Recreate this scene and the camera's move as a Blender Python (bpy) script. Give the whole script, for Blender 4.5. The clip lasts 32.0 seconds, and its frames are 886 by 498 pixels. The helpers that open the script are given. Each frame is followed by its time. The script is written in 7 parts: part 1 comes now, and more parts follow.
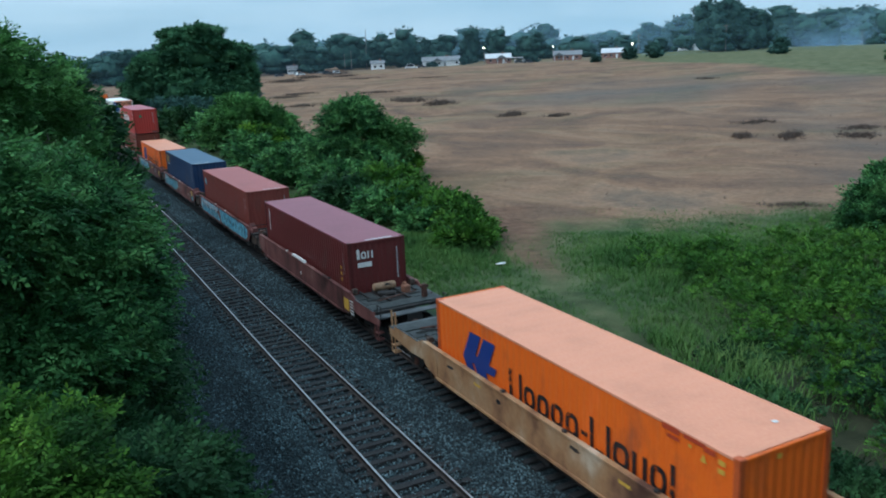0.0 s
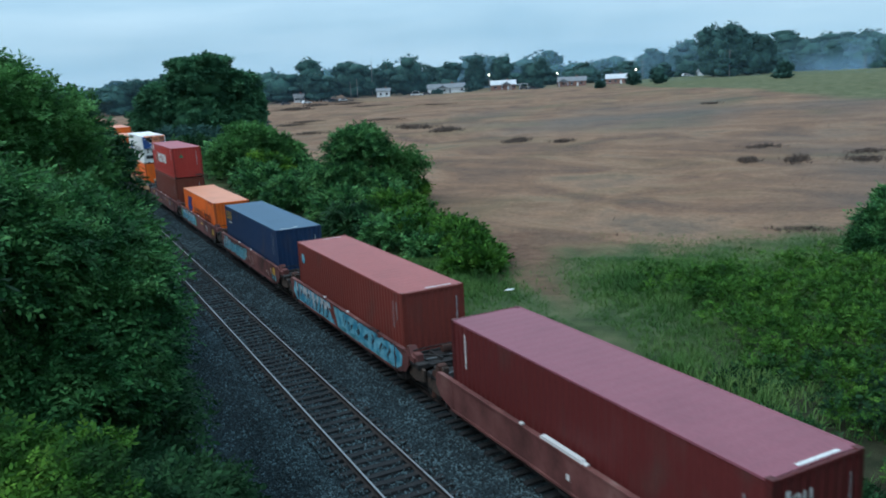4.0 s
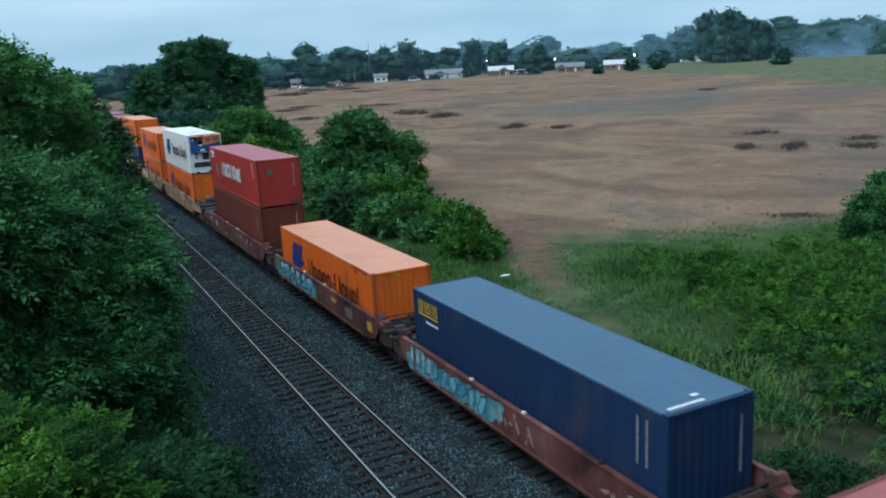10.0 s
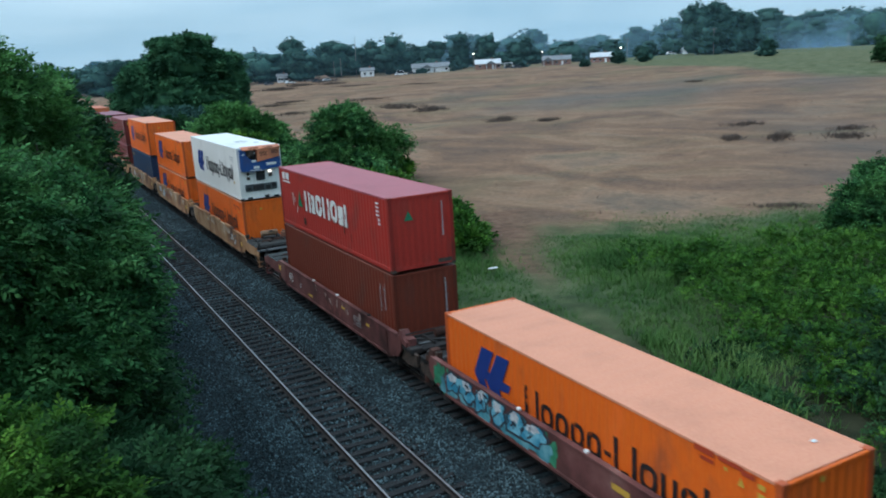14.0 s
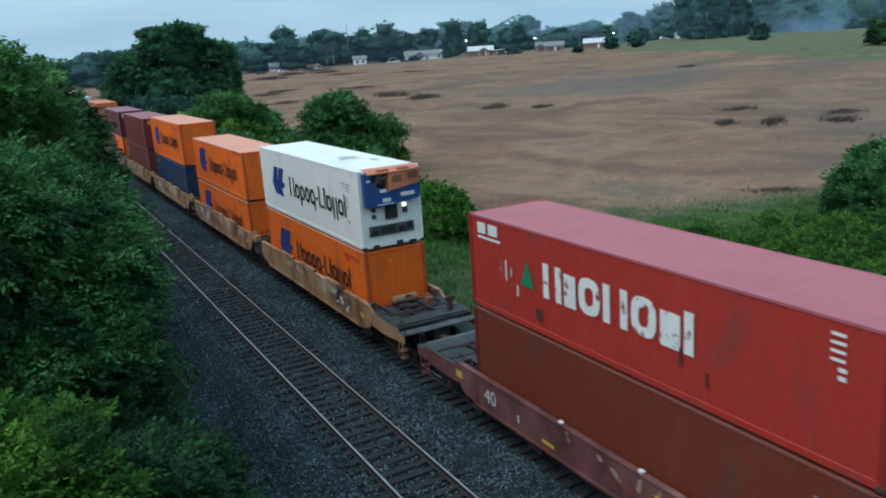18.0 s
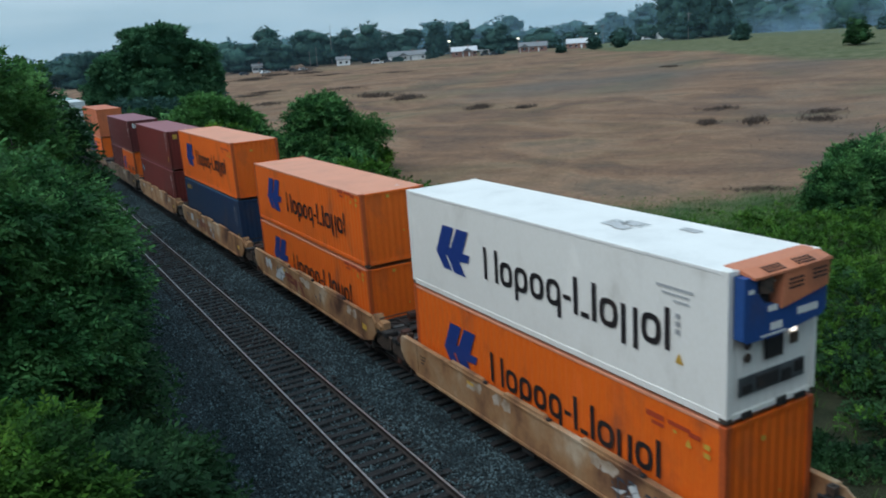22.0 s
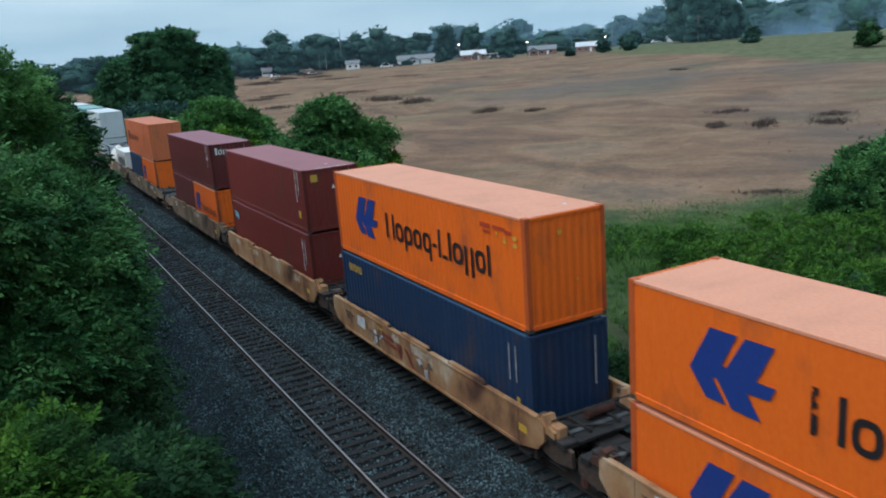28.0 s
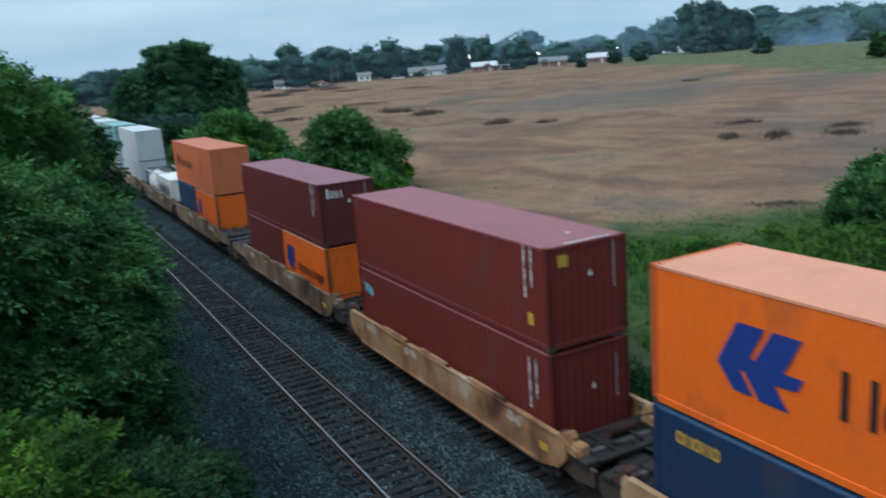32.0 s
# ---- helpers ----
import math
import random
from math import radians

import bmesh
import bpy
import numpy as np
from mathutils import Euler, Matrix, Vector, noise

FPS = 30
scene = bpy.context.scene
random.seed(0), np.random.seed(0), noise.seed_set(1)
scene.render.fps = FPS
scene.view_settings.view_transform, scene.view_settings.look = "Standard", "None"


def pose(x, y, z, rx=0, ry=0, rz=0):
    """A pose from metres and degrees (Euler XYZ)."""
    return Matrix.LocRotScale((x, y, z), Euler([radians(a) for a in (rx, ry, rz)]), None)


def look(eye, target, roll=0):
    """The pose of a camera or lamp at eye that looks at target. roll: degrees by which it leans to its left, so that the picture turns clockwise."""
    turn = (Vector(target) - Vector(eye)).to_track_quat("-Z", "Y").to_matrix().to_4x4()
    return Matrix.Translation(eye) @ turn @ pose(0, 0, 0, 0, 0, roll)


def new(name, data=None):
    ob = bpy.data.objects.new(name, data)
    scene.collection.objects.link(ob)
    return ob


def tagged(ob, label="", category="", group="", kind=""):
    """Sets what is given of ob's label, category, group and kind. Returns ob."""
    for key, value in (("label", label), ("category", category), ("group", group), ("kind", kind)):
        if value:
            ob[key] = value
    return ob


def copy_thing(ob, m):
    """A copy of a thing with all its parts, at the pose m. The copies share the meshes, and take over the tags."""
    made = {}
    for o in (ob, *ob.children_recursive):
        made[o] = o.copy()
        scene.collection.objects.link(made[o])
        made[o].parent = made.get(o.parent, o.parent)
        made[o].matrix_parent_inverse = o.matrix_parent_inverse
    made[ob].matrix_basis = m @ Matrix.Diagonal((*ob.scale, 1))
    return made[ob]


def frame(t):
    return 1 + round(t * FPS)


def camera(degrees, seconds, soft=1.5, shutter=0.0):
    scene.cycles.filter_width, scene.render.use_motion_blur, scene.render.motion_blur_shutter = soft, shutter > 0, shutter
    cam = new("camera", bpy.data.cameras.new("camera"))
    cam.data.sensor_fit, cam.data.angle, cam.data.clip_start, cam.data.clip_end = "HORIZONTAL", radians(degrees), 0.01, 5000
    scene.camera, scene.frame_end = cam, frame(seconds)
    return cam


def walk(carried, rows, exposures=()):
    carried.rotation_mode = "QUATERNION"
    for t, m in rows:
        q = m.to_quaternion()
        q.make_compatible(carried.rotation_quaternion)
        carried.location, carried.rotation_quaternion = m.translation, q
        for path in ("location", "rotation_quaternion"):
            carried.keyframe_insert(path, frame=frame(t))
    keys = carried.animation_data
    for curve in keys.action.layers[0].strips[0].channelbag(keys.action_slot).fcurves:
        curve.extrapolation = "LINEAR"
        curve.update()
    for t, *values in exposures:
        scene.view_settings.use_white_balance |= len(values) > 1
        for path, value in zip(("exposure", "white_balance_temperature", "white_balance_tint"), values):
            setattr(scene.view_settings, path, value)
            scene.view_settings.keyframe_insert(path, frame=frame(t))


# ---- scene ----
cam = camera(57.3, 32.0, soft=1.9, shutter=0.5)
PATH = [
    (0, 0.079, 0.080, 10.530, 76.37, 2.63, -27.42),
    (0.5, 0.067, 0.065, 10.536, 76.15, 2.79, -27.87),
    (1, 0.055, 0.050, 10.541, 76.00, 3.09, -27.23),
    (1.5, 0.043, 0.035, 10.547, 76.37, 2.98, -27.40),
    (2, 0.031, 0.019, 10.553, 76.77, 2.90, -27.76),
    (2.5, 0.015, 0.040, 10.563, 76.76, 2.95, -27.81),
    (3, -0.002, 0.060, 10.573, 76.63, 3.00, -27.01),
    (3.5, -0.019, 0.081, 10.582, 78.26, 3.03, -26.81),
    (4, -0.036, 0.101, 10.592, 78.21, 3.09, -27.08),
    (4.5, -0.025, 0.084, 10.584, 78.09, 3.07, -27.34),
    (6.5, 0.017, 0.015, 10.549, 77.58, 3.11, -27.69),
    (7, 0.028, -0.002, 10.540, 77.53, 3.22, -27.17),
    (7.5, 0.030, -0.003, 10.545, 77.41, 3.11, -26.58),
    (8, 0.032, -0.004, 10.551, 77.40, 3.05, -26.85),
    (8.5, 0.034, -0.005, 10.556, 77.25, 3.16, -27.09),
    (9, 0.036, -0.005, 10.562, 77.26, 3.13, -27.22),
    (9.5, 0.017, -0.001, 10.568, 77.25, 3.08, -27.34),
    (10, -0.002, 0.003, 10.575, 77.22, 2.94, -27.24),
    (10.5, -0.021, 0.007, 10.581, 77.33, 2.77, -27.52),
    (11, -0.040, 0.011, 10.588, 77.27, 2.54, -27.59),
    (11.5, -0.003, 0.018, 10.565, 77.16, 2.41, -27.72),
    (12, 0.034, 0.024, 10.542, 77.06, 2.37, -27.98),
    (12.5, 0.072, 0.030, 10.519, 76.88, 2.43, -28.04),
    (13, 0.109, 0.037, 10.497, 76.98, 2.84, -27.73),
    (13.5, 0.097, 0.040, 10.500, 76.89, 3.24, -28.09),
    (14, 0.086, 0.043, 10.504, 76.76, 3.31, -28.14),
    (14.5, 0.074, 0.046, 10.508, 76.69, 3.34, -27.47),
    (16.5, 0.027, 0.058, 10.523, 76.25, 3.39, -28.06),
    (17, 0.016, 0.062, 10.526, 76.21, 3.55, -27.69),
    (17.5, 0.013, 0.058, 10.532, 76.04, 3.75, -28.17),
    (18, 0.011, 0.054, 10.537, 75.87, 3.85, -28.66),
    (18.5, 0.008, 0.050, 10.542, 75.84, 4.09, -27.77),
    (19, 0.005, 0.046, 10.547, 75.84, 3.85, -28.42),
    (19.5, 0.026, 0.031, 10.533, 75.82, 3.83, -29.20),
    (20, 0.046, 0.017, 10.518, 75.87, 4.11, -28.27),
    (20.5, 0.067, 0.002, 10.504, 75.97, 4.00, -28.39),
    (21, 0.087, -0.012, 10.489, 75.88, 3.49, -29.31),
    (21.5, 0.039, -0.010, 10.515, 75.88, 3.66, -29.97),
    (22, -0.009, -0.008, 10.540, 75.83, 3.93, -29.79),
    (22.5, -0.057, -0.007, 10.566, 75.90, 4.19, -29.79),
    (23, -0.105, -0.005, 10.592, 75.65, 3.98, -31.02),
    (23.5, -0.097, 0.009, 10.586, 75.24, 4.00, -33.03),
    (24, -0.088, 0.024, 10.580, 75.06, 2.90, -34.80),
    (24.5, -0.080, 0.038, 10.574, 74.72, 2.32, -36.95),
    (25, -0.013, -0.005, 10.559, 75.28, 2.90, -34.83),
    (25.5, 0.054, -0.048, 10.544, 75.74, 3.81, -31.38),
    (26, 0.122, -0.091, 10.528, 75.92, 3.92, -31.77),
    (26.5, 0.127, -0.086, 10.524, 76.41, 4.57, -28.79),
    (28.5, 0.148, -0.065, 10.509, 75.95, 3.71, -29.43),
    (29, 0.154, -0.059, 10.505, 75.73, 3.34, -29.75),
    (29.5, 0.131, -0.063, 10.528, 75.54, 3.46, -30.10),
    (30, 0.109, -0.066, 10.550, 75.38, 3.52, -30.57),
    (30.5, 0.086, -0.070, 10.572, 75.40, 3.62, -30.39),
    (31, 0.064, -0.073, 10.594, 75.49, 3.46, -30.86),
    (31.5, 0.041, -0.077, 10.617, 75.64, 3.54, -31.17),
    (32, 0.019, -0.080, 10.639, 76.94, 4.33, -28.38),
]
walk(cam, [(t, pose(*p)) for t, *p in PATH], exposures=[(0, 0.03, 6150, 10), (13.0, 0.03, 6200, 10), (18.0, -0.03, 6350, 10), (20.8, -0.04, 6500, 10), (22.0, -0.22, 6600, 12), (23.3, -0.2, 6750, 14), (24.5, -0.2, 6850, 16), (26.5, 0.0, 6700, 14), (32, 0.0, 6450, 14)])

# ---- light: a dull overcast evening ----
world = bpy.data.worlds.new("overcast")
scene.world = world
world.use_nodes = True
wn, wl = world.node_tree.nodes, world.node_tree.links
wn.clear()
SUN_EL, SUN_AZ = 52.0, 270.0          # the hidden sun stands over the wooded bank
sky = wn.new("ShaderNodeTexSky")
sky.sky_type, sky.sun_disc = "NISHITA", False
sky.sun_elevation, sky.sun_rotation = radians(SUN_EL), radians(SUN_AZ)
sky.air_density, sky.dust_density, sky.ozone_density = 1.0, 3.0, 2.0
coord = wn.new("ShaderNodeTexCoord")
stretch = wn.new("ShaderNodeMapping")
stretch.inputs["Scale"].default_value = (1.2, 1.2, 9.0)
cloud = wn.new("ShaderNodeTexNoise")
cloud.inputs["Scale"].default_value, cloud.inputs["Detail"].default_value = 2.2, 5.0
cloud.inputs["Roughness"].default_value = 0.55
tone = wn.new("ShaderNodeValToRGB")
tone.color_ramp.elements[0].position, tone.color_ramp.elements[0].color = 0.3, (2.75, 4.5, 5.7, 1)
tone.color_ramp.elements[1].position, tone.color_ramp.elements[1].color = 0.7, (4.1, 5.75, 6.75, 1)
# an overcast deck is brighter overhead than at the horizon
upward = wn.new("ShaderNodeSeparateXYZ")
gain = wn.new("ShaderNodeMapRange")
gain.inputs["From Min"].default_value, gain.inputs["From Max"].default_value = 0.05, 0.9
gain.inputs["To Min"].default_value, gain.inputs["To Max"].default_value = 1.0, 1.3
lift = wn.new("ShaderNodeVectorMath")
lift.operation = "SCALE"
deck = wn.new("ShaderNodeMixRGB")
deck.inputs["Fac"].default_value = 0.9
back = wn.new("ShaderNodeBackground")
back.inputs["Strength"].default_value = 0.143
wout = wn.new("ShaderNodeOutputWorld")
wl.new(coord.outputs["Generated"], stretch.inputs["Vector"])
wl.new(coord.outputs["Generated"], upward.inputs["Vector"])
wl.new(upward.outputs["Z"], gain.inputs["Value"])
wl.new(stretch.outputs["Vector"], cloud.inputs["Vector"])
wl.new(cloud.outputs["Fac"], tone.inputs["Fac"])
wl.new(tone.outputs["Color"], lift.inputs[0])
wl.new(gain.outputs["Result"], lift.inputs["Scale"])
wl.new(sky.outputs["Color"], deck.inputs["Color1"])
wl.new(lift.outputs["Vector"], deck.inputs["Color2"])
wl.new(deck.outputs["Color"], back.inputs["Color"])
wl.new(back.outputs["Background"], wout.inputs["Surface"])
sun = new("sun", bpy.data.lights.new("sun", "SUN"))
sun.data.energy, sun.data.angle, sun.data.color = 1.7, radians(60), (0.96, 0.97, 1.0)
sun.matrix_world = look((60 * math.sin(radians(SUN_AZ)), 60 * math.cos(radians(SUN_AZ)), 60 * math.tan(radians(SUN_EL))), (0, 0, 0))

# ---- materials ----
def material(name, stops, scale=4.0, rough=0.6, metal=0.0, bump=0.0, fine=60.0, stretch=(1, 1, 1), detail=6.0, spec=0.5, island=0.0, glow=0.0, through_light=0.0, space="Object"):
    """A noise-driven surface: colour stops (position, rgb), grain bump, optional variation per loose piece."""
    m = bpy.data.materials.new(name)
    m.use_nodes = True
    n, l = m.node_tree.nodes, m.node_tree.links
    b = n["Principled BSDF"]
    tc, mp = n.new("ShaderNodeTexCoord"), n.new("ShaderNodeMapping")
    mp.inputs["Scale"].default_value = stretch
    l.new(tc.outputs[space], mp.inputs["Vector"])
    big, small = n.new("ShaderNodeTexNoise"), n.new("ShaderNodeTexNoise")
    big.inputs["Scale"].default_value, big.inputs["Detail"].default_value = scale, detail
    small.inputs["Scale"].default_value, small.inputs["Detail"].default_value = fine, 3.0
    l.new(mp.outputs["Vector"], big.inputs["Vector"])
    l.new(mp.outputs["Vector"], small.inputs["Vector"])
    ramp = n.new("ShaderNodeValToRGB")
    els = ramp.color_ramp.elements
    while len(els) < len(stops):
        els.new(0.5)
    for e, (p, c) in zip(els, stops):
        e.position, e.color = p, (*c, 1)
    l.new(big.outputs["Fac"], ramp.inputs["Fac"])
    grain = n.new("ShaderNodeMixRGB")
    grain.blend_type, grain.inputs["Fac"].default_value = "OVERLAY", 0.25
    l.new(ramp.outputs["Color"], grain.inputs["Color1"])
    l.new(small.outputs["Fac"], grain.inputs["Color2"])
    colour = grain.outputs["Color"]
    if island:
        geo, hue = n.new("ShaderNodeNewGeometry"), n.new("ShaderNodeHueSaturation")
        rng = n.new("ShaderNodeMapRange")
        rng.inputs["To Min"].default_value, rng.inputs["To Max"].default_value = 1 - island, 1 + island
        l.new(geo.outputs["Random Per Island"], rng.inputs["Value"])
        l.new(rng.outputs["Result"], hue.inputs["Value"])
        l.new(colour, hue.inputs["Color"])
        colour = hue.outputs["Color"]
    l.new(colour, b.inputs["Base Color"])
    b.inputs["Roughness"].default_value, b.inputs["Metallic"].default_value = rough, metal
    b.inputs["Specular IOR Level"].default_value = spec
    if bump:
        bp = n.new("ShaderNodeBump")
        bp.inputs["Strength"].default_value, bp.inputs["Distance"].default_value = bump, 0.02
        l.new(small.outputs["Fac"], bp.inputs["Height"])
        l.new(bp.outputs["Normal"], b.inputs["Normal"])
    if glow:
        b.inputs["Emission Color"].default_value = (*stops[0][1], 1)
        b.inputs["Emission Strength"].default_value = glow
    if through_light:
        tr, mix = n.new("ShaderNodeBsdfTranslucent"), n.new("ShaderNodeMixShader")
        mix.inputs["Fac"].default_value = through_light
        l.new(colour, tr.inputs["Color"])
        out = n["Material Output"]
        l.new(b.outputs["BSDF"], mix.inputs[1])
        l.new(tr.outputs["BSDF"], mix.inputs[2])
        l.new(mix.outputs["Shader"], out.inputs["Surface"])
    return m


def paint(name, c, dirt=(0.09, 0.06, 0.05), wear=0.45, rough=0.5, streak=True):
    """Weathered container or car paint: sun-faded patches, grime running down, a little rust."""
    d = [c[i] * (1 - wear * 0.45) + dirt[i] * wear * 0.45 for i in range(3)]
    lite = [min(1, v * 1.12 + 0.012) for v in c]
    deep = [0.62 * v + 0.38 * w for v, w in zip(d, dirt)]
    return material(name, [(0.26, deep), (0.36, d), (0.46, c), (0.62, c), (0.8, lite)], scale=1.3, rough=rough, fine=22, bump=0.05,
                    stretch=(1.0, 0.8, 0.45) if streak else (1, 1, 1), spec=0.35, detail=9)


def bleached_lit(name, c):
    """Roof paint, a paler copy: sun-fading and sky light both put into its colour, with puddle stains."""
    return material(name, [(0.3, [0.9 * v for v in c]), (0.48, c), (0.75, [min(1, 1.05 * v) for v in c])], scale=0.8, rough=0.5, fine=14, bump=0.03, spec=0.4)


ORANGE = paint("orange_paint", (0.85, 0.148, 0.014))
MAROON = paint("maroon_paint", (0.118, 0.022, 0.021))
OXBLOOD = paint("oxblood_paint", (0.165, 0.027, 0.022))
RUSTRED = paint("rust_red_paint", (0.2, 0.042, 0.032))
CRIMSON = paint("crimson_paint", (0.4, 0.036, 0.026))
BROWNRED = paint("brown_red_paint", (0.17, 0.036, 0.02))
BLUE = paint("blue_paint", (0.012, 0.036, 0.095))
NAVY = paint("navy_paint", (0.013, 0.036, 0.085))
WHITE = paint("white_paint", (0.84, 0.82, 0.77), dirt=(0.45, 0.41, 0.36), wear=0.25, rough=0.4)
GREYWHITE = paint("grey_white_paint", (0.5, 0.54, 0.55), dirt=(0.3, 0.28, 0.25))
TEAL = paint("teal_paint", (0.16, 0.34, 0.33))
CARBROWN = material("brown_car_paint", [(0.32, (0.045, 0.02, 0.018)), (0.43, (0.11, 0.042, 0.038)), (0.55, (0.165, 0.062, 0.056)), (0.64, (0.2, 0.085, 0.075)), (0.74, (0.27, 0.15, 0.13))], scale=1.1, rough=0.7, fine=16, bump=0.08, stretch=(1, 0.8, 0.6), detail=10, spec=0.3)
CARYELLOW = material("yellow_car_paint", [(0.31, (0.1, 0.048, 0.032)), (0.4, (0.23, 0.115, 0.062)), (0.49, (0.38, 0.2, 0.095)), (0.6, (0.42, 0.255, 0.14)), (0.7, (0.54, 0.42, 0.3))], scale=1.05, rough=0.7, fine=16, bump=0.08, stretch=(1, 0.8, 0.6), detail=10, spec=0.3)
CARDULL = material("dirty_yellow_car_paint", [(0.31, (0.06, 0.04, 0.032)), (0.42, (0.13, 0.085, 0.058)), (0.52, (0.21, 0.14, 0.09)), (0.66, (0.3, 0.22, 0.15))], scale=1.05, rough=0.75, fine=16, bump=0.08, stretch=(1, 0.8, 0.6), detail=10, spec=0.25)
# Paler roof copy of each wall paint, sky light included in the colour.
ROOF = {m.name: bleached_lit(m.name.replace("paint", "roof"), c) for m, c in ((ORANGE, (0.76, 0.305, 0.18)), (MAROON, (0.27, 0.085, 0.11)), (OXBLOOD, (0.3, 0.088, 0.1)), (RUSTRED, (0.38, 0.1, 0.09)), (CRIMSON, (0.42, 0.11, 0.13)), (BROWNRED, (0.22, 0.07, 0.05)), (BLUE, (0.055, 0.118, 0.19)), (NAVY, (0.04, 0.1, 0.19)), (WHITE, (0.86, 0.85, 0.82)), (GREYWHITE, (0.6, 0.64, 0.65)), (TEAL, (0.2, 0.4, 0.38)))}
POST = {m.name: paint(m.name.replace("paint", "post"), [0.72 * v for v in c], dirt=(0.05, 0.032, 0.026), wear=1.1) for m, c in ((ORANGE, (0.7, 0.13, 0.034)), (MAROON, (0.118, 0.022, 0.021)), (OXBLOOD, (0.15, 0.026, 0.022)), (RUSTRED, (0.25, 0.05, 0.036)), (CRIMSON, (0.36, 0.036, 0.028)), (BROWNRED, (0.17, 0.036, 0.02)))}
LOGOBLUE = paint("logo_blue_paint", (0.015, 0.045, 0.22), wear=0.1)
LETTERBLACK = paint("letter_black_paint", (0.02, 0.018, 0.02), wear=0.2)
LETTERWHITE = paint("letter_white_paint", (0.72, 0.72, 0.7), wear=0.3)
LETTERYELLOW = paint("letter_yellow_paint", (0.64, 0.38, 0.06), wear=0.5)
CODEGREY = paint("faded_code_paint", (0.4, 0.41, 0.42), wear=0.9)


def worn(name, c):
    """Old sign paint that has flaked off in patches and lets the steel under it show."""
    m = paint(name, c, wear=0.3)
    n, l = m.node_tree.nodes, m.node_tree.links
    tc, t, r, clear, mix = n.new("ShaderNodeTexCoord"), n.new("ShaderNodeTexNoise"), n.new("ShaderNodeValToRGB"), n.new("ShaderNodeBsdfTransparent"), n.new("ShaderNodeMixShader")
    t.inputs["Scale"].default_value, t.inputs["Detail"].default_value, t.inputs["Roughness"].default_value = 2.6, 8.0, 0.7
    r.color_ramp.elements[0].position, r.color_ramp.elements[1].position = 0.36, 0.43
    l.new(tc.outputs["Object"], t.inputs["Vector"])
    l.new(t.outputs["Fac"], r.inputs["Fac"])
    l.new(r.outputs["Color"], mix.inputs["Fac"])
    l.new(clear.outputs["BSDF"], mix.inputs[1])
    l.new(n["Principled BSDF"].outputs["BSDF"], mix.inputs[2])
    l.new(mix.outputs["Shader"], n["Material Output"].inputs["Surface"])
    return m


WORNWHITE = worn("flaked_white_paint", (0.74, 0.74, 0.7))
WORNBLACK = worn("flaked_black_paint", (0.02, 0.018, 0.02))
WORNGREY = worn("flaked_grey_smears", (0.52, 0.52, 0.52))
FADEDRED = worn("faded_red_rub_marks", (0.45, 0.06, 0.025))
WORNPALE = worn("flaked_pale_scrapes", (0.36, 0.25, 0.22))
LETTERGREEN = paint("letter_green_paint", (0.02, 0.2, 0.1), wear=0.2)
SPRAYTEAL = material("spray_teal", [(0.35, (0.04, 0.2, 0.24)), (0.5, (0.09, 0.33, 0.4)), (0.65, (0.2, 0.45, 0.5))], scale=2.5, rough=0.5)
SPRAYCYAN = material("spray_cyan", [(0.4, (0.05, 0.3, 0.45)), (0.6, (0.22, 0.55, 0.66))], scale=3, rough=0.5)
SPRAYDARK = material("spray_dark", [(0.4, (0.03, 0.04, 0.06)), (0.6, (0.06, 0.08, 0.1))], scale=4, rough=0.5)
SPRAYGREEN = material("spray_green", [(0.4, (0.03, 0.2, 0.1)), (0.6, (0.06, 0.3, 0.16))], scale=4, rough=0.5)
SPRAYPALE = material("spray_pale", [(0.4, (0.5, 0.52, 0.55)), (0.6, (0.68, 0.7, 0.7))], scale=4, rough=0.5)
SPRAYRED = material("spray_red", [(0.4, (0.16, 0.035, 0.025)), (0.6, (0.24, 0.06, 0.04))], scale=4, rough=0.6)
SCRAPE = material("scraped_primer", [(0.35, (0.3, 0.2, 0.13)), (0.5, (0.46, 0.36, 0.27)), (0.65, (0.58, 0.5, 0.42))], scale=3, rough=0.7, detail=9)
RUSTORANGE = material("orange_rust", [(0.3, (0.1, 0.04, 0.025)), (0.6, (0.24, 0.1, 0.06))], scale=5, rough=0.85, bump=0.2)
GRIME = material("grimy_steel", [(0.3, (0.01, 0.01, 0.01)), (0.55, (0.022, 0.021, 0.021)), (0.75, (0.048, 0.036, 0.03))], scale=3, rough=0.75, bump=0.2)
DECKGREY = material("worn_deck_steel", [(0.3, (0.035, 0.04, 0.043)), (0.6, (0.095, 0.108, 0.113)), (0.8, (0.15, 0.15, 0.145))], scale=2.5, rough=0.6, bump=0.2)
DECKPLATE = material("dark_deck_plate", [(0.3, (0.014, 0.018, 0.018)), (0.55, (0.032, 0.04, 0.04)), (0.75, (0.06, 0.068, 0.066))], scale=2.5, rough=0.65, bump=0.2)
RUST = material("rust", [(0.3, (0.04, 0.017, 0.012)), (0.6, (0.085, 0.034, 0.023))], scale=5, rough=0.85, bump=0.2)
TANTANK = material("tan_tank_paint", [(0.3, (0.1, 0.055, 0.035)), (0.45, (0.24, 0.14, 0.08)), (0.65, (0.33, 0.21, 0.13))], scale=6, rough=0.6)
CASTING = material("corner_casting_steel", [(0.3, (0.03, 0.025, 0.022)), (0.6, (0.09, 0.06, 0.045))], scale=9, rough=0.7)
RAILTOP = material("polished_rail", [(0.3, (0.34, 0.34, 0.34)), (0.7, (0.5, 0.5, 0.5))], scale=3, rough=0.4, metal=0.8)
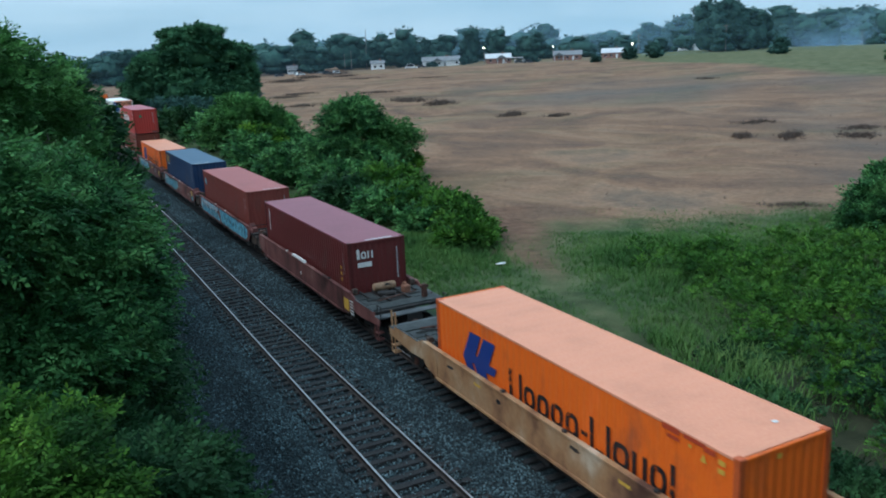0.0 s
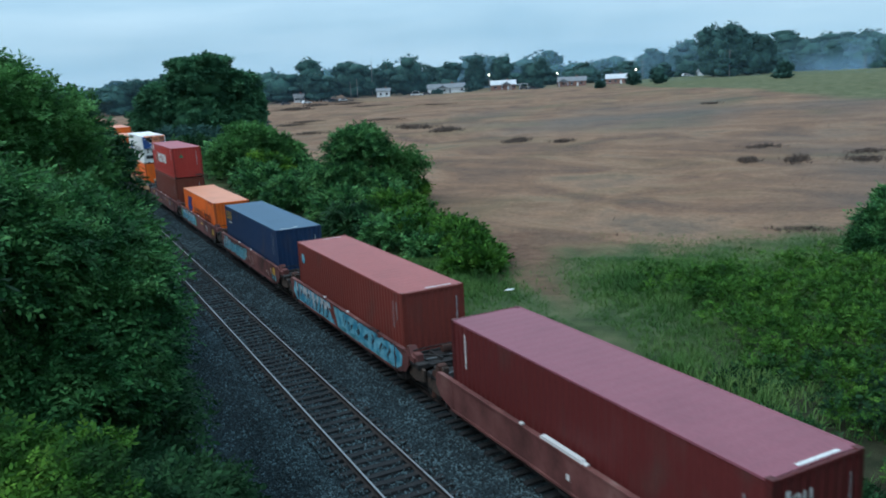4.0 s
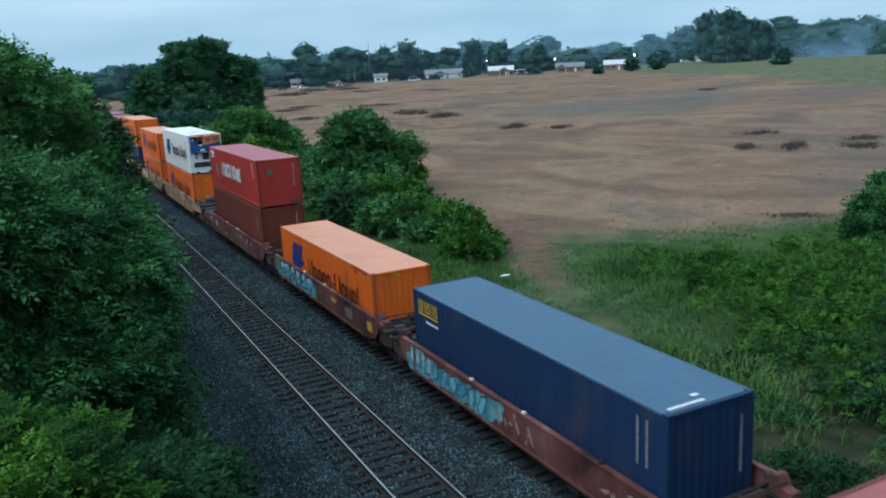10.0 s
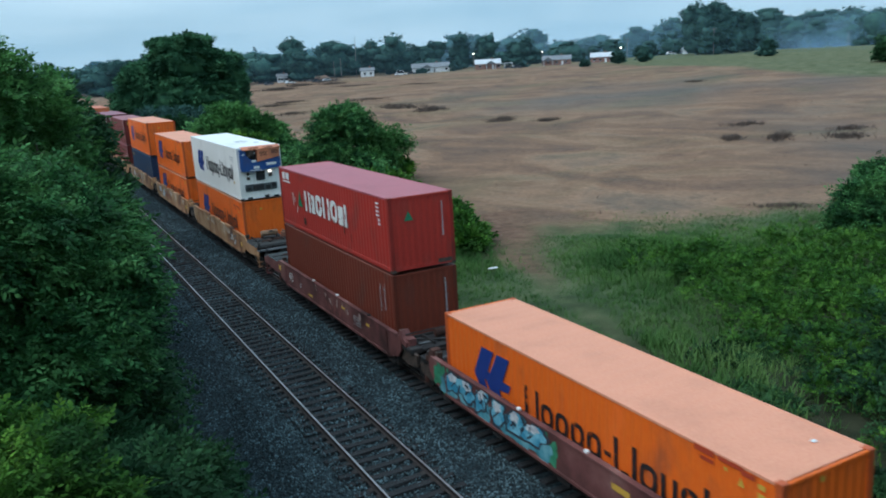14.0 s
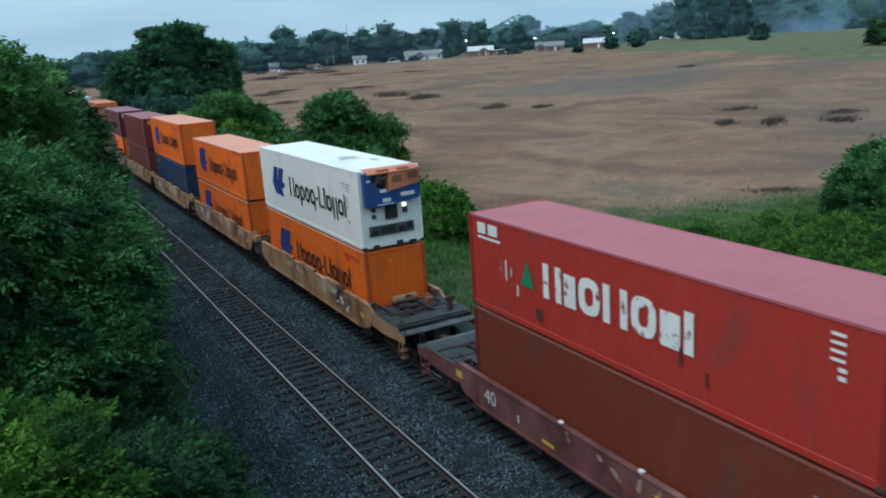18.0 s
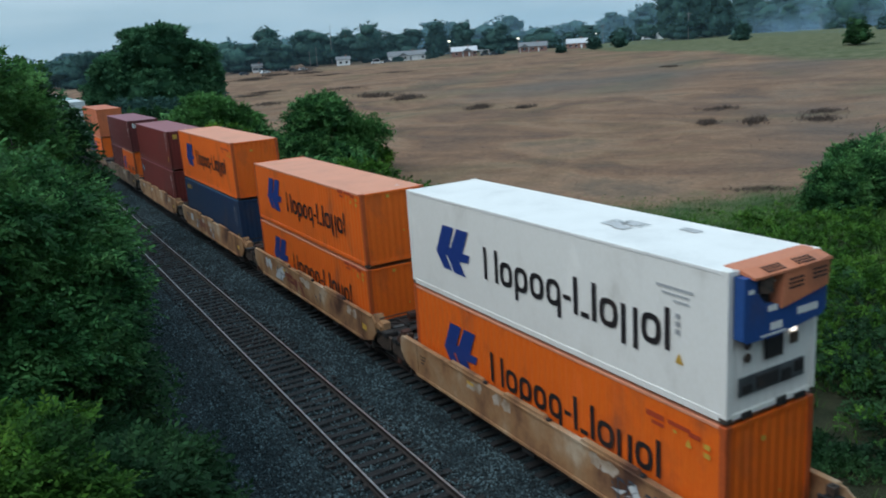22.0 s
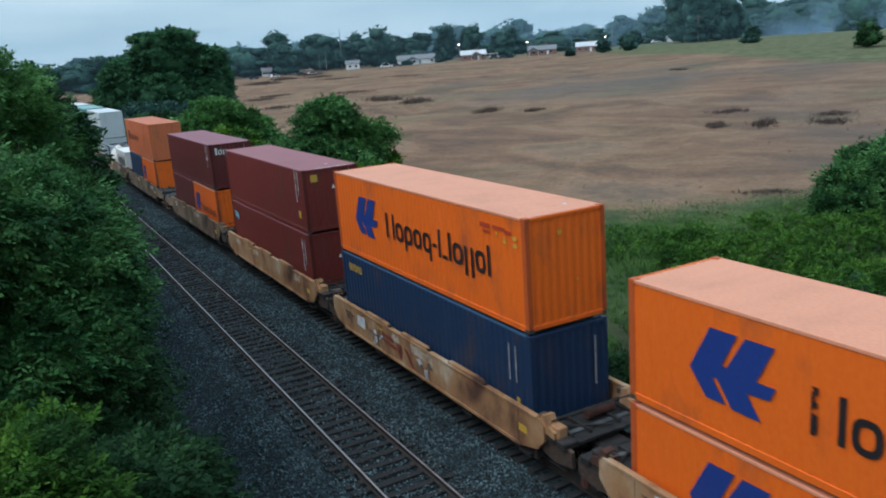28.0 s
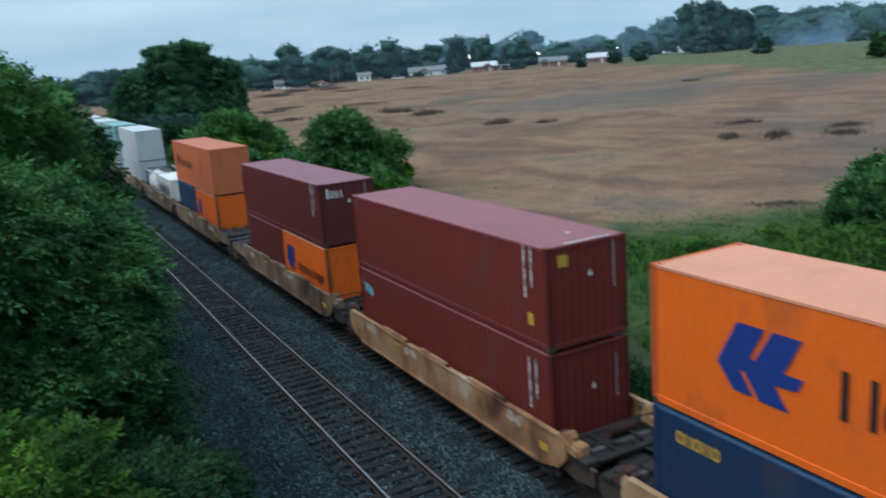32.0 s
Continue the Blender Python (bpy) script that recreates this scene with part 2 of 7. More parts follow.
RAILSIDE = material("rusty_rail", [(0.3, (0.022, 0.017, 0.016)), (0.7, (0.05, 0.038, 0.034))], scale=8, rough=0.8, bump=0.1)
MISTHAZE = bpy.data.materials.new("thin_mist")
MISTHAZE.use_nodes = True
mn, ml = MISTHAZE.node_tree.nodes, MISTHAZE.node_tree.links
mn.clear()
m_uv, m_noise, m_map = mn.new("ShaderNodeTexCoord"), mn.new("ShaderNodeTexNoise"), mn.new("ShaderNodeMapRange")
m_noise.inputs["Scale"].default_value, m_noise.inputs["Detail"].default_value = 0.02, 4.0
ml.new(m_uv.outputs["Object"], m_noise.inputs["Vector"])
m_map.inputs["From Min"].default_value, m_map.inputs["From Max"].default_value, m_map.inputs["To Min"].default_value = 0.25, 0.75, 0.5
ml.new(m_noise.outputs["Fac"], m_map.inputs["Value"])
m_soft = mn.new("ShaderNodeAttribute")
m_soft.attribute_name = "thickness"
m_mul = mn.new("ShaderNodeMath")
m_mul.operation = "MULTIPLY"
ml.new(m_map.outputs["Result"], m_mul.inputs[0])
ml.new(m_soft.outputs["Fac"], m_mul.inputs[1])
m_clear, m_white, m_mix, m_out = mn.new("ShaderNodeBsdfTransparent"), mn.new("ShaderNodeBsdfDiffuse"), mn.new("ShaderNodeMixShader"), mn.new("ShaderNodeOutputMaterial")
# The bluish cast of distance is put into the sheet's own colour.
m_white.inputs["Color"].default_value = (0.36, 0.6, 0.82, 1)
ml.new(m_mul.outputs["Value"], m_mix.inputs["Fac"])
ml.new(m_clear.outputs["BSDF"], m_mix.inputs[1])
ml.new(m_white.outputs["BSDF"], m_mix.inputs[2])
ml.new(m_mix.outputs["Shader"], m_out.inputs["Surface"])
WOODTIE = material("weathered_tie", [(0.3, (0.01, 0.012, 0.0135)), (0.5, (0.021, 0.023, 0.025)), (0.75, (0.05, 0.051, 0.052))], scale=2.2, rough=0.9, fine=30, bump=0.5, stretch=(1, 6, 6), space="Generated")
STONE = material("ballast_stone", [(0.3, (0.017, 0.033, 0.04)), (0.6, (0.082, 0.132, 0.146))], scale=1.2, rough=0.8, island=0.9, bump=0.2)
BARK = material("bark", [(0.3, (0.035, 0.028, 0.022)), (0.6, (0.09, 0.072, 0.056))], scale=5, rough=0.9, bump=0.6, stretch=(1, 1, 0.2))
LEAF = material("leaf_green", [(0.38, (0.016, 0.066, 0.022)), (0.5, (0.044, 0.142, 0.043)), (0.63, (0.115, 0.275, 0.085))], scale=0.9, rough=0.75, spec=0.18, island=0.55, through_light=0.22)
LEAFBRIGHT = material("leaf_bright_green", [(0.4, (0.014, 0.056, 0.01)), (0.52, (0.055, 0.15, 0.018)), (0.63, (0.15, 0.3, 0.034))], scale=0.7, rough=0.75, spec=0.18, island=0.4, through_light=0.25)
WEED = material("weed_green", [(0.36, (0.016, 0.062, 0.01)), (0.5, (0.04, 0.118, 0.016)), (0.66, (0.085, 0.2, 0.026))], scale=0.9, rough=0.75, spec=0.18, island=0.5, through_light=0.22)
# Darker leaf copy; also puts shade into the undergrowth and near brambles.
LEAFDARKSHADE = material("leaf_dark_shaded_green", [(0.36, (0.011, 0.042, 0.017)), (0.5, (0.022, 0.072, 0.026)), (0.66, (0.042, 0.115, 0.038))], scale=0.5, rough=0.75, spec=0.18, island=0.4, through_light=0.18)
LEAFMID = material("broad_leaf_green", [(0.36, (0.026, 0.082, 0.045)), (0.5, (0.048, 0.14, 0.07)), (0.66, (0.082, 0.205, 0.098))], scale=0.35, rough=0.8, spec=0.1, island=0.3, through_light=0.2, detail=8)
LEAFFRESH = material("fresh_leaf_green", [(0.38, (0.035, 0.105, 0.03)), (0.5, (0.065, 0.18, 0.05)), (0.64, (0.11, 0.27, 0.075))], scale=0.8, rough=0.75, spec=0.15, island=0.35, through_light=0.25)
# Distance haze is put into this bluer, paler leaf colour.
LEAFHAZE = material("far_leaf_haze_green", [(0.34, (0.03, 0.076, 0.07)), (0.5, (0.045, 0.104, 0.088)), (0.68, (0.062, 0.132, 0.104))], scale=0.55, rough=0.85, spec=0.08, island=0.18, through_light=0.15, detail=9)
GRASSBLADE = material("grass_blade", [(0.36, (0.04, 0.11, 0.026)), (0.5, (0.075, 0.17, 0.042)), (0.68, (0.135, 0.235, 0.068))], scale=0.25, rough=0.75, spec=0.2, island=0.3, through_light=0.25)
BRUSH = material("dry_brush", [(0.36, (0.055, 0.04, 0.034)), (0.6, (0.12, 0.086, 0.068))], scale=0.8, rough=0.9, island=0.5)
STRAW = material("dry_stubble", [(0.36, (0.18, 0.105, 0.06)), (0.6, (0.3, 0.18, 0.1))], scale=0.3, rough=0.9, island=0.4)
HOUSEWHITE = material("white_siding", [(0.3, (0.62, 0.63, 0.63)), (0.7, (0.78, 0.78, 0.77))], scale=0.5, rough=0.6)
HOUSEBRICK = material("brick_wall", [(0.3, (0.22, 0.1, 0.075)), (0.7, (0.3, 0.15, 0.11))], scale=2.5, rough=0.85)
ROOFGREY = material("grey_shingle", [(0.3, (0.14, 0.15, 0.16)), (0.7, (0.26, 0.27, 0.28))], scale=1.5, rough=0.85)
ROOFPALE = material("pale_metal_roof", [(0.3, (0.5, 0.52, 0.54)), (0.7, (0.66, 0.67, 0.68))], scale=0.7, rough=0.45)
WINDOWDARK = material("dark_window_glass", [(0.3, (0.015, 0.018, 0.02)), (0.7, (0.03, 0.034, 0.04))], scale=1, rough=0.1)
POLEWOOD = material("pole_wood", [(0.3, (0.13, 0.115, 0.1)), (0.7, (0.24, 0.22, 0.2))], scale=2, rough=0.9)
LAMPGLOW = material("lamp_glow", [(0.3, (1.0, 0.86, 0.6)), (0.7, (1.0, 0.86, 0.6))], rough=0.4, glow=14.0)
WORKLAMP = material("work_lamp_glow", [(0.3, (1.0, 0.96, 0.86)), (0.7, (1.0, 0.96, 0.86))], rough=0.4, glow=2.0)
REDFAN = paint("orange_unit_paint", (0.6, 0.2, 0.1))
UNITBLUE = paint("unit_blue_paint", (0.02, 0.075, 0.25), wear=0.3)
CARDARK = paint("car_dark_paint", (0.05, 0.055, 0.065), wear=0.1, rough=0.3)
CARWHITE = paint("car_white_paint", (0.7, 0.7, 0.7), wear=0.1, rough=0.3)
RUBBER = material("tyre_rubber", [(0.3, (0.02, 0.02, 0.02)), (0.7, (0.035, 0.035, 0.035))], rough=0.85)


# ---- mesh helpers ----
def part(name, bm, mat, parent=None, label="", smooth=False):
    me = bpy.data.meshes.new(name)
    bm.normal_update()
    bm.to_mesh(me)
    bm.free()
    if smooth:
        me.shade_smooth()
    me.materials.append(mat)
    ob = new(name, me)
    if parent is not None:
        ob.parent = parent
    if label:
        ob["label"] = label
    return ob


def share(name, me, parent, m=None):
    """Another object on the same mesh."""
    ob = new(name, me)
    ob.parent = parent
    if m is not None:
        ob.matrix_basis = m
    return ob


def box(bm, x0, y0, z0, x1, y1, z1, bevel=0.0):
    r = bmesh.ops.create_cube(bm, size=1.0, matrix=Matrix.Translation(((x0 + x1) / 2, (y0 + y1) / 2, (z0 + z1) / 2)) @ Matrix.Diagonal((abs(x1 - x0), abs(y1 - y0), abs(z1 - z0), 1)))
    if bevel:
        es = {e for v in r["verts"] for e in v.link_edges}
        bmesh.ops.bevel(bm, geom=list(es), offset=bevel, segments=1, affect="EDGES")
    return bm


def boxes(*specs, bevel=0.0):
    bm = bmesh.new()
    for s in specs:
        box(bm, *s, bevel=bevel)
    return bm


def rod(bm, a, b, r0, r1=None, sides=8):
    """A tapered rod from a to b."""
    a, b = Vector(a), Vector(b)
    d = b - a
    m = Matrix.Translation((a + b) / 2) @ d.to_track_quat("Z", "Y").to_matrix().to_4x4()
    bmesh.ops.create_cone(bm, cap_ends=True, segments=sides, radius1=r0, radius2=r0 if r1 is None else r1, depth=d.length, matrix=m)
    return bm


def prism(bm, outline, lo, hi, axis="x"):
    """An outline in the two other axes (y,z for x; x,z for y; x,y for z), extruded from lo to hi."""
    def at(p, d):
        return {"x": (d, p[0], p[1]), "y": (p[0], d, p[1]), "z": (p[0], p[1], d)}[axis]
    a = [bm.verts.new(at(p, lo)) for p in outline]
    b = [bm.verts.new(at(p, hi)) for p in outline]
    n = len(outline)
    bm.faces.new(a)
    bm.faces.new(list(reversed(b)))
    for i in range(n):
        bm.faces.new((a[i], b[i], b[(i + 1) % n], a[(i + 1) % n]))
    bmesh.ops.recalc_face_normals(bm, faces=bm.faces)
    return bm


def raw_mesh(name, verts, faces, mat, smooth=False):
    """A mesh straight from arrays; faces all have the same number of corners."""
    verts, faces = np.asarray(verts, np.float32), np.asarray(faces, np.int32)
    me = bpy.data.meshes.new(name)
    me.vertices.add(len(verts))
    me.vertices.foreach_set("co", verts.ravel())
    k = faces.shape[1]
    me.loops.add(faces.size)
    me.loops.foreach_set("vertex_index", faces.ravel())
    me.polygons.add(len(faces))
    me.polygons.foreach_set("loop_start", np.arange(0, faces.size, k, dtype=np.int32))
    me.update(calc_edges=True)
    if smooth:
        me.shade_smooth()
    me.materials.append(mat)
    return me


def scatter(tv, tf, pos, up, size, rng, name, mat, spin=True, level=None):
    """One mesh of many copies of a small template: its z axis along up, turned at random."""
    pos, up = np.asarray(pos, float), np.asarray(up, float)
    n = len(pos)
    up = up / (np.linalg.norm(up, axis=1, keepdims=True) + 1e-9)
    ref = rng.normal(size=(n, 3)) if spin else np.tile((0.0, 1.0, 0.001), (n, 1))
    if level is not None:          # leaf faces turned towards the sky
        ref = ref * level + (0, 0, -1.0)
    ax = np.cross(up, ref)
    ax /= np.linalg.norm(ax, axis=1, keepdims=True) + 1e-9
    ay = np.cross(up, ax)
    s = np.asarray(size, float).reshape(n, 1, 1)
    v = (tv[None, :, 0:1] * ax[:, None] + tv[None, :, 1:2] * ay[:, None] + tv[None, :, 2:3] * up[:, None]) * s + pos[:, None]
    f = tf[None] + (np.arange(n) * len(tv))[:, None, None]
    return raw_mesh(name, v.reshape(-1, 3), f.reshape(-1, tf.shape[1]), mat)


def spray_template(leaves, length, leaf, wide, droop, seed):
    """A twig of pointed leaflets in pairs, along z, each folded on its midrib."""
    rng = np.random.default_rng(seed)
    v, f = [], []
    for i in range(leaves):
        t = (i + 0.6) / leaves
        side = 1 if i % 2 else -1
        base = np.array((0.0, -droop * t * t * length, t * length))
        out = np.array((side * 1.0, rng.normal(0, 0.25) - 0.2, 0.55 + rng.normal(0, 0.2)))
        if i == leaves - 1:
            out = np.array((0, -droop, 1.0))
        out /= np.linalg.norm(out)
        nrm = np.array((rng.normal(0, 0.3), 1.0, rng.normal(0, 0.3)))
        w = np.cross(out, nrm)
        w /= np.linalg.norm(w)
        ll = leaf * rng.uniform(0.75, 1.2)
        k = len(v)
        v += [base, base + out * ll * 0.45 + w * ll * wide - nrm * ll * 0.06, base + out * ll - nrm * ll * 0.12, base + out * ll * 0.45 - w * ll * wide - nrm * ll * 0.06]
        f += [(k, k + 1, k + 2), (k, k + 2, k + 3)]
    return np.array(v), np.array(f)


SPRAY = spray_template(9, 0.44, 0.16, 0.25, 0.35, 1)
SPRAYBROAD = spray_template(7, 0.36, 0.19, 0.32, 0.3, 2)
CLUMP = spray_template(6, 0.9, 0.52, 0.44, 0.3, 3)

# ---- lie of the land ----
X1, X2 = 7.68, 11.94          # centre lines of the empty and of the used track


def smooth(a, b, v):
    t = np.clip((np.asarray(v, float) - a) / (b - a), 0, 1)
    return t * t * (3 - 2 * t)


def wave(x, y, sx, sy, p):
    return np.sin(x / sx + p) * np.cos(y / sy + 1.7 * p)


def ground_z(x, y):
    """Height of the ground: ballast bed, ditch, wooded bank on one side, a field that rises away on the other."""
    x, y = np.asarray(x, float), np.asarray(y, float)
    bed = -0.26 + 0 * x
    z = np.where(x < 5.9, -0.26 - 0.75 * smooth(5.9, 4.3, x), bed)
    z = np.where(x > 13.6, -0.26 - 0.95 * smooth(13.6, 15.6, x), z)
    bank = smooth(2.6, -12, x) * 3.0
    z = z + np.where(x < 2.6, bank, 0)
    far = np.maximum(x - 17, 0)
    rise = 5.0 * smooth(30, 420, far * 1.15 + np.maximum(y - 40, 0) * 0.55)
    rolls = smooth(40, 140, far + np.maximum(y - 60, 0) * 0.3) * (0.9 * wave(x, y, 47, 61, 0.6) + 0.45 * wave(x, y, 23, 29, 2.1))
    lumps = smooth(16.5, 20, x) * (0.12 * wave(x, y, 2.3, 3.1, 0.3) + 0.06 * wave(x, y, 0.9, 1.2, 1.1))
    z = z + np.where(x > 16, rise * smooth(16, 40, x) + rolls + lumps, 0)
    hill = 8 * smooth(480, 900, np.hypot(x, y)) * smooth(0.45, 1.1, np.arctan2(x, y))
    return z + hill


def gz(x, y):
    return float(ground_z(x, y))


def field_edge(x, y):
    """Positive on the mown field, negative in the green strip beside the line (metres, roughly)."""
    a = 0.8 * (y - np.interp(x, [20, 26, 30, 33, 37.5, 41, 44, 48, 60, 80], [58, 53, 49, 44, 42, 39.8, 38.2, 36.6, 38, 42]))
    b = x - np.interp(y, [46, 110, 160, 240, 320], [25.5, 36.0, 41.0, 38.0, 24.0])
    return np.minimum(a, b) + 0.8 * wave(x, y, 2.7, 3.3, 0.4)


def path_mask(x, y):
    """The worn dirt track from the field down to the line."""
    px = np.interp(y, [5, 14, 19, 24, 29.6, 32, 36.4, 39.8, 45.9, 52], [16.6, 17.4, 18.6, 20.6, 22.2, 22.9, 24.9, 26.1, 29.2, 31])
    w = np.interp(y, [5, 24, 32, 38, 46], [0.45, 0.45, 0.6, 1.5, 3.6])
    return np.exp(-((x - px + 0.3 * wave(x, y, 1.1, 1.7, 0)) / w) ** 2) * (y < 52)


def ground_material():
    m = bpy.data.materials.new("ground_mix")
    m.use_nodes = True
    n, l = m.node_tree.nodes, m.node_tree.links
    b = n["Principled BSDF"]
    b.inputs["Roughness"].default_value = 0.95
    b.inputs["Specular IOR Level"].default_value = 0.15
    tc = n.new("ShaderNodeTexCoord")

    def noise_ramp(scale, detail, stops, stretch=(1, 1, 1), turn=0, swirl=0.0, along=False):
        """along: stretch gives how much longer the marks are in the direction of turn."""
        mp, t, r = n.new("ShaderNodeMapping"), n.new("ShaderNodeTexNoise"), n.new("ShaderNodeValToRGB")
        mp.inputs["Scale"].default_value, mp.inputs["Rotation"].default_value = stretch, (0, 0, radians(turn))
        t.inputs["Scale"].default_value, t.inputs["Detail"].default_value = scale, detail
        t.inputs["Roughness"].default_value, t.inputs["Distortion"].default_value = 0.62, swirl
        if along:
            mp.vector_type = "TEXTURE"
        l.new(tc.outputs["Object"], mp.inputs["Vector"])
        l.new(mp.outputs["Vector"], t.inputs["Vector"])
        l.new(t.outputs["Fac"], r.inputs["Fac"])
        while len(r.color_ramp.elements) < len(stops):
            r.color_ramp.elements.new(0.5)
        for e, (p, c) in zip(r.color_ramp.elements, stops):
            e.position, e.color = p, (*c, 1) if len(c) == 3 else c
        return t.outputs["Fac"], r.outputs["Color"]

    def mix(fac, a, c, kind="MIX"):
        x = n.new("ShaderNodeMixRGB")
        x.blend_type = kind
        if isinstance(fac, float):
            x.inputs["Fac"].default_value = fac
        else:
            l.new(fac, x.inputs["Fac"])
        l.new(a, x.inputs["Color1"])
        l.new(c, x.inputs["Color2"])
        return x.outputs["Color"]

    def mask(name):
        a = n.new("ShaderNodeAttribute")
        a.attribute_name = name
        return a.outputs["Fac"]

    _, field = noise_ramp(0.05, 8, [(0.33, (0.138, 0.092, 0.068)), (0.43, (0.182, 0.112, 0.077)), (0.5, (0.23, 0.135, 0.086)), (0.58, (0.28, 0.176, 0.115)), (0.68, (0.184, 0.131, 0.094))], (1.25, 1.0, 1), 128, 1.6, True)
    _, streak = noise_ramp(0.3, 9, [(0.34, (0.34, 0.34, 0.35)), (0.5, (0.48, 0.475, 0.47)), (0.66, (0.65, 0.62, 0.58))], (1.7, 1.0, 1), 120, 1.8, True)
    _, swath = noise_ramp(0.8, 4, [(0.36, (0.42, 0.42, 0.42)), (0.62, (0.57, 0.56, 0.55))], (12.0, 1.0, 1), 146, 0.25, True)
    _, speck = noise_ramp(2.4, 6, [(0.3, (0.24, 0.24, 0.24)), (0.7, (0.72, 0.72, 0.72))])
    field = mix(0.4, field, streak, "OVERLAY")
    field = mix(0.12, field, swath, "OVERLAY")
    field = mix(0.5, field, speck, "OVERLAY")
    _, fallow = noise_ramp(0.14, 9, [(0.32, (0.085, 0.079, 0.072)), (0.5, (0.122, 0.11, 0.097)), (0.68, (0.175, 0.137, 0.115))], (1.4, 1.0, 1), 130, 1.4, True)
    field = mix(mask("fallow"), field, fallow)
    gmask, _ = noise_ramp(0.022, 6, [(0.3, (0, 0, 0)), (0.7, (1, 1, 1))], (1, 1.4, 1), 30, 0.8)
    _, green = noise_ramp(0.3, 8, [(0.34, (0.05, 0.085, 0.032)), (0.5, (0.1, 0.125, 0.06)), (0.66, (0.165, 0.175, 0.095))])
    pg = n.new("ShaderNodeMapRange")
    pg.inputs["From Min"].default_value, pg.inputs["From Max"].default_value, pg.inputs["To Max"].default_value = 0.5, 0.7, 0.38
    l.new(gmask, pg.inputs["Value"])
    field = mix(pg.outputs["Result"], field, green)
    _, verge = noise_ramp(0.6, 8, [(0.34, (0.036, 0.062, 0.025)), (0.5, (0.062, 0.098, 0.04)), (0.66, (0.105, 0.13, 0.062))])
    base = mix(mask("field"), verge, field)
    base = mix(mask("meadow"), base, green)
    _, dirt = noise_ramp(1.4, 8, [(0.3, (0.095, 0.055, 0.037)), (0.6, (0.2, 0.115, 0.076))])
    base = mix(mask("dirt"), base, dirt)
    vo = n.new("ShaderNodeTexVoronoi")
    vo.inputs["Scale"].default_value = 17.0
    l.new(tc.outputs["Object"], vo.inputs["Vector"])
    vr = n.new("ShaderNodeValToRGB")
    vr.color_ramp.elements[0].color, vr.color_ramp.elements[1].color = (0.0075, 0.012, 0.0142, 1), (0.041, 0.064, 0.073, 1)
    sep = n.new("ShaderNodeSeparateColor")
    l.new(vo.outputs["Color"], sep.inputs["Color"])
    l.new(sep.outputs["Red"], vr.inputs["Fac"])
    _, soil = noise_ramp(0.7, 6, [(0.35, (0.4, 0.4, 0.4)), (0.65, (0.6, 0.6, 0.6))])
    gravel = mix(0.6, vr.outputs["Color"], soil, "OVERLAY")
    base = mix(mask("gravel"), base, gravel)
    # Dark floor tone: litter under the bank trees, and a darker near verge.
    _, floor_tone = noise_ramp(1.1, 8, [(0.35, (0.018, 0.022, 0.012)), (0.65, (0.05, 0.05, 0.028))])
    base = mix(mask("wood"), base, floor_tone)
    l.new(base, b.inputs["Base Color"])
    bp = n.new("ShaderNodeBump")
    bp.inputs["Strength"].default_value, bp.inputs["Distance"].default_value = 0.7, 0.05
    l.new(vo.outputs["Distance"], bp.inputs["Height"])
    l.new(bp.outputs["Normal"], b.inputs["Normal"])
    return m


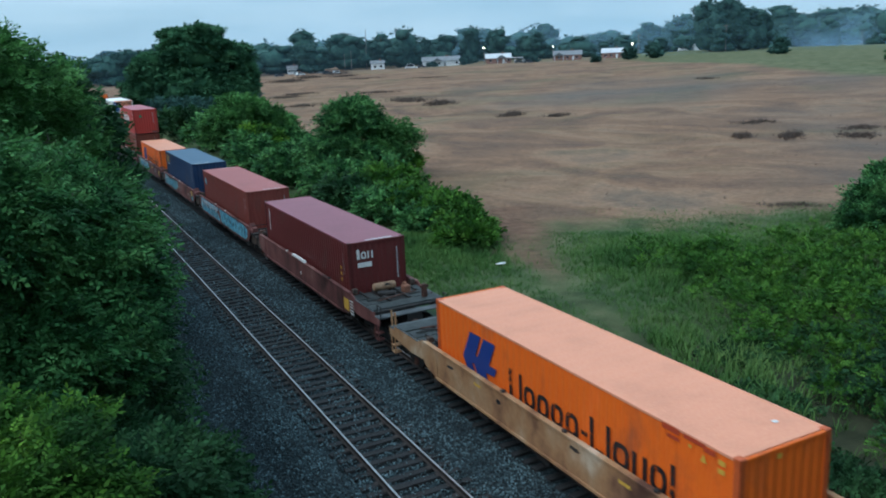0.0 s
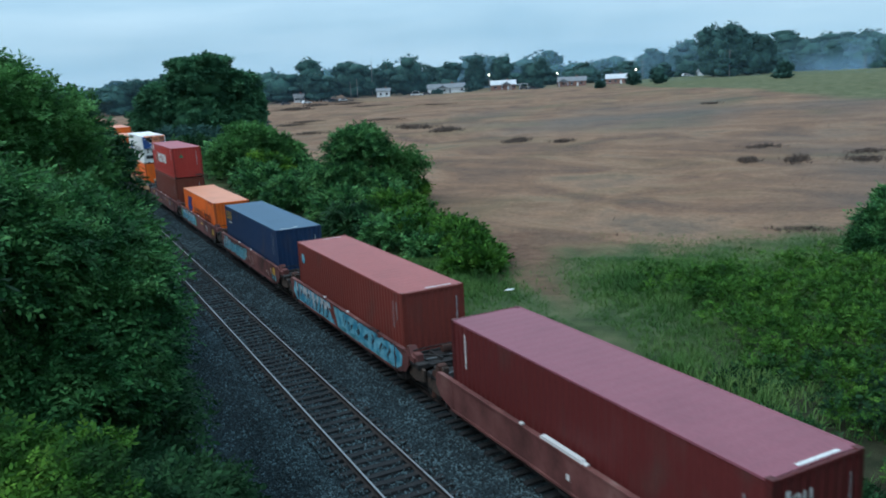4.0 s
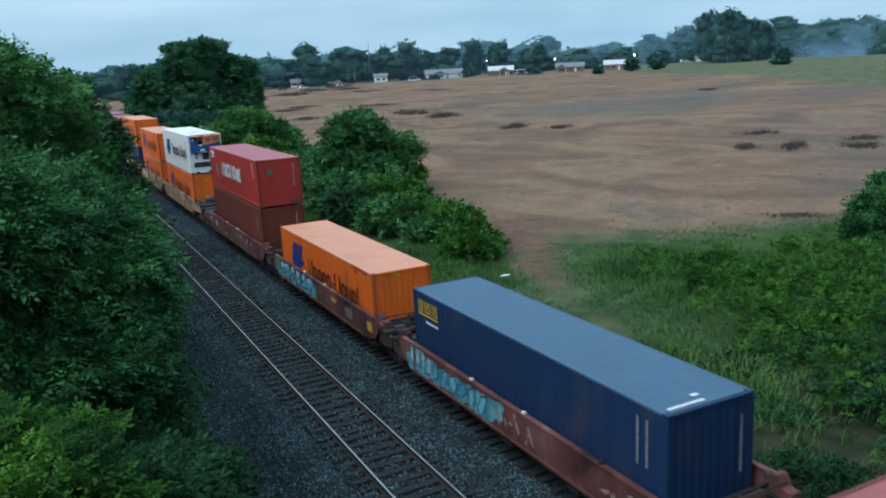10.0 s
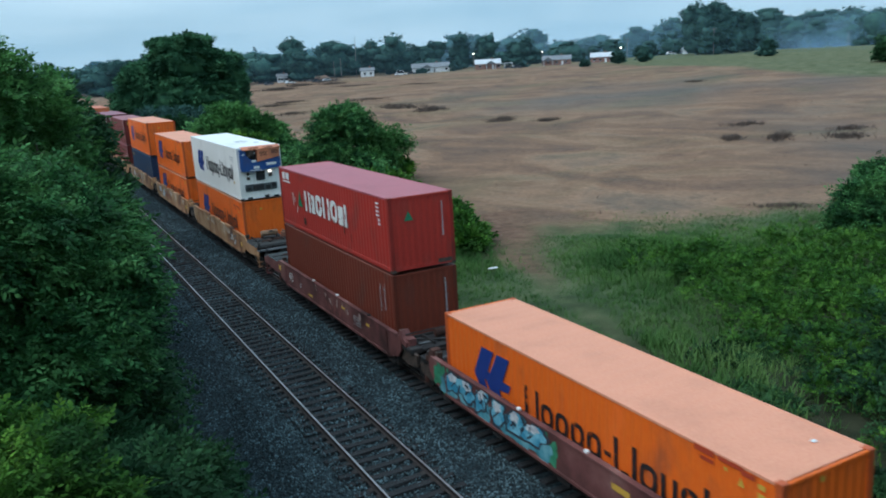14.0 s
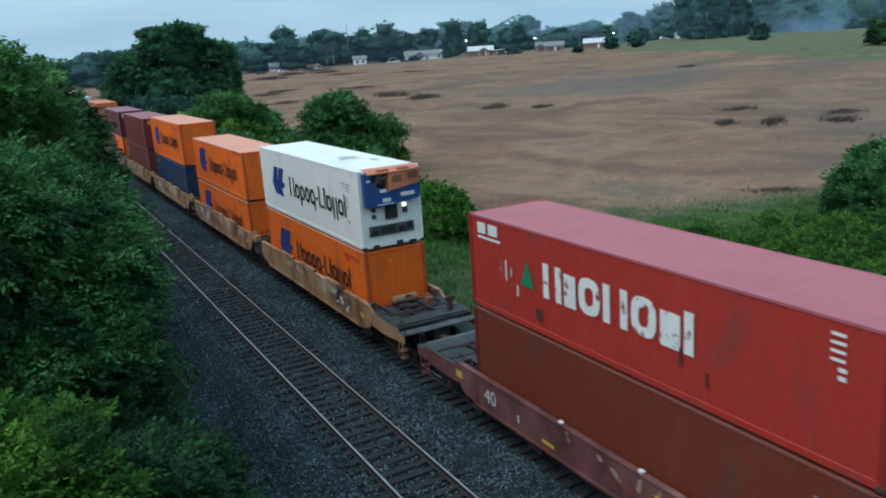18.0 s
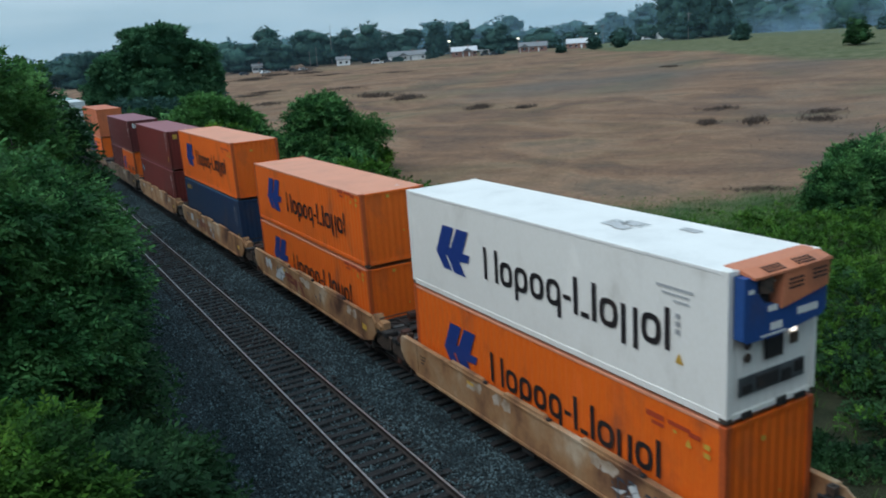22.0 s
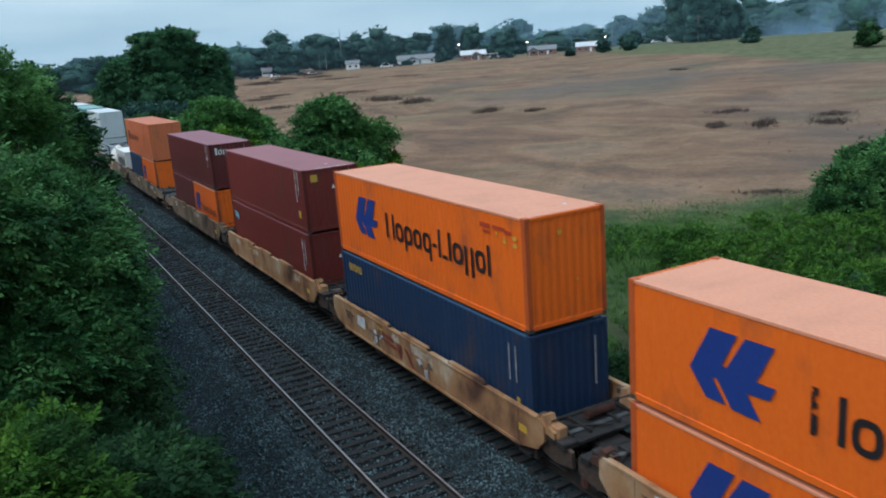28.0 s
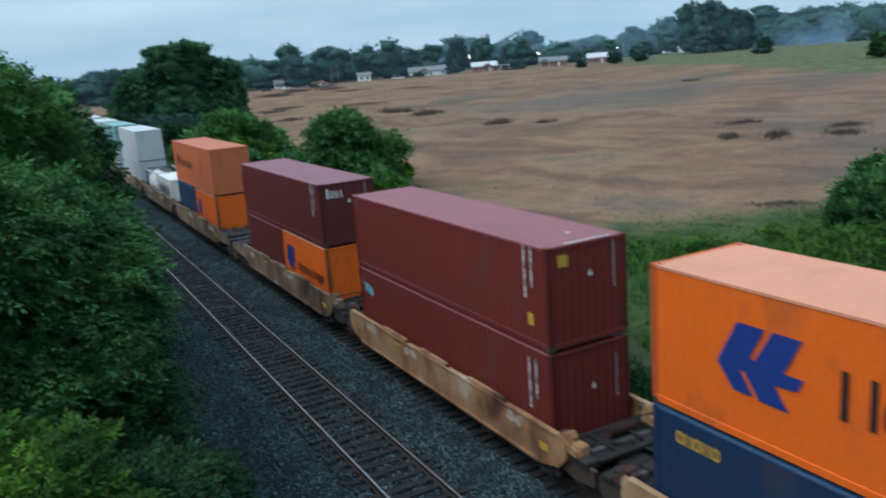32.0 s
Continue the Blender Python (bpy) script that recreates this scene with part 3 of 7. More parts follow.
def build_ground():
    a = np.concatenate([-np.geomspace(4000, 22, 26), np.arange(-20, 2, 1.0), np.arange(2, 26, 0.4), np.arange(26, 60, 1.0), np.geomspace(60, 520, 110), np.geomspace(540, 4000, 24)])
    c = np.concatenate([-np.geomspace(3000, 42, 16), np.arange(-40, 4, 2.5), np.arange(4, 60, 0.6), np.arange(60, 120, 1.5), np.geomspace(120, 520, 90), np.geomspace(540, 4500, 26)])
    X, Y = np.meshgrid(a, c, indexing="ij")
    Z = ground_z(X, Y)
    nx, ny = X.shape
    i = np.arange(nx * ny).reshape(nx, ny)
    f = np.stack([i[:-1, :-1], i[1:, :-1], i[1:, 1:], i[:-1, 1:]], -1).reshape(-1, 4)
    me = raw_mesh("ground", np.stack([X, Y, Z], -1).reshape(-1, 3), f, ground_material(), smooth=True)
    fe = field_edge(X, Y)
    ang = np.degrees(np.arctan2(X, Y))
    r = np.hypot(X, Y)
    masks = {
        "field": np.clip(smooth(-3.0, 3.2, fe + 1.6 * wave(X, Y, 1.3, 0.9, 2) + 0.9 * wave(X, Y, 0.5, 0.7, 1)), 0, 1) * (X > 16),
        "meadow": np.clip(0.85 * smooth(-9, 7, r - np.interp(ang, [38, 41, 43, 46.5, 50, 53, 55, 60, 68], [420, 355, 319, 268, 230, 207, 197, 185, 175]) + 4 * wave(X, Y, 7, 9, 1)) * smooth(38, 41, ang) + smooth(390, 480, r) * smooth(18, 26, ang) * 0.45, 0, 0.9),
        "fallow": 0.8 * smooth(128, 165, r + 14 * wave(X, Y, 13, 17, 1)) * smooth(262, 205, r + 18 * wave(X, Y, 19, 15, 2)) * smooth(26, 31, ang) * smooth(62, 50, ang) * np.clip(0.55 + 0.5 * wave(X, Y, 16, 12, 0.5) + 0.3 * wave(X, Y, 7, 6, 1.5), 0, 1) + 0.5 * smooth(46, 54, ang) * smooth(52, 62, r) * smooth(170, 120, r) * (0.6 + 0.4 * wave(X, Y, 4, 5, 0.8)),
        "dirt": np.clip(path_mask(X, Y) * (0.12 + 0.83 * smooth(29, 41, Y)) * (1 + 0.4 * wave(X, Y, 1.7, 2.3, 1)) * (X > 15.4), 0, 1),
        "gravel": smooth(2.2, 3.0, X + 0.25 * wave(X, Y, 0.7, 1.3, 0)) * smooth(16.4, 15.4, X + 0.25 * wave(X, Y, 0.8, 1.1, 1)),
        # Wood floor on the bank; the second term darkens the verge near the line.
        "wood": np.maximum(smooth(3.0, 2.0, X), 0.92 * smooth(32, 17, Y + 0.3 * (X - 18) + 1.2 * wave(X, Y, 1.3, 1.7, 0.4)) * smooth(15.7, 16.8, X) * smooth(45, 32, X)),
    }
    for k, v in masks.items():
        at = me.attributes.new(k, "FLOAT", "POINT")
        at.data.foreach_set("value", np.clip(v, 0, 1).astype(np.float32).ravel())
    return tagged(new("ground", me), "mown brown field, green verge and dark ballast bed", "ground", kind="structure")


build_ground()


# ---- track ----
RAIL = [(-0.07, -0.165), (0.07, -0.165), (0.07, -0.155), (0.012, -0.13), (0.012, -0.045), (0.036, -0.03), (0.036, 0.0), (-0.036, 0.0), (-0.036, -0.03), (-0.012, -0.045), (-0.012, -0.13), (-0.07, -0.155)]


def build_track(xc, name, label):
    track = tagged(new(name), label, "railway track", kind="structure")
    track.location = (xc, 0, 0)
    for s in (-1, 1):
        bm = bmesh.new()
        prism(bm, [(s * 0.755 + p[0], p[1]) for p in RAIL], -160, 700, "y")
        part("rail", bm, RAILSIDE, track, "rusty steel rail")
        part("rail_head", boxes((s * 0.755 - 0.026, -160, -0.002, s * 0.755 + 0.026, 700, 0.003)), RAILTOP, track, "worn bright running surface")
    rng = random.Random(int(xc * 10))
    ties = []
    for k in range(5):
        bm = boxes((-1.3, -0.115, -0.34, 1.3, 0.115, -0.165), bevel=0.012)
        for v in bm.verts:
            v.co += Vector((rng.uniform(-0.02, 0.02), rng.uniform(-0.012, 0.012), rng.uniform(-0.006, 0.004)))
        me = bpy.data.meshes.new("tie")
        bm.to_mesh(me)
        bm.free()
        me.materials.append(WOODTIE)
        ties.append(me)
    plate = bpy.data.meshes.new("tie_plate")
    bm = boxes((-0.16, -0.09, -0.165, 0.16, 0.09, -0.15))
    bm.to_mesh(plate)
    bm.free()
    plate.materials.append(RAILSIDE)
    for i in range(200):
        y = 8 + i * 0.52
        m = pose(rng.uniform(-0.06, 0.06), y + rng.uniform(-0.05, 0.05), rng.uniform(-0.03, 0.005), rz=rng.uniform(-1.6, 1.6))
        tie = share("tie", rng.choice(ties), track, m)
        if i < 110 and xc < 9:
            for s in (-1, 1):
                share("tie_plate", plate, tie, pose(s * 0.755, 0, 0.004))
    v, f = [], []
    cube = np.array([(-1.3, -0.11, -0.34), (1.3, -0.11, -0.34), (1.3, 0.11, -0.34), (-1.3, 0.11, -0.34), (-1.3, -0.11, -0.17), (1.3, -0.11, -0.17), (1.3, 0.11, -0.17), (-1.3, 0.11, -0.17)])
    quad = np.array([(4, 5, 6, 7), (0, 1, 5, 4), (1, 2, 6, 5), (2, 3, 7, 6), (3, 0, 4, 7)])
    for j, y in enumerate([8 - i * 0.52 for i in range(1, 280)] + [8 + (200 + i) * 0.52 for i in range(500)]):
        v.append(cube + (0, y, 0))
        f.append(quad + 8 * j)
    far = new("far_ties", raw_mesh("far_ties", np.concatenate(v), np.concatenate(f), WOODTIE))
    far.parent = track
    tagged(far, kind="stuff")
    return track


build_track(X1, "track_empty", "empty railway track with rusty rails on weathered ties")
build_track(X2, "track_used", "railway track under the train, weathered ties")

rng = np.random.default_rng(5)


def stones():
    """Loose ballast that shows as single stones near the line."""
    o = np.array([(1, 0, 0.1), (-0.9, 0.2, 0), (0.1, 0.8, -0.1), (0, -0.9, 0.1), (0.1, 0.1, 0.7), (-0.1, 0, -0.6)])
    t = np.array([(0, 2, 4), (2, 1, 4), (1, 3, 4), (3, 0, 4), (2, 0, 5), (1, 2, 5), (3, 1, 5), (0, 3, 5)])
    n = 110000
    y = 9 + 75 * rng.random(n) ** 1.7
    x = rng.uniform(2.4, 15.4, n)
    keep = ~((np.abs(np.abs(x - X1) - 0.755) < 0.12) | (np.abs(x - X2) < 1.2) | (((np.abs(x - X1) < 1.3)) & (np.abs(((y - 8) / 0.52 + 0.5) % 1 - 0.5) < 0.26) & (rng.random(n) < np.where(np.abs(x - X1) > 0.95, 0.3, 0.82))))
    x, y = x[keep], y[keep]
    z = ground_z(x, y) + 0.012 + np.where(np.abs(x - X1) < 1.3, np.where(np.abs(x - X1) > 0.95, 0.085, 0.05), 0)
    me = scatter(o, t, np.stack([x, y, z], 1), rng.normal(size=(len(x), 3)), rng.uniform(0.024, 0.06, len(x)), rng, "ballast_stones", STONE)
    tagged(new("ballast_stones", me), "dark grey crushed stone ballast between the tracks", "ballast", kind="stuff")


stones()


# ---- the road bridge that the camera stands on, behind and under it; unseen, keeps sky light off the near ground ----
def build_bridge():
    b = tagged(new("road_bridge"), "plain concrete road bridge over the tracks, unseen, blocks sky light", "bridge", kind="structure")
    conc = material("bridge_concrete", [(0.3, (0.2, 0.2, 0.19)), (0.7, (0.33, 0.32, 0.3))], scale=0.8, rough=0.9, bump=0.3)
    part("deck", boxes((-45, -11, 8.0, 60, -0.9, 8.9), bevel=0.05), conc, b)
    for y in (-11.0, -1.2):
        part("parapet", boxes((-45, y, 8.9, 60, y + 0.3, 9.75), bevel=0.03), conc, b)
    part("pier", boxes((-1.2, -8.5, -1.0, -0.2, -3.5, 8.0), bevel=0.05), conc, b)
    part("pier", boxes((18.5, -8.5, -1.5, 19.5, -3.5, 8.0), bevel=0.05), conc, b)
    return b


build_bridge()

# ---- the train: how far it has come, and where a unit stands ----
TRAVEL = [(0, 4.59), (2, 14.75), (4, 24.75), (7, 39.79), (9, 49.53), (11, 58.76), (13, 68.51), (17, 86.4), (19, 95.11), (21, 103.93), (23, 112.02), (24.5, 118.3), (26, 124.95), (29, 137.38), (32, 149.27)]
FLOOR = 0.5
MOVERS = []      # (object, distance of its middle along the train, height)
WHEELS = []      # (wheel set, its distance along the train)


def travelled(t):
    """Distance run at time t, through the known points with a smooth curve."""
    T, D = zip(*TRAVEL)
    n = len(T)
    slope = [(D[min(i + 1, n - 1)] - D[max(i - 1, 0)]) / (T[min(i + 1, n - 1)] - T[max(i - 1, 0)]) for i in range(n)]
    i = max(0, min(n - 2, sum(1 for a in T if a <= t) - 1))
    h = T[i + 1] - T[i]
    u = (t - T[i]) / h
    return ((1 + 2 * u) * (1 - u) ** 2 * D[i] + u * (1 - u) ** 2 * h * slope[i] + u * u * (3 - 2 * u) * D[i + 1] + u * u * (u - 1) * h * slope[i + 1])


def corrugated(bm, u0, u1, z0, z1, period, depth, place):
    """A trapezoid-corrugated sheet from u0 to u1; place(u, depth, z) gives the point."""
    n = max(2, round((u1 - u0) / period))
    p = (u1 - u0) / n
    us = []
    for i in range(n):
        a = u0 + i * p
        us += [(a, 0), (a + 0.30 * p, 0), (a + 0.5 * p, -depth), (a + 0.80 * p, -depth)]
    us.append((u1, 0))
    lo = [bm.verts.new(place(u, d, z0)) for u, d in us]
    hi = [bm.verts.new(place(u, d, z1)) for u, d in us]
    for i in range(len(us) - 1):
        bm.faces.new((lo[i], lo[i + 1], hi[i + 1], hi[i]))
    bmesh.ops.recalc_face_normals(bm, faces=bm.faces)
    return bm


def ring_quads(u, z, w, h, k, sides=16):
    """A rounded ring as quads, k wide."""
    def rim(a, f):
        c, q = math.cos(a), math.sin(a)
        return (u + w / 2 + (w / 2 - f) * math.copysign(abs(c) ** 0.72, c), z + h / 2 + (h / 2 - f) * math.copysign(abs(q) ** 0.72, q))
    return [[rim(i * math.tau / sides, 0), rim((i + 1) * math.tau / sides, 0), rim((i + 1) * math.tau / sides, k), rim(i * math.tau / sides, k)] for i in range(sides)]


def letter_shapes(spec, u0, z0, h, bar=0.14):
    """A word as plain shapes: for each letter (width, foot, top, kind) in letter heights. kind: 1 a bar, 2 two bars, 0 a hollow block."""
    u, out = u0, []
    for w, foot, top, kind in spec:
        a, b, w_, k = z0 + foot * h, z0 + top * h, w * h, bar * h
        if kind == 1:
            out.append([(u, a, w_, b - a)])
        elif kind == 2:
            out.append([(u, a, k, b - a), (u + w_ - k, a, k, b - a)])
        else:
            lo = max(a, z0)
            shape = ring_quads(u, lo, w_, b - lo, k)
            if a < z0:
                shape.append((u + (w_ - k if kind == -1 else 0), a, k, z0 - a + 0.4 * h))
            out.append(shape)
        u += w_ + 0.12 * h
    return out


LONGNAME = [(0.74, 0, 1, 2), (0.62, 0, 0.74, 0), (0.62, -0.27, 0.74, 0), (0.62, 0, 0.74, 0), (0.62, -0.27, 0.74, -1), (0.3, 0.3, 0.43, 1), (0.16, 0, 1, 1), (0.32, 0, 0.14, 1), (0.16, 0, 1, 1), (0.66, 0, 0.74, 0), (0.56, -0.27, 0.74, 2), (0.62, 0, 0.74, 0), (0.15, 0, 1, 1)]
CAPITALS = [(0.82, 0, 1, 2), (0.5, 0, 0.9, 1), (0.86, 0, 1, 0), (0.9, 0, 1, 2), (0.86, 0, 1, 0), (0.62, 0, 0.85, 1), (0.28, 0, 1, 1)]
SHORTNAME = [(0.56, 0, 0.8, 0), (0.56, 0, 0.8, 2), (0.56, 0, 0.8, 0), (0.56, 0, 0.8, 2), (0.56, 0, 0.8, 0)]
THREE = [(0.3, 0, 0.95, 1), (0.55, 0, 0.7, 0), (0.55, 0, 0.7, 2)]


def container(label, mat, s, z, length=12.19, high=2.9, width=2.44, name="shipping_container", marks=(), group="", smooth_side=False):
    """A corrugated steel box: rails, posts, castings, panels, and its painted marks. Its near end looks back along the line."""
    box_ = tagged(new(name), label, "container", group or "containers on the train")
    L, W, H = length / 2, width / 2, high
    for x in (-W, W):
        for y in (-L, L):
            part("corner_post", boxes((x, y, 0.1, x - math.copysign(0.13, x), y - math.copysign(0.15, y), H - 0.1)), POST.get(mat.name, mat), box_, "grimy corner post")
    for x in (-1, 1):
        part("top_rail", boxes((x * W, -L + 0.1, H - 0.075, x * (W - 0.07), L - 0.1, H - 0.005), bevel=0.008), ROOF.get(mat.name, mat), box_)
        part("bottom_rail", boxes((x * W, -L + 0.1, 0.02, x * (W - 0.08), L - 0.1, 0.17), bevel=0.01), mat, box_)
    for y in (-1, 1):
        part("top_end_rail", boxes((-W + 0.1, y * L, H - 0.1, W - 0.1, y * (L - 0.07), H - 0.01), bevel=0.008), mat, box_)
        part("bottom_end_rail", boxes((-W + 0.1, y * L, 0.05, W - 0.1, y * (L - 0.1), 0.17), bevel=0.008), mat, box_)
    for x in (-1, 1):
        for y in (-1, 1):
            for z0 in (0.0, H - 0.114):
                part("corner_casting", boxes((x * (W + 0.004), y * (L + 0.004), z0, x * (W - 0.165), y * (L - 0.18), z0 + 0.118), bevel=0.012), POST.get(mat.name, mat) if z0 else CASTING, box_)
    depth, per = (0.004, 0.9) if smooth_side else (0.013, 0.278)
    for x in (-1, 1):
        bm = bmesh.new()
        corrugated(bm, -L + 0.14, L - 0.14, 0.16, H - 0.07, per, depth, lambda u, d, zz: (x * (W - 0.012 + d), u, zz))
        part("side_panel", bm, mat, box_)
    bm = bmesh.new()
    corrugated(bm, -W + 0.12, W - 0.12, 0.16, H - 0.1, 0.25, depth * 1.6, lambda u, d, zz: (u, -(L - 0.015 + d), zz))
    part("end_panel", bm, mat, box_)
    part("floor_panel", boxes((-W + 0.07, -L + 0.08, 0.09, W - 0.07, L - 0.08, 0.13)), GRIME, box_)
    for x in (-1, 1):
        bm = boxes((0.01 if x > 0 else -W + 0.13, L - 0.07, 0.17, W - 0.13 if x > 0 else -0.01, L - 0.02, H - 0.1))
        door = part("door", bm, mat, box_)
        for k in (0.3, 0.8):
            part("lock_rod", rod(bmesh.new(), (x * k, L, 0.15), (x * k, L, H - 0.1), 0.017, sides=6), CASTING, door)
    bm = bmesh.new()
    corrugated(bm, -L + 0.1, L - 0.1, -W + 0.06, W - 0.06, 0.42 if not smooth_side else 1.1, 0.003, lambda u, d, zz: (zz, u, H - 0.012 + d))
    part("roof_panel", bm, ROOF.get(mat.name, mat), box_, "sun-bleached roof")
    outer = -(W + 0.012)

    def side(u, zz):      # u runs from the far end towards the near one, as one reads it
        return (outer, L - u, zz)

    def near(u, zz):
        return (u - W, -(L + 0.006), zz)

    def flat(name, polys, mm, fn, parent, label=""):
        bm = bmesh.new()
        for q in polys:
            bm.faces.new([bm.verts.new(fn(*p)) for p in q])
        return part(name, bm, mm, parent, label)

    def rect(u, zz, w, h):
        return [(u, zz), (u + w, zz), (u + w, zz + h), (u, zz + h)]

    for k in marks:
        what = k[0]
        if what in ("name", "endword"):              # a word in plain shapes, one part a letter
            _, u0, z0, h, spec, mm = k
            for shape in letter_shapes(spec, u0, z0, h, 0.26 if spec is CAPITALS else 0.15):
                flat("lettering", [q if isinstance(q[0], tuple) else rect(*q) for q in shape], mm, side if what == "name" else near, box_, "plain painted lettering shape")
        elif what == "emblem":          # slanted bars beside the word
            _, u0, z0, h, w, mm = k
            for q in ([(0.25, 1), (0.57, 1), (0.40, 0.55), (0.29, 0.335), (0.45, 0.03), (0.21, 0.03), (0, 0.375)], [(0.66, 1), (0.98, 1), (0.79, 0.5), (1.0, 0.5), (0.94, 0.325), (0.69, 0.3), (0.85, 0), (0.52, 0.01), (0.34, 0.345), (0.45, 0.53)], [(0.29, 0.335), (0.34, 0.345), (0.45, 0.53), (0.40, 0.55)]):
                flat("emblem", [[(u0 + a * w, z0 + b * h) for a, b in q]], mm, side, box_, "plain painted emblem bar")
        elif what in ("side", "end"):
            for q in k[2]:
                flat(what + "_mark", [rect(*q)], CODEGREY if k[1] is LETTERWHITE and q[2] < 0.07 else k[1], side if what == "side" else near, box_)
        elif what == "disc":
            _, u, zz, rad, mm = k
            flat("disc_mark", [[(u + rad * math.cos(a * 0.4488), zz + rad * math.sin(a * 0.4488)) for a in range(14)]], mm, side, box_, "round painted emblem")
        elif what == "triangle":
            _, where, u, zz, w, h, mm = k
            flat("triangle_mark", [[(u, zz), (u + w, zz), (u + w / 2, zz + h)]], mm, side if where == "side" else near, box_)
        elif what == "roof":
            for x0, u, w, h in k[2]:
                flat("roof_mark", [[(x0, u), (x0 + w, u), (x0 + w, u + h), (x0, u + h)]], k[1], lambda a, b: (a, L - b, H + 0.006), box_)
    MOVERS.append((box_, s, z))
    return box_


def code_column(u, top, n=9, h=0.1, w=0.055):
    """A column of small bars, as numbers are painted down a post."""
    return [(u, top - i * h * 1.14, w * (0.9 if i % 3 else 0.75), h * (1.02 if i % 4 else 0.9)) for i in range(n)]


def wheelset():
    bm = bmesh.new()
    rod(bm, (-1.05, 0, 0), (1.05, 0, 0), 0.07, sides=10)
    for s in (-1, 1):
        rod(bm, (s * 0.69, 0, 0), (s * 0.81, 0, 0), 0.42, sides=24)
        rod(bm, (s * 0.66, 0, 0), (s * 0.69, 0, 0), 0.455, sides=24)
        for a in range(6):
            rod(bm, (s * 0.815, 0.2 * math.cos(a * 1.047), 0.2 * math.sin(a * 1.047)), (s * 0.83, 0.2 * math.cos(a * 1.047), 0.2 * math.sin(a * 1.047)), 0.03, sides=6)
    return bm


BOGIE_MESH = {}


def bogie(parent, y, s):
    """Two wheel sets in cast side frames with a bolster and springs."""
    b = new("bogie")
    b.parent = parent
    b.location = (0, y, 0)
    if not BOGIE_MESH:
        bm = bmesh.new()
        prism(bm, [(-1.2, 0.55), (-1.2, 0.36), (-0.95, 0.3), (-0.6, 0.42), (-0.4, 0.22), (0.4, 0.22), (0.6, 0.42), (0.95, 0.3), (1.2, 0.36), (1.2, 0.55), (0.8, 0.62), (0.4, 0.74), (-0.4, 0.74), (-0.8, 0.62)], -0.07, 0.07, "x")
        BOGIE_MESH["side_frame"] = part("side_frame", bm, GRIME, b)
        bm = boxes((-1.0, -0.2, 0.42, 1.0, 0.2, 0.72), bevel=0.03)
        BOGIE_MESH["bolster"] = part("bolster", bm, GRIME, b)
        bm = bmesh.new()
        rod(bm, (0, 0, 0.24), (0, 0, 0.46), 0.17, 0.15, sides=10)
        BOGIE_MESH["spring_nest"] = part("spring_nest", bm, RUST, b)
        BOGIE_MESH["wheelset"] = part("wheelset", wheelset(), RAILSIDE, b, "steel wheels on an axle")
        for k in BOGIE_MESH:
            BOGIE_MESH[k] = (BOGIE_MESH[k], BOGIE_MESH[k].data)
        first = True
    else:
        first = False
    def put(kind, m):
        nonlocal_used = USED.setdefault((id(b), kind), 0)
        USED[(id(b), kind)] += 1
        if first and nonlocal_used == 0:
            ob = BOGIE_MESH[kind][0]
            ob.matrix_basis = m
            return ob
        return share(kind, BOGIE_MESH[kind][1], b, m)
    for x in (-1.0, 1.0):
        put("side_frame", pose(x, 0, 0))
        put("spring_nest", pose(x, 0, 0))
    put("bolster", pose(0, 0, 0))
    for dy in (-0.88, 0.88):
        w = put("wheelset", pose(0, dy, 0.42))
        WHEELS.append((w, dy))
    return b


USED = {}


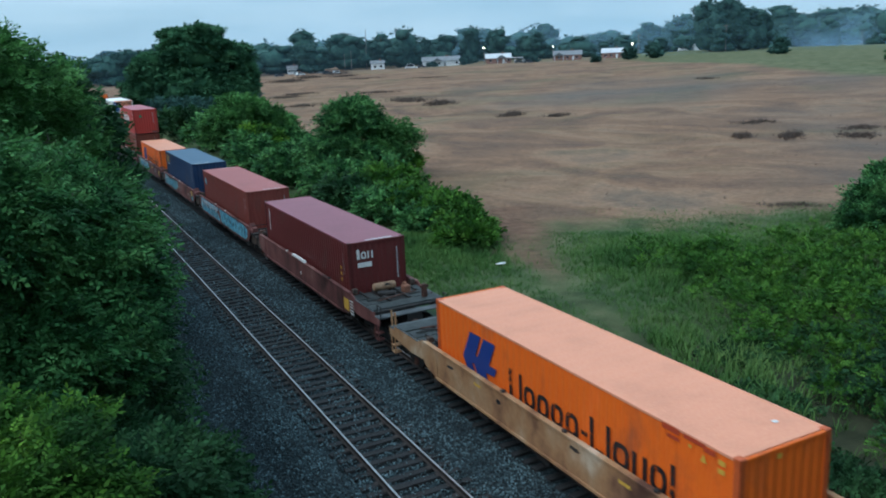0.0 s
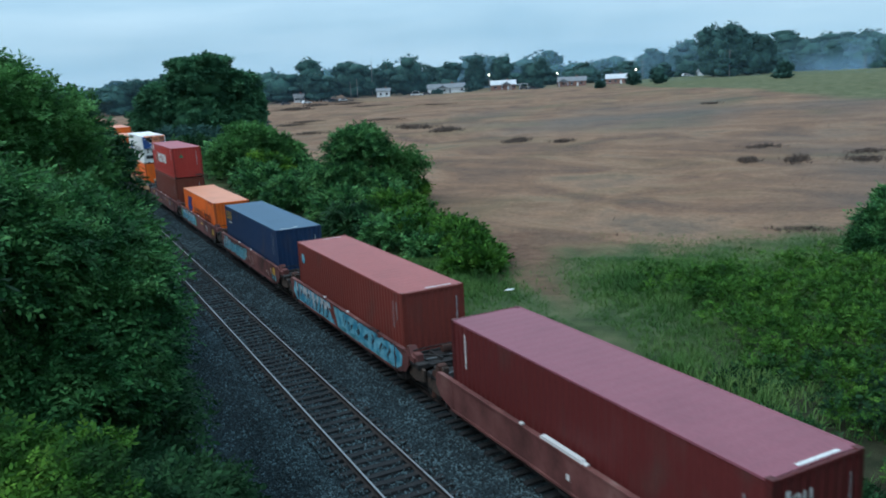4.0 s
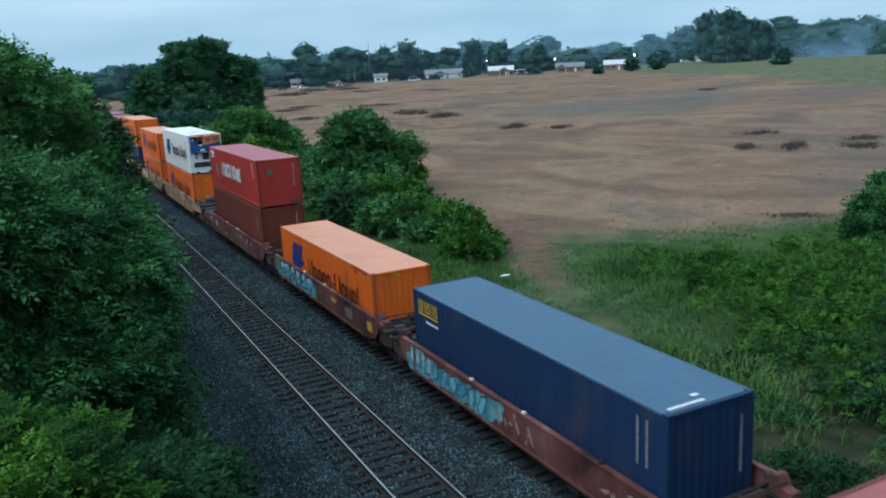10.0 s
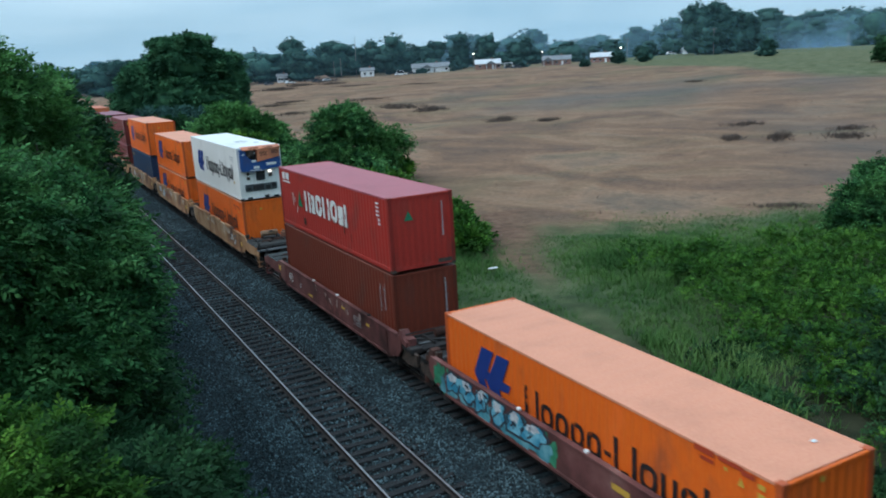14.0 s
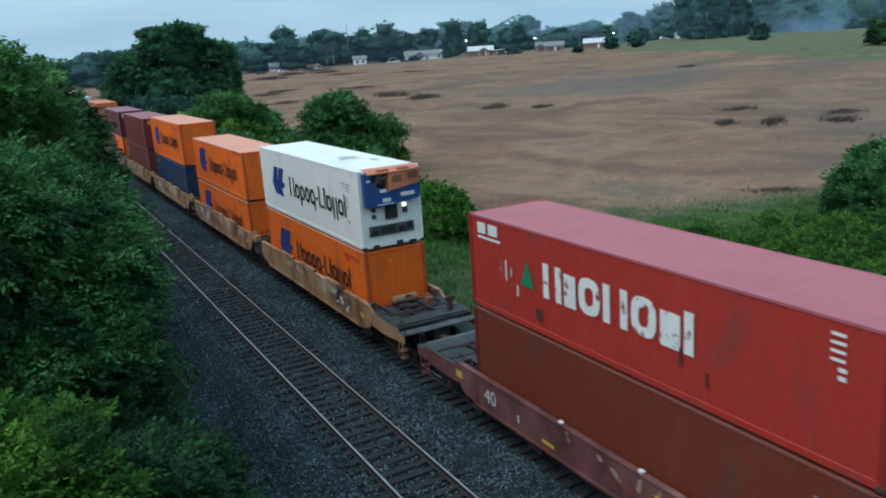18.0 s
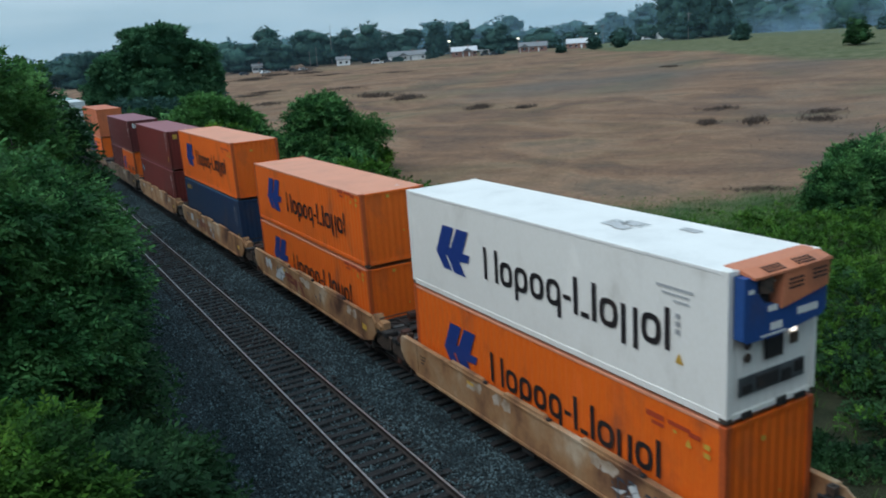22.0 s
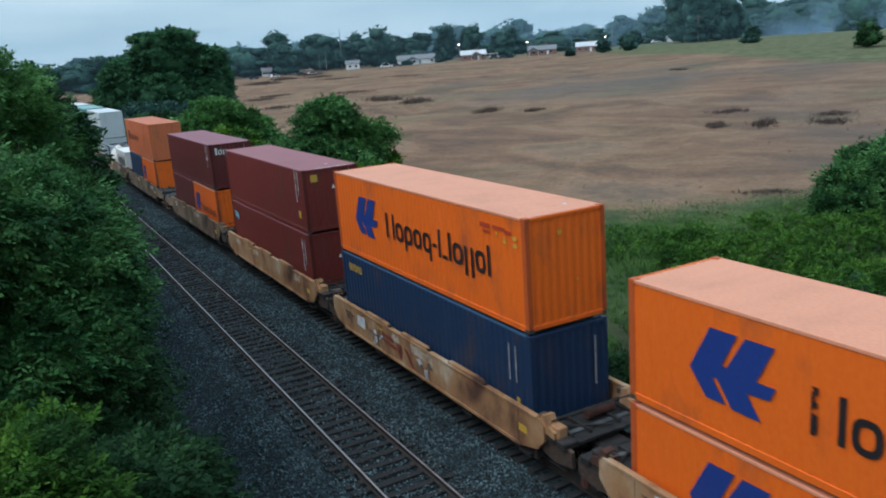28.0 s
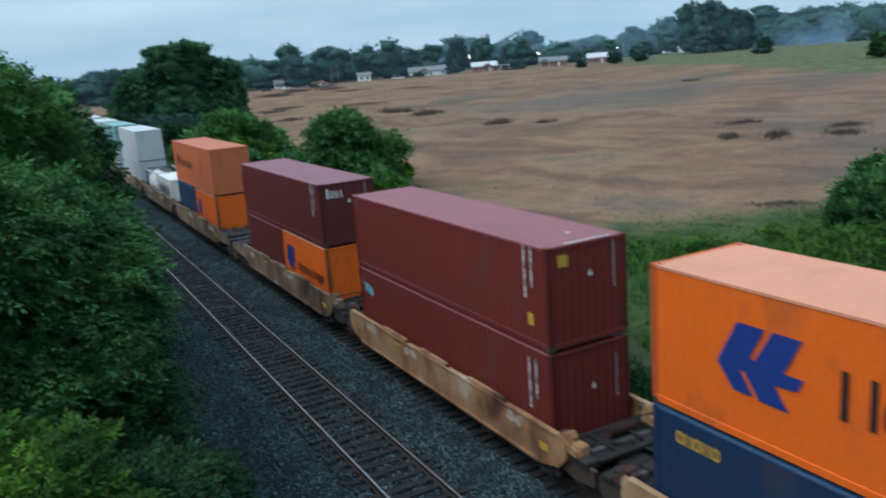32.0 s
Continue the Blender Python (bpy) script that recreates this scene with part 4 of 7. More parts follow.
def well_car(label, mat, s, ends, spray=(), marks=(), tank=None, rails=False, guides=None):
    """One well of an articulated car: deep side sills, cross floor, end walls and decks over the bogies.
    ends: (near, far), each 'joint' or 'coupler'."""
    car = tagged(new("well_car"), label, "rail car", "well cars of the train")
    W, half, top, low = 1.47, 6.45, 1.62 if s > 110 else 1.55, 0.59
    for x in (-1, 1):
        bm = bmesh.new()
        prism(bm, [(-half - 0.42, top - 0.14), (-half - 0.42, 1.08), (-half - 0.12, 0.76), (-half + 0.55, low), (half - 0.55, low), (half + 0.12, 0.76), (half + 0.42, 1.08), (half + 0.42, top - 0.14), (half + 0.3, top), (-half - 0.3, top)], x * W, x * (W - 0.05), "x")
        sill = part("side_sill", bm, mat, car)
        part("top_chord", boxes((x * (W + 0.045), -half - 0.15, top - 0.03, x * (W - 0.11), half + 0.15, top + 0.04), bevel=0.01), mat, sill)
        part("bottom_chord", boxes((x * (W + 0.035), -half + 0.6, low - 0.03, x * (W - 0.12), half - 0.6, low + 0.06), bevel=0.01), mat, sill)
        for y in (-5.75, 5.75):
            part("stiffener", boxes((x * (W + 0.022), y - 0.03, low + 0.06, x * (W - 0.002), y + 0.03, top - 0.03)), mat, sill)
        for k, (y, ln) in enumerate(((-4.1, 1.9), (-0.9, 1.8), (1.9, 1.8))):
            if s > 110 or (guides and k == 1):      # the older cars have bare chords with small lugs
                bm = bmesh.new()
                prism(bm, [(y, top + 0.035), (y + ln, top + 0.035), (y + ln - 0.06, top + 0.125), (y + 0.06, top + 0.125)], x * (W + 0.03), x * (W - 0.1), "x")
                part("guide", bm, guides or mat, sill)
            part("guide_lug", boxes((x * (W + 0.035), y - 0.16, top + 0.035, x * (W - 0.08), y - 0.02, top + 0.11), bevel=0.02), LETTERWHITE if mat is CARBROWN and k else GRIME, sill)
    part("well_floor", boxes(*[(-W + 0.06, y - 0.25, 0.33, W - 0.06, y + 0.25, 0.43) for y in (-5.9, -3.0, 0, 3.0, 5.9)], (-0.25, -6, 0.34, 0.25, 6, 0.4)), GRIME, car)
    for e, y in ((ends[0], -1), (ends[1], 1)):
        part("end_wall", boxes((-W + 0.06, y * (half - 0.12), 0.4, W - 0.06, y * (half - 0.02), 1.3), bevel=0.015), GRIME, car)
        reach = 9.0 if e == "coupler" else 7.6
        up = 0.18 if e == "coupler" else 0.0
        bm = bmesh.new()
        prism(bm, [(-W + 0.05, y * (half - 0.02)), (W - 0.05, y * (half - 0.02)), (W - 0.05, y * (half + 0.75)), (0.95 if e == "joint" else 1.38, y * reach), (-0.95 if e == "joint" else -1.38, y * reach), (-W + 0.05, y * (half + 0.75))], 1.14 + up, 1.22 + up, "z")
        deck = part("end_deck", bm, GRIME, car, "grimy steel end deck")
        part("centre_sill", boxes((-0.3, y * (half - 0.2), 0.72, 0.3, y * (9.4 if up else reach - 0.05), 1.14 + up * 0.6)), GRIME, car)
        # raised gussets that show as ribs over the deck
        for x in (-1.0, -0.45, 0.45, 1.0):
            part("gusset", boxes((x - 0.03, y * half, 1.22 + up, x + 0.03, y * min(reach - 0.2, half + 1.0), 1.33 + up)), GRIME, deck)
        if e == "coupler":
            part("cross_platform", boxes((-1.44, y * 8.2, 1.41, 1.44, y * 8.86, 1.45), bevel=0.01), DECKPLATE, car, "dark grating over the bogie")
            part("cross_platform", boxes((-1.45, y * 9.03, 1.24, 1.45, y * 9.46, 1.29), bevel=0.01), DECKGREY, car, "worn grey grating")
            for x in (-1.36, 1.36):
                bm = bmesh.new()
                for yy in (9.1, 9.4):
                    rod(bm, (x, y * yy, 1.28), (x, y * yy, 1.85 if rails else 1.72), 0.035 if rails else 0.02, sides=6)
                rod(bm, (x, y * 9.1, 1.7), (x, y * 9.4, 1.7), 0.02, sides=6)
                part("grab_rail", bm, mat if rails else GRIME, car)
            part("coupler", boxes((-0.14, y * 9.3, 0.74, 0.14, y * 9.95, 0.98), (-0.22, y * 9.75, 0.7, 0.22, y * 10.02, 1.02), bevel=0.03), RUST, car)
            for x in (-1, 1):
                bm = bmesh.new()
                prism(bm, [(y * 6.8, 1.56), (y * 7.05, 1.43), (y * 9.0, 1.41), (y * 9.02, 1.26), (y * 9.44, 1.24), (y * 9.44, 1.0), (y * 7.7, 0.86), (y * 6.82, 0.9)], x * (W - 0.01), x * (W - 0.06), "x")
                part("end_side_sill", bm, mat, car)
                part("edge_strip", boxes((x * (W + 0.004), y * 7.1, 1.412, x * (W - 0.05), y * 8.98, 1.43)), DECKGREY, car, "worn bright deck edge")
                part("deck_panel", boxes((x * 0.62, y * 6.6, 1.402, x * 1.38, y * 7.35, 1.44), bevel=0.008), DECKPLATE, deck, "dark worn deck plate")
                part("deck_panel", boxes((x * 0.5, y * 7.42, 1.402, x * 1.38, y * 8.1, 1.436), bevel=0.008), DECKPLATE, deck, "dark worn deck plate")
                part("deck_beam", boxes((x * 0.34, y * 6.6, 1.402, x * 0.44, y * 8.15, 1.5), bevel=0.01), GRIME, deck)
            # No hole here: the opening's shade is put into a thin dark plate.
            part("deck_pit_plate", boxes((-0.33, y * 6.7, 1.401, 0.33, y * 8.0, 1.406)), GRIME, deck, "thin dark plate standing in for the shaded opening over the bogie")
            part("pipe_run", rod(bmesh.new(), (-0.9, y * 8.05, 1.5), (0.9, y * 7.6, 1.5), 0.03, sides=6), RUST, deck)
            part("brake_stand", boxes((0.82, y * 8.3, 1.45, 1.0, y * 8.5, 1.95), (0.74, y * 8.34, 1.8, 1.08, y * 8.46, 1.92), bevel=0.02), RUST, car, "rusty handbrake stand")
            step = boxes(*[(-1.47, y * 9.0, zz, -1.2, y * 9.3, zz + 0.03) for zz in (0.4, 0.65)], (-1.47, y * 9.28, 0.4, -1.43, y * 9.32, 1.0), (-1.47, y * 9.0, 0.4, -1.43, y * 9.04, 1.0))
            part("step", step, mat, car)
            bogie(car, y * 8.1, s)
        else:
            part("joint_casting", boxes((-0.4, y * 7.3, 0.62, 0.4, y * 7.86, 1.0), bevel=0.05), GRIME, car)
            for x in (-1.2, 1.2):
                part("side_bearing", boxes((x - 0.14, y * 6.9, 1.22, x + 0.14, y * 7.3, 1.55), bevel=0.03), mat if y < 0 else GRIME, car)
            part("joint_plate", boxes((-1.3, y * 7.05, 1.23, 1.3, y * 7.2, 1.27), bevel=0.01), DECKGREY, car, "worn grey walk plate")
            part("brake_cylinder", rod(bmesh.new(), (-0.15, y * 6.85, 1.42), (0.7, y * 6.85, 1.42), 0.13, sides=12), RUST if y < 0 else GRIME, car)
            part("brake_lever", rod(bmesh.new(), (-1.0, y * 6.75, 1.3), (0.2, y * 7.45, 1.3), 0.03, sides=6), GRIME, car)
            for x in (-1, 1):
                bm = bmesh.new()
                prism(bm, [(y * 6.6, 1.42), (y * 7.2, 1.26), (y * 7.78, 1.12), (y * 7.78, 0.72), (y * 7.1, 0.6), (y * 6.6, 0.7)], x * 1.34, x * 1.24, "x")
                part("end_arm", bm, CASTING, car, "dark steel arm over the bogie")
                bm = bmesh.new()
                prism(bm, [(y * 6.62, 1.3), (y * 6.7, 1.72), (y * 6.86, 1.76), (y * 7.0, 1.5), (y * 7.22, 1.42), (y * 7.22, 1.26)], x * 1.42, x * 1.12, "x")
                part("corner_bracket", bm, mat if y < 0 else RUST, car)
                part("lift_plate", boxes((x * 1.43, y * 7.28, 1.1, x * 0.98, y * 7.62, 1.3), bevel=0.03), GRIME, car)
            part("air_hose", rod(bmesh.new(), (0.5, y * 6.9, 1.3), (0.75, y * 7.75, 1.12), 0.035, sides=6), RUBBER, car)
            part("hand_bar", rod(bmesh.new(), (-1.3, y * 6.98, 1.62), (1.3, y * 6.98, 1.62), 0.022, sides=6), GRIME, car)
            if y > 0:
                bogie(car, 7.88, s)
        for x in (-1.25, 1.22):
            bm = rod(bmesh.new(), (x, y * 6.62, 1.22), (x, y * 6.62, 1.68), 0.05, sides=6)
            box(bm, x - 0.09, y * 6.52, 1.52, x + 0.09, y * 6.7, 1.68)
            part("stop_post", bm, CASTING, car)
    if tank:
        bm = bmesh.new()
        rod(bm, (-0.5, tank * 6.85, 1.68), (0.3, tank * 6.85, 1.68), 0.16, sides=16)
        for u in (-0.52, 0.32):
            bmesh.ops.create_uvsphere(bm, u_segments=14, v_segments=6, radius=1.0, matrix=Matrix.Translation((u, tank * 6.85, 1.68)) @ Matrix.Diagonal((0.07, 0.155, 0.155, 1)))
        part("air_reservoir", bm, TANTANK, car, "tan air tank on the deck")
        for u in (-0.36, 0.1):
            part("tank_cradle", boxes((u, tank * 6.75, 1.4, u + 0.08, tank * 6.95, 1.56)), GRIME, car)
        part("tank_label", boxes((-0.12, tank * 6.99, 1.72, 0.08, tank * 7.0, 1.82)), GRIME, car)
        part("brake_cylinder", rod(bmesh.new(), (-0.55, tank * 7.3, 1.54), (0.05, tank * 7.6, 1.56), 0.1, sides=12), GRIME, car)
        part("brake_valve", boxes((0.4, tank * 7.3, 1.44, 0.72, tank * 7.6, 1.78), (0.44, tank * 7.34, 1.78, 0.62, tank * 7.5, 1.88), bevel=0.05), RUSTORANGE, car, "rusty brake valve")
        part("brake_pipe", rod(bmesh.new(), (-1.2, tank * 7.75, 1.48), (1.2, tank * 7.75, 1.48), 0.025, sides=6), GRIME, car)
        part("brake_pipe", rod(bmesh.new(), (0.3, tank * 6.95, 1.55), (0.55, tank * 7.4, 1.5), 0.025, sides=6), DECKGREY, car)
        part("brake_lever", rod(bmesh.new(), (-1.0, tank * 7.95, 1.5), (0.6, tank * 7.0, 1.5), 0.025, sides=6), GRIME, car)
    # graffiti and stencils on the sill that faces the empty track
    for layer, (mm, quads) in enumerate(list(spray) + list(marks)):
        for i, q in enumerate(quads):
            bm = bmesh.new()
            d = -(W + 0.004 + 0.003 * layer + 0.0006 * (i % 4))
            bm.faces.new([bm.verts.new((d, -a, 0.56 + (b - 0.3) * 1.06)) for a, b in q])
            part("graffiti" if "spray" in mm.name else "sill_marking", bm, mm, car)
    MOVERS.append((car, s, 0.0))
    return car


def tag_blobs(u0, u1, n, seed, lo=0.36, hi=1.24, fat=1.0):
    """Overlapping slanted sprayed shapes along a sill; they spell nothing."""
    r = random.Random(seed)
    out = []
    for i in range(n):
        c = u0 + (u1 - u0) * (i + 0.5) / n
        w = (u1 - u0) / n * r.uniform(0.5, 0.95) * fat
        a, b = r.uniform(lo, lo + 0.3), r.uniform(hi - 0.3, hi)
        k = r.uniform(-0.25, 0.25)
        out.append([(c - w / 2, a), (c + w / 2, a + r.uniform(-0.08, 0.1)), (c + w / 2 + k, b), (c - w / 2 + k, b - r.uniform(0, 0.15))])
    return out


def bubbles(u0, u1, n, seed, lo=0.42, hi=1.2, fat=1.0, lean=0.14, grow=0.0):
    """Rounded, leaning sprayed shapes side by side; they spell nothing."""
    r = random.Random(seed)
    out = []
    for i in range(n):
        c, w = u0 + (u1 - u0) * (i + 0.5) / n, (u1 - u0) / n * r.uniform(0.55, 1.3) * fat / 2 + grow
        zc, h = (lo + hi) / 2 + r.uniform(-0.05, 0.05), (hi - lo) / 2 * r.uniform(0.7, 1.05) + grow
        p = [r.uniform(0, 6.28) for _ in range(2)]
        q = []
        for k in range(18):
            a = k * math.tau / 18
            f = 1 + 0.2 * math.sin(2 * a + p[0]) + 0.17 * math.sin(5 * a + p[1])
            z = max(0.31, min(1.27, zc + h * f * math.sin(a)))
            q.append((c + w * f * math.copysign(abs(math.cos(a)) ** 0.75, math.cos(a)) + lean * (z - zc), z))
        out.append(q)
    return out


def strip(u, z, w, h):
    return [(u, z), (u + w, z), (u + w, z + h), (u, z + h)]


# middle of each unit along the train
AT = [20.3, 40.13, 56.0, 71.9, 87.7, 103.54, 123.46, 139.15, 154.95, 170.7, 186.5, 206.2, 221.95, 237.7, 253.45, 269.2, 289.0, 304.8]
ZLOW = FLOOR
PACKED = FLOOR + 0.05      # well floor farther back, raised to fit the camera's view
plain = "joint"
BR = "brown articulated well car, rust-stained, carrying one container"
YE = "weathered yellow articulated well car with scuffed sills"
ORT = "orange shipping container with black lettering shapes, top of a stack"
ORB = "orange shipping container with black lettering shapes, bottom of a stack"


def scribble(u0, u1, n, seed, lo=0.4, hi=1.1, w=0.035):
    """Thin crossing strokes of a marker tag; they spell nothing."""
    r = random.Random(seed)
    out = []
    for i in range(n):
        a = u0 + (u1 - u0) * (i + r.random()) / n
        b, za, zb = a + r.uniform(-0.35, 0.35), r.uniform(lo, (lo + hi) / 2), r.uniform((lo + hi) / 2, hi)
        out.append([(a, za), (a + w, za), (b + w, zb), (b, zb)])
        if i % 2:
            out.append([(b, zb - w), (b + r.uniform(0.1, 0.3), zb - w * 2), (b + 0.2, zb), (b, zb + w * 0.5)])
    return out


def scraped(seed):
    """Paint scraped off below the chord, small stencils and a yellow reflector or two, different on each car."""
    r = random.Random(seed)
    out = [(SCRAPE, [q for u, ln in [(r.uniform(-5.5, 5), r.uniform(0.5, 1.4)) for _ in range(3)] for q in bubbles(u, u + ln, 2, r.randrange(99), 0.9, 1.26, 1.2)])]
    out.append((LETTERYELLOW, [strip(-2.75, 1.05, 0.36, 0.08), strip(5.75, 0.7, 0.4, 0.2)]))
    out.append((WORNBLACK, [strip(-5.5, 0.98 - i * 0.1, 0.34 - 0.06 * i, 0.045) for i in range(3)]))
    return out
# thick rust-red brush strokes
BARS = [[(-2.4, 1.06), (-1.5, 1.02), (-1.5, 0.88), (-2.4, 0.92)], [(-2.2, 0.84), (-1.3, 0.8), (-1.3, 0.68), (-2.2, 0.72)], [(-1.35, 0.98), (-0.9, 0.95), (-0.95, 0.5), (-1.12, 0.5)], [(-0.75, 0.95), (-0.5, 0.95), (0.0, 0.45), (-0.22, 0.45)]]
well_car("yellow well car end with tan air tank and handrails", CARYELLOW, AT[0], (plain, "coupler"), tank=1, rails=True, marks=[(GRIME, bubbles(-5.0, -4.7, 1, 74, 0.9, 1.05) + bubbles(-2.2, -1.9, 1, 75, 0.85, 1.0) + bubbles(1.2, 1.6, 1, 76, 0.9, 1.05)), (LETTERYELLOW, [strip(-3.4, 0.95, 0.4, 0.08), strip(3.0, 0.95, 0.4, 0.08)])])
well_car(BR, CARBROWN, AT[1], ("coupler", plain), tank=-1, marks=[(LETTERWHITE, [strip(0.2, 0.62, 0.14, 0.16)]), (LETTERYELLOW, [strip(5.9, 0.5, 0.55, 0.45)]), (LETTERWHITE, [strip(6.55, 0.45 + i * 0.12, 0.4, 0.05) for i in range(5)])], guides=LETTERWHITE)
well_car("brown articulated well car covered in cyan graffiti", CARBROWN, AT[2], (plain, plain), spray=[(SPRAYCYAN, [[(-6.55, 0.7), (-6.1, 0.36), (5.7, 0.36), (6.3, 0.62), (6.4, 1.0), (5.6, 1.22), (-6.2, 1.26)]]), (SPRAYPALE, bubbles(-6.2, -1.3, 8, 3, 0.62, 1.24, 0.8)), (SPRAYDARK, bubbles(-6.0, -1.3, 9, 2, 0.36, 0.98, 0.62, 0.3)), (SPRAYCYAN, bubbles(-5.9, -1.5, 9, 5, 0.46, 0.9, 0.5, 0.3)), (SPRAYRED, [[(-1.15, 1.26), (-0.75, 1.26), (-0.25, 0.36), (-0.62, 0.36)], [(-1.3, 0.95), (-0.8, 1.0), (-0.5, 0.6), (-0.9, 0.6)]] + bubbles(4.2, 4.6, 1, 9, 1.1, 1.25)), (SPRAYDARK, bubbles(0.3, 5.6, 7, 31, 0.66, 0.98, 0.3, 0.8) + bubbles(-0.1, 5.8, 9, 33, 1.12, 1.26, 0.3) + scribble(0.2, 5.8, 12, 34, 0.5, 1.1, 0.05)), (SPRAYTEAL, bubbles(-0.2, 5.9, 5, 35, 0.36, 0.52, 0.8, 0.0))])
well_car("brown articulated well car with faded teal graffiti", CARBROWN, AT[3], (plain, plain), spray=[(SPRAYTEAL, bubbles(-6.1, -0.4, 7, 5, 0.34, 1.18, 1.5)), (SPRAYDARK, bubbles(-5.7, -0.9, 8, 6, 0.44, 1.06, 0.75, 0.3)), (SPRAYCYAN, bubbles(-5.7, -0.9, 8, 6, 0.5, 1.0, 0.55, 0.3)), (SPRAYPALE, bubbles(-6.1, -4.4, 4, 33, 0.6, 1.15, 0.35)), (SPRAYTEAL, bubbles(5.4, 6.3, 2, 8, 0.4, 0.8))], marks=[(LETTERYELLOW, [strip(5.6, 0.75, 0.5, 0.35)]), (WORNPALE, tag_blobs(-0.4, 1.6, 6, 7, 0.5, 1.15, 0.45) + tag_blobs(4.0, 5.6, 3, 71, 0.5, 1.1, 0.5))])
well_car("brown articulated well car with teal and white graffiti", CARBROWN, AT[4], (plain, plain), spray=[(SPRAYGREEN, bubbles(-6.5, -5.6, 2, 12, 0.4, 1.24, 1.3) + bubbles(-0.9, -0.1, 2, 13, 0.4, 1.1, 1.4)), (SPRAYTEAL, bubbles(-6.0, -0.5, 6, 9, 0.32, 1.1, 1.6)), (SPRAYDARK, bubbles(-5.8, -0.7, 6, 10, 0.46, 1.26, 0.98, 0.3, 0.05)), (SPRAYCYAN, bubbles(-5.8, -0.7, 6, 10, 0.5, 1.2, 0.86, 0.3)), (SPRAYPALE, bubbles(-5.75, -0.75, 6, 10, 0.84, 1.16, 0.5, 0.3)), (SPRAYDARK, bubbles(-5.7, -0.9, 6, 14, 0.68, 0.92, 0.16, 1.2) + scribble(-5.6, -0.9, 7, 15, 0.55, 1.15, 0.05))], marks=[(CODEGREY, [strip(3.5, 0.64 + i * 0.1, 0.8, 0.03) for i in range(4)]), (LETTERYELLOW, [strip(1.9, 0.85, 0.6, 0.15), strip(5.9, 0.65, 0.5, 0.35)])])
well_car("brown articulated well car end unit under stacked containers", CARBROWN, AT[5], (plain, "coupler"), marks=[(LETTERYELLOW, [strip(-6.9, 0.8, 0.35, 0.22), strip(-2.6, 0.5, 0.5, 0.1), strip(1.4, 0.9, 0.4, 0.09), strip(3.9, 0.85, 0.3, 0.1)]), (WORNPALE, tag_blobs(-1.8, 3.6, 9, 72, 0.75, 1.2, 0.35)), (SPRAYRED, tag_blobs(-0.6, 1.4, 4, 73, 0.45, 1.0, 0.35)), (CODEGREY, [strip(2.7, 0.62 + i * 0.1, 0.7, 0.025) for i in range(4)] + [strip(-3.7, 0.6, 0.12, 0.2)])])
well_car(YE, CARYELLOW, AT[6], ("coupler", plain), tank=-1, marks=scraped(506) + [(SPRAYPALE, tag_blobs(3.2, 4.6, 4, 24, 0.45, 1.1)), (SPRAYDARK, scribble(3.2, 4.8, 12, 515))])
well_car(YE + " and a sprayed outline", CARYELLOW, AT[7], (plain, plain), marks=scraped(507) + [(SPRAYPALE, bubbles(-5.2, -4.3, 2, 21, 0.7, 1.2) + bubbles(-3.6, -2.7, 1, 22, 0.45, 1.2)), (SPRAYDARK, scribble(-3.6, -2.7, 8, 507, 0.4, 1.2, 0.03) + scribble(1.2, 1.8, 4, 508, 0.4, 1.0)), (SPRAYRED, BARS)])
well_car(YE + " and scribbled graffiti", CARYELLOW, AT[8], (plain, plain), marks=scraped(508) + [(SPRAYPALE, [[(-4.6, 0.75), (-3.9, 0.7), (-3.85, 1.12), (-4.5, 1.1)]] + tag_blobs(-3.3, -2.5, 3, 22, 0.4, 1.0, 0.8) + tag_blobs(0.3, 0.9, 2, 23, 0.4, 0.95)), (SPRAYDARK, scribble(-5.6, -5.0, 6, 510, 0.6, 1.05) + scribble(-3.5, -2.4, 9, 511, 0.36, 1.2) + scribble(0.2, 0.9, 6, 512, 0.36, 1.0)), (SPRAYRED, BARS)])
well_car(YE, CARYELLOW, AT[9], (plain, plain), marks=scraped(512))
well_car("grimy yellow articulated well car with dull sills", CARDULL, AT[10], (plain, "coupler"), marks=scraped(513))
for i in range(11, 18):
    well_car("grimy yellow articulated well car with dull sills", CARDULL, AT[i], ("coupler" if i in (11, 16) else plain, "coupler" if i == 15 else plain), marks=scraped(520 + i))

HL = [("name", 4.25, 1.14, 0.83, LONGNAME, LETTERBLACK), ("emblem", 1.73, 0.9, 1.34, 1.84, LOGOBLUE)]
HWHITE = [("name", 4.2, 1.04, 0.87, LONGNAME, LETTERBLACK), ("emblem", 1.66, 0.86, 1.3, 1.84, LOGOBLUE)]
HLOW = [("name", 4.25, 0.9, 0.83, LONGNAME, WORNBLACK), ("emblem", 1.66, 0.72, 1.42, 1.92, LOGOBLUE)]
TAPE = ("side", LETTERYELLOW, [(10.9, 2.32, 0.08, 0.07), (11.68, 2.3, 0.16, 0.11), (11.68, 2.12, 0.16, 0.11)])
RUBBED = [("side", FADEDRED, [(10.15, 2.44, 0.5, 0.12), (10.75, 2.46, 0.6, 0.09), (10.3, 2.3, 0.35, 0.08), (11.3, 2.4, 0.3, 0.1)]), ("triangle", "side", 11.22, 2.16, 0.17, 0.19, LETTERYELLOW)]
ENDTAPE = ("end", LETTERYELLOW, [(0.95, 2.36, 0.12, 0.11), (1.5, 1.1, 0.06, 0.06)])
OPATCH = ("roof", LETTERWHITE, [(0.5, 11.35, 0.13, 0.1)])
OR = "orange shipping container with black lettering shapes and a blue emblem"
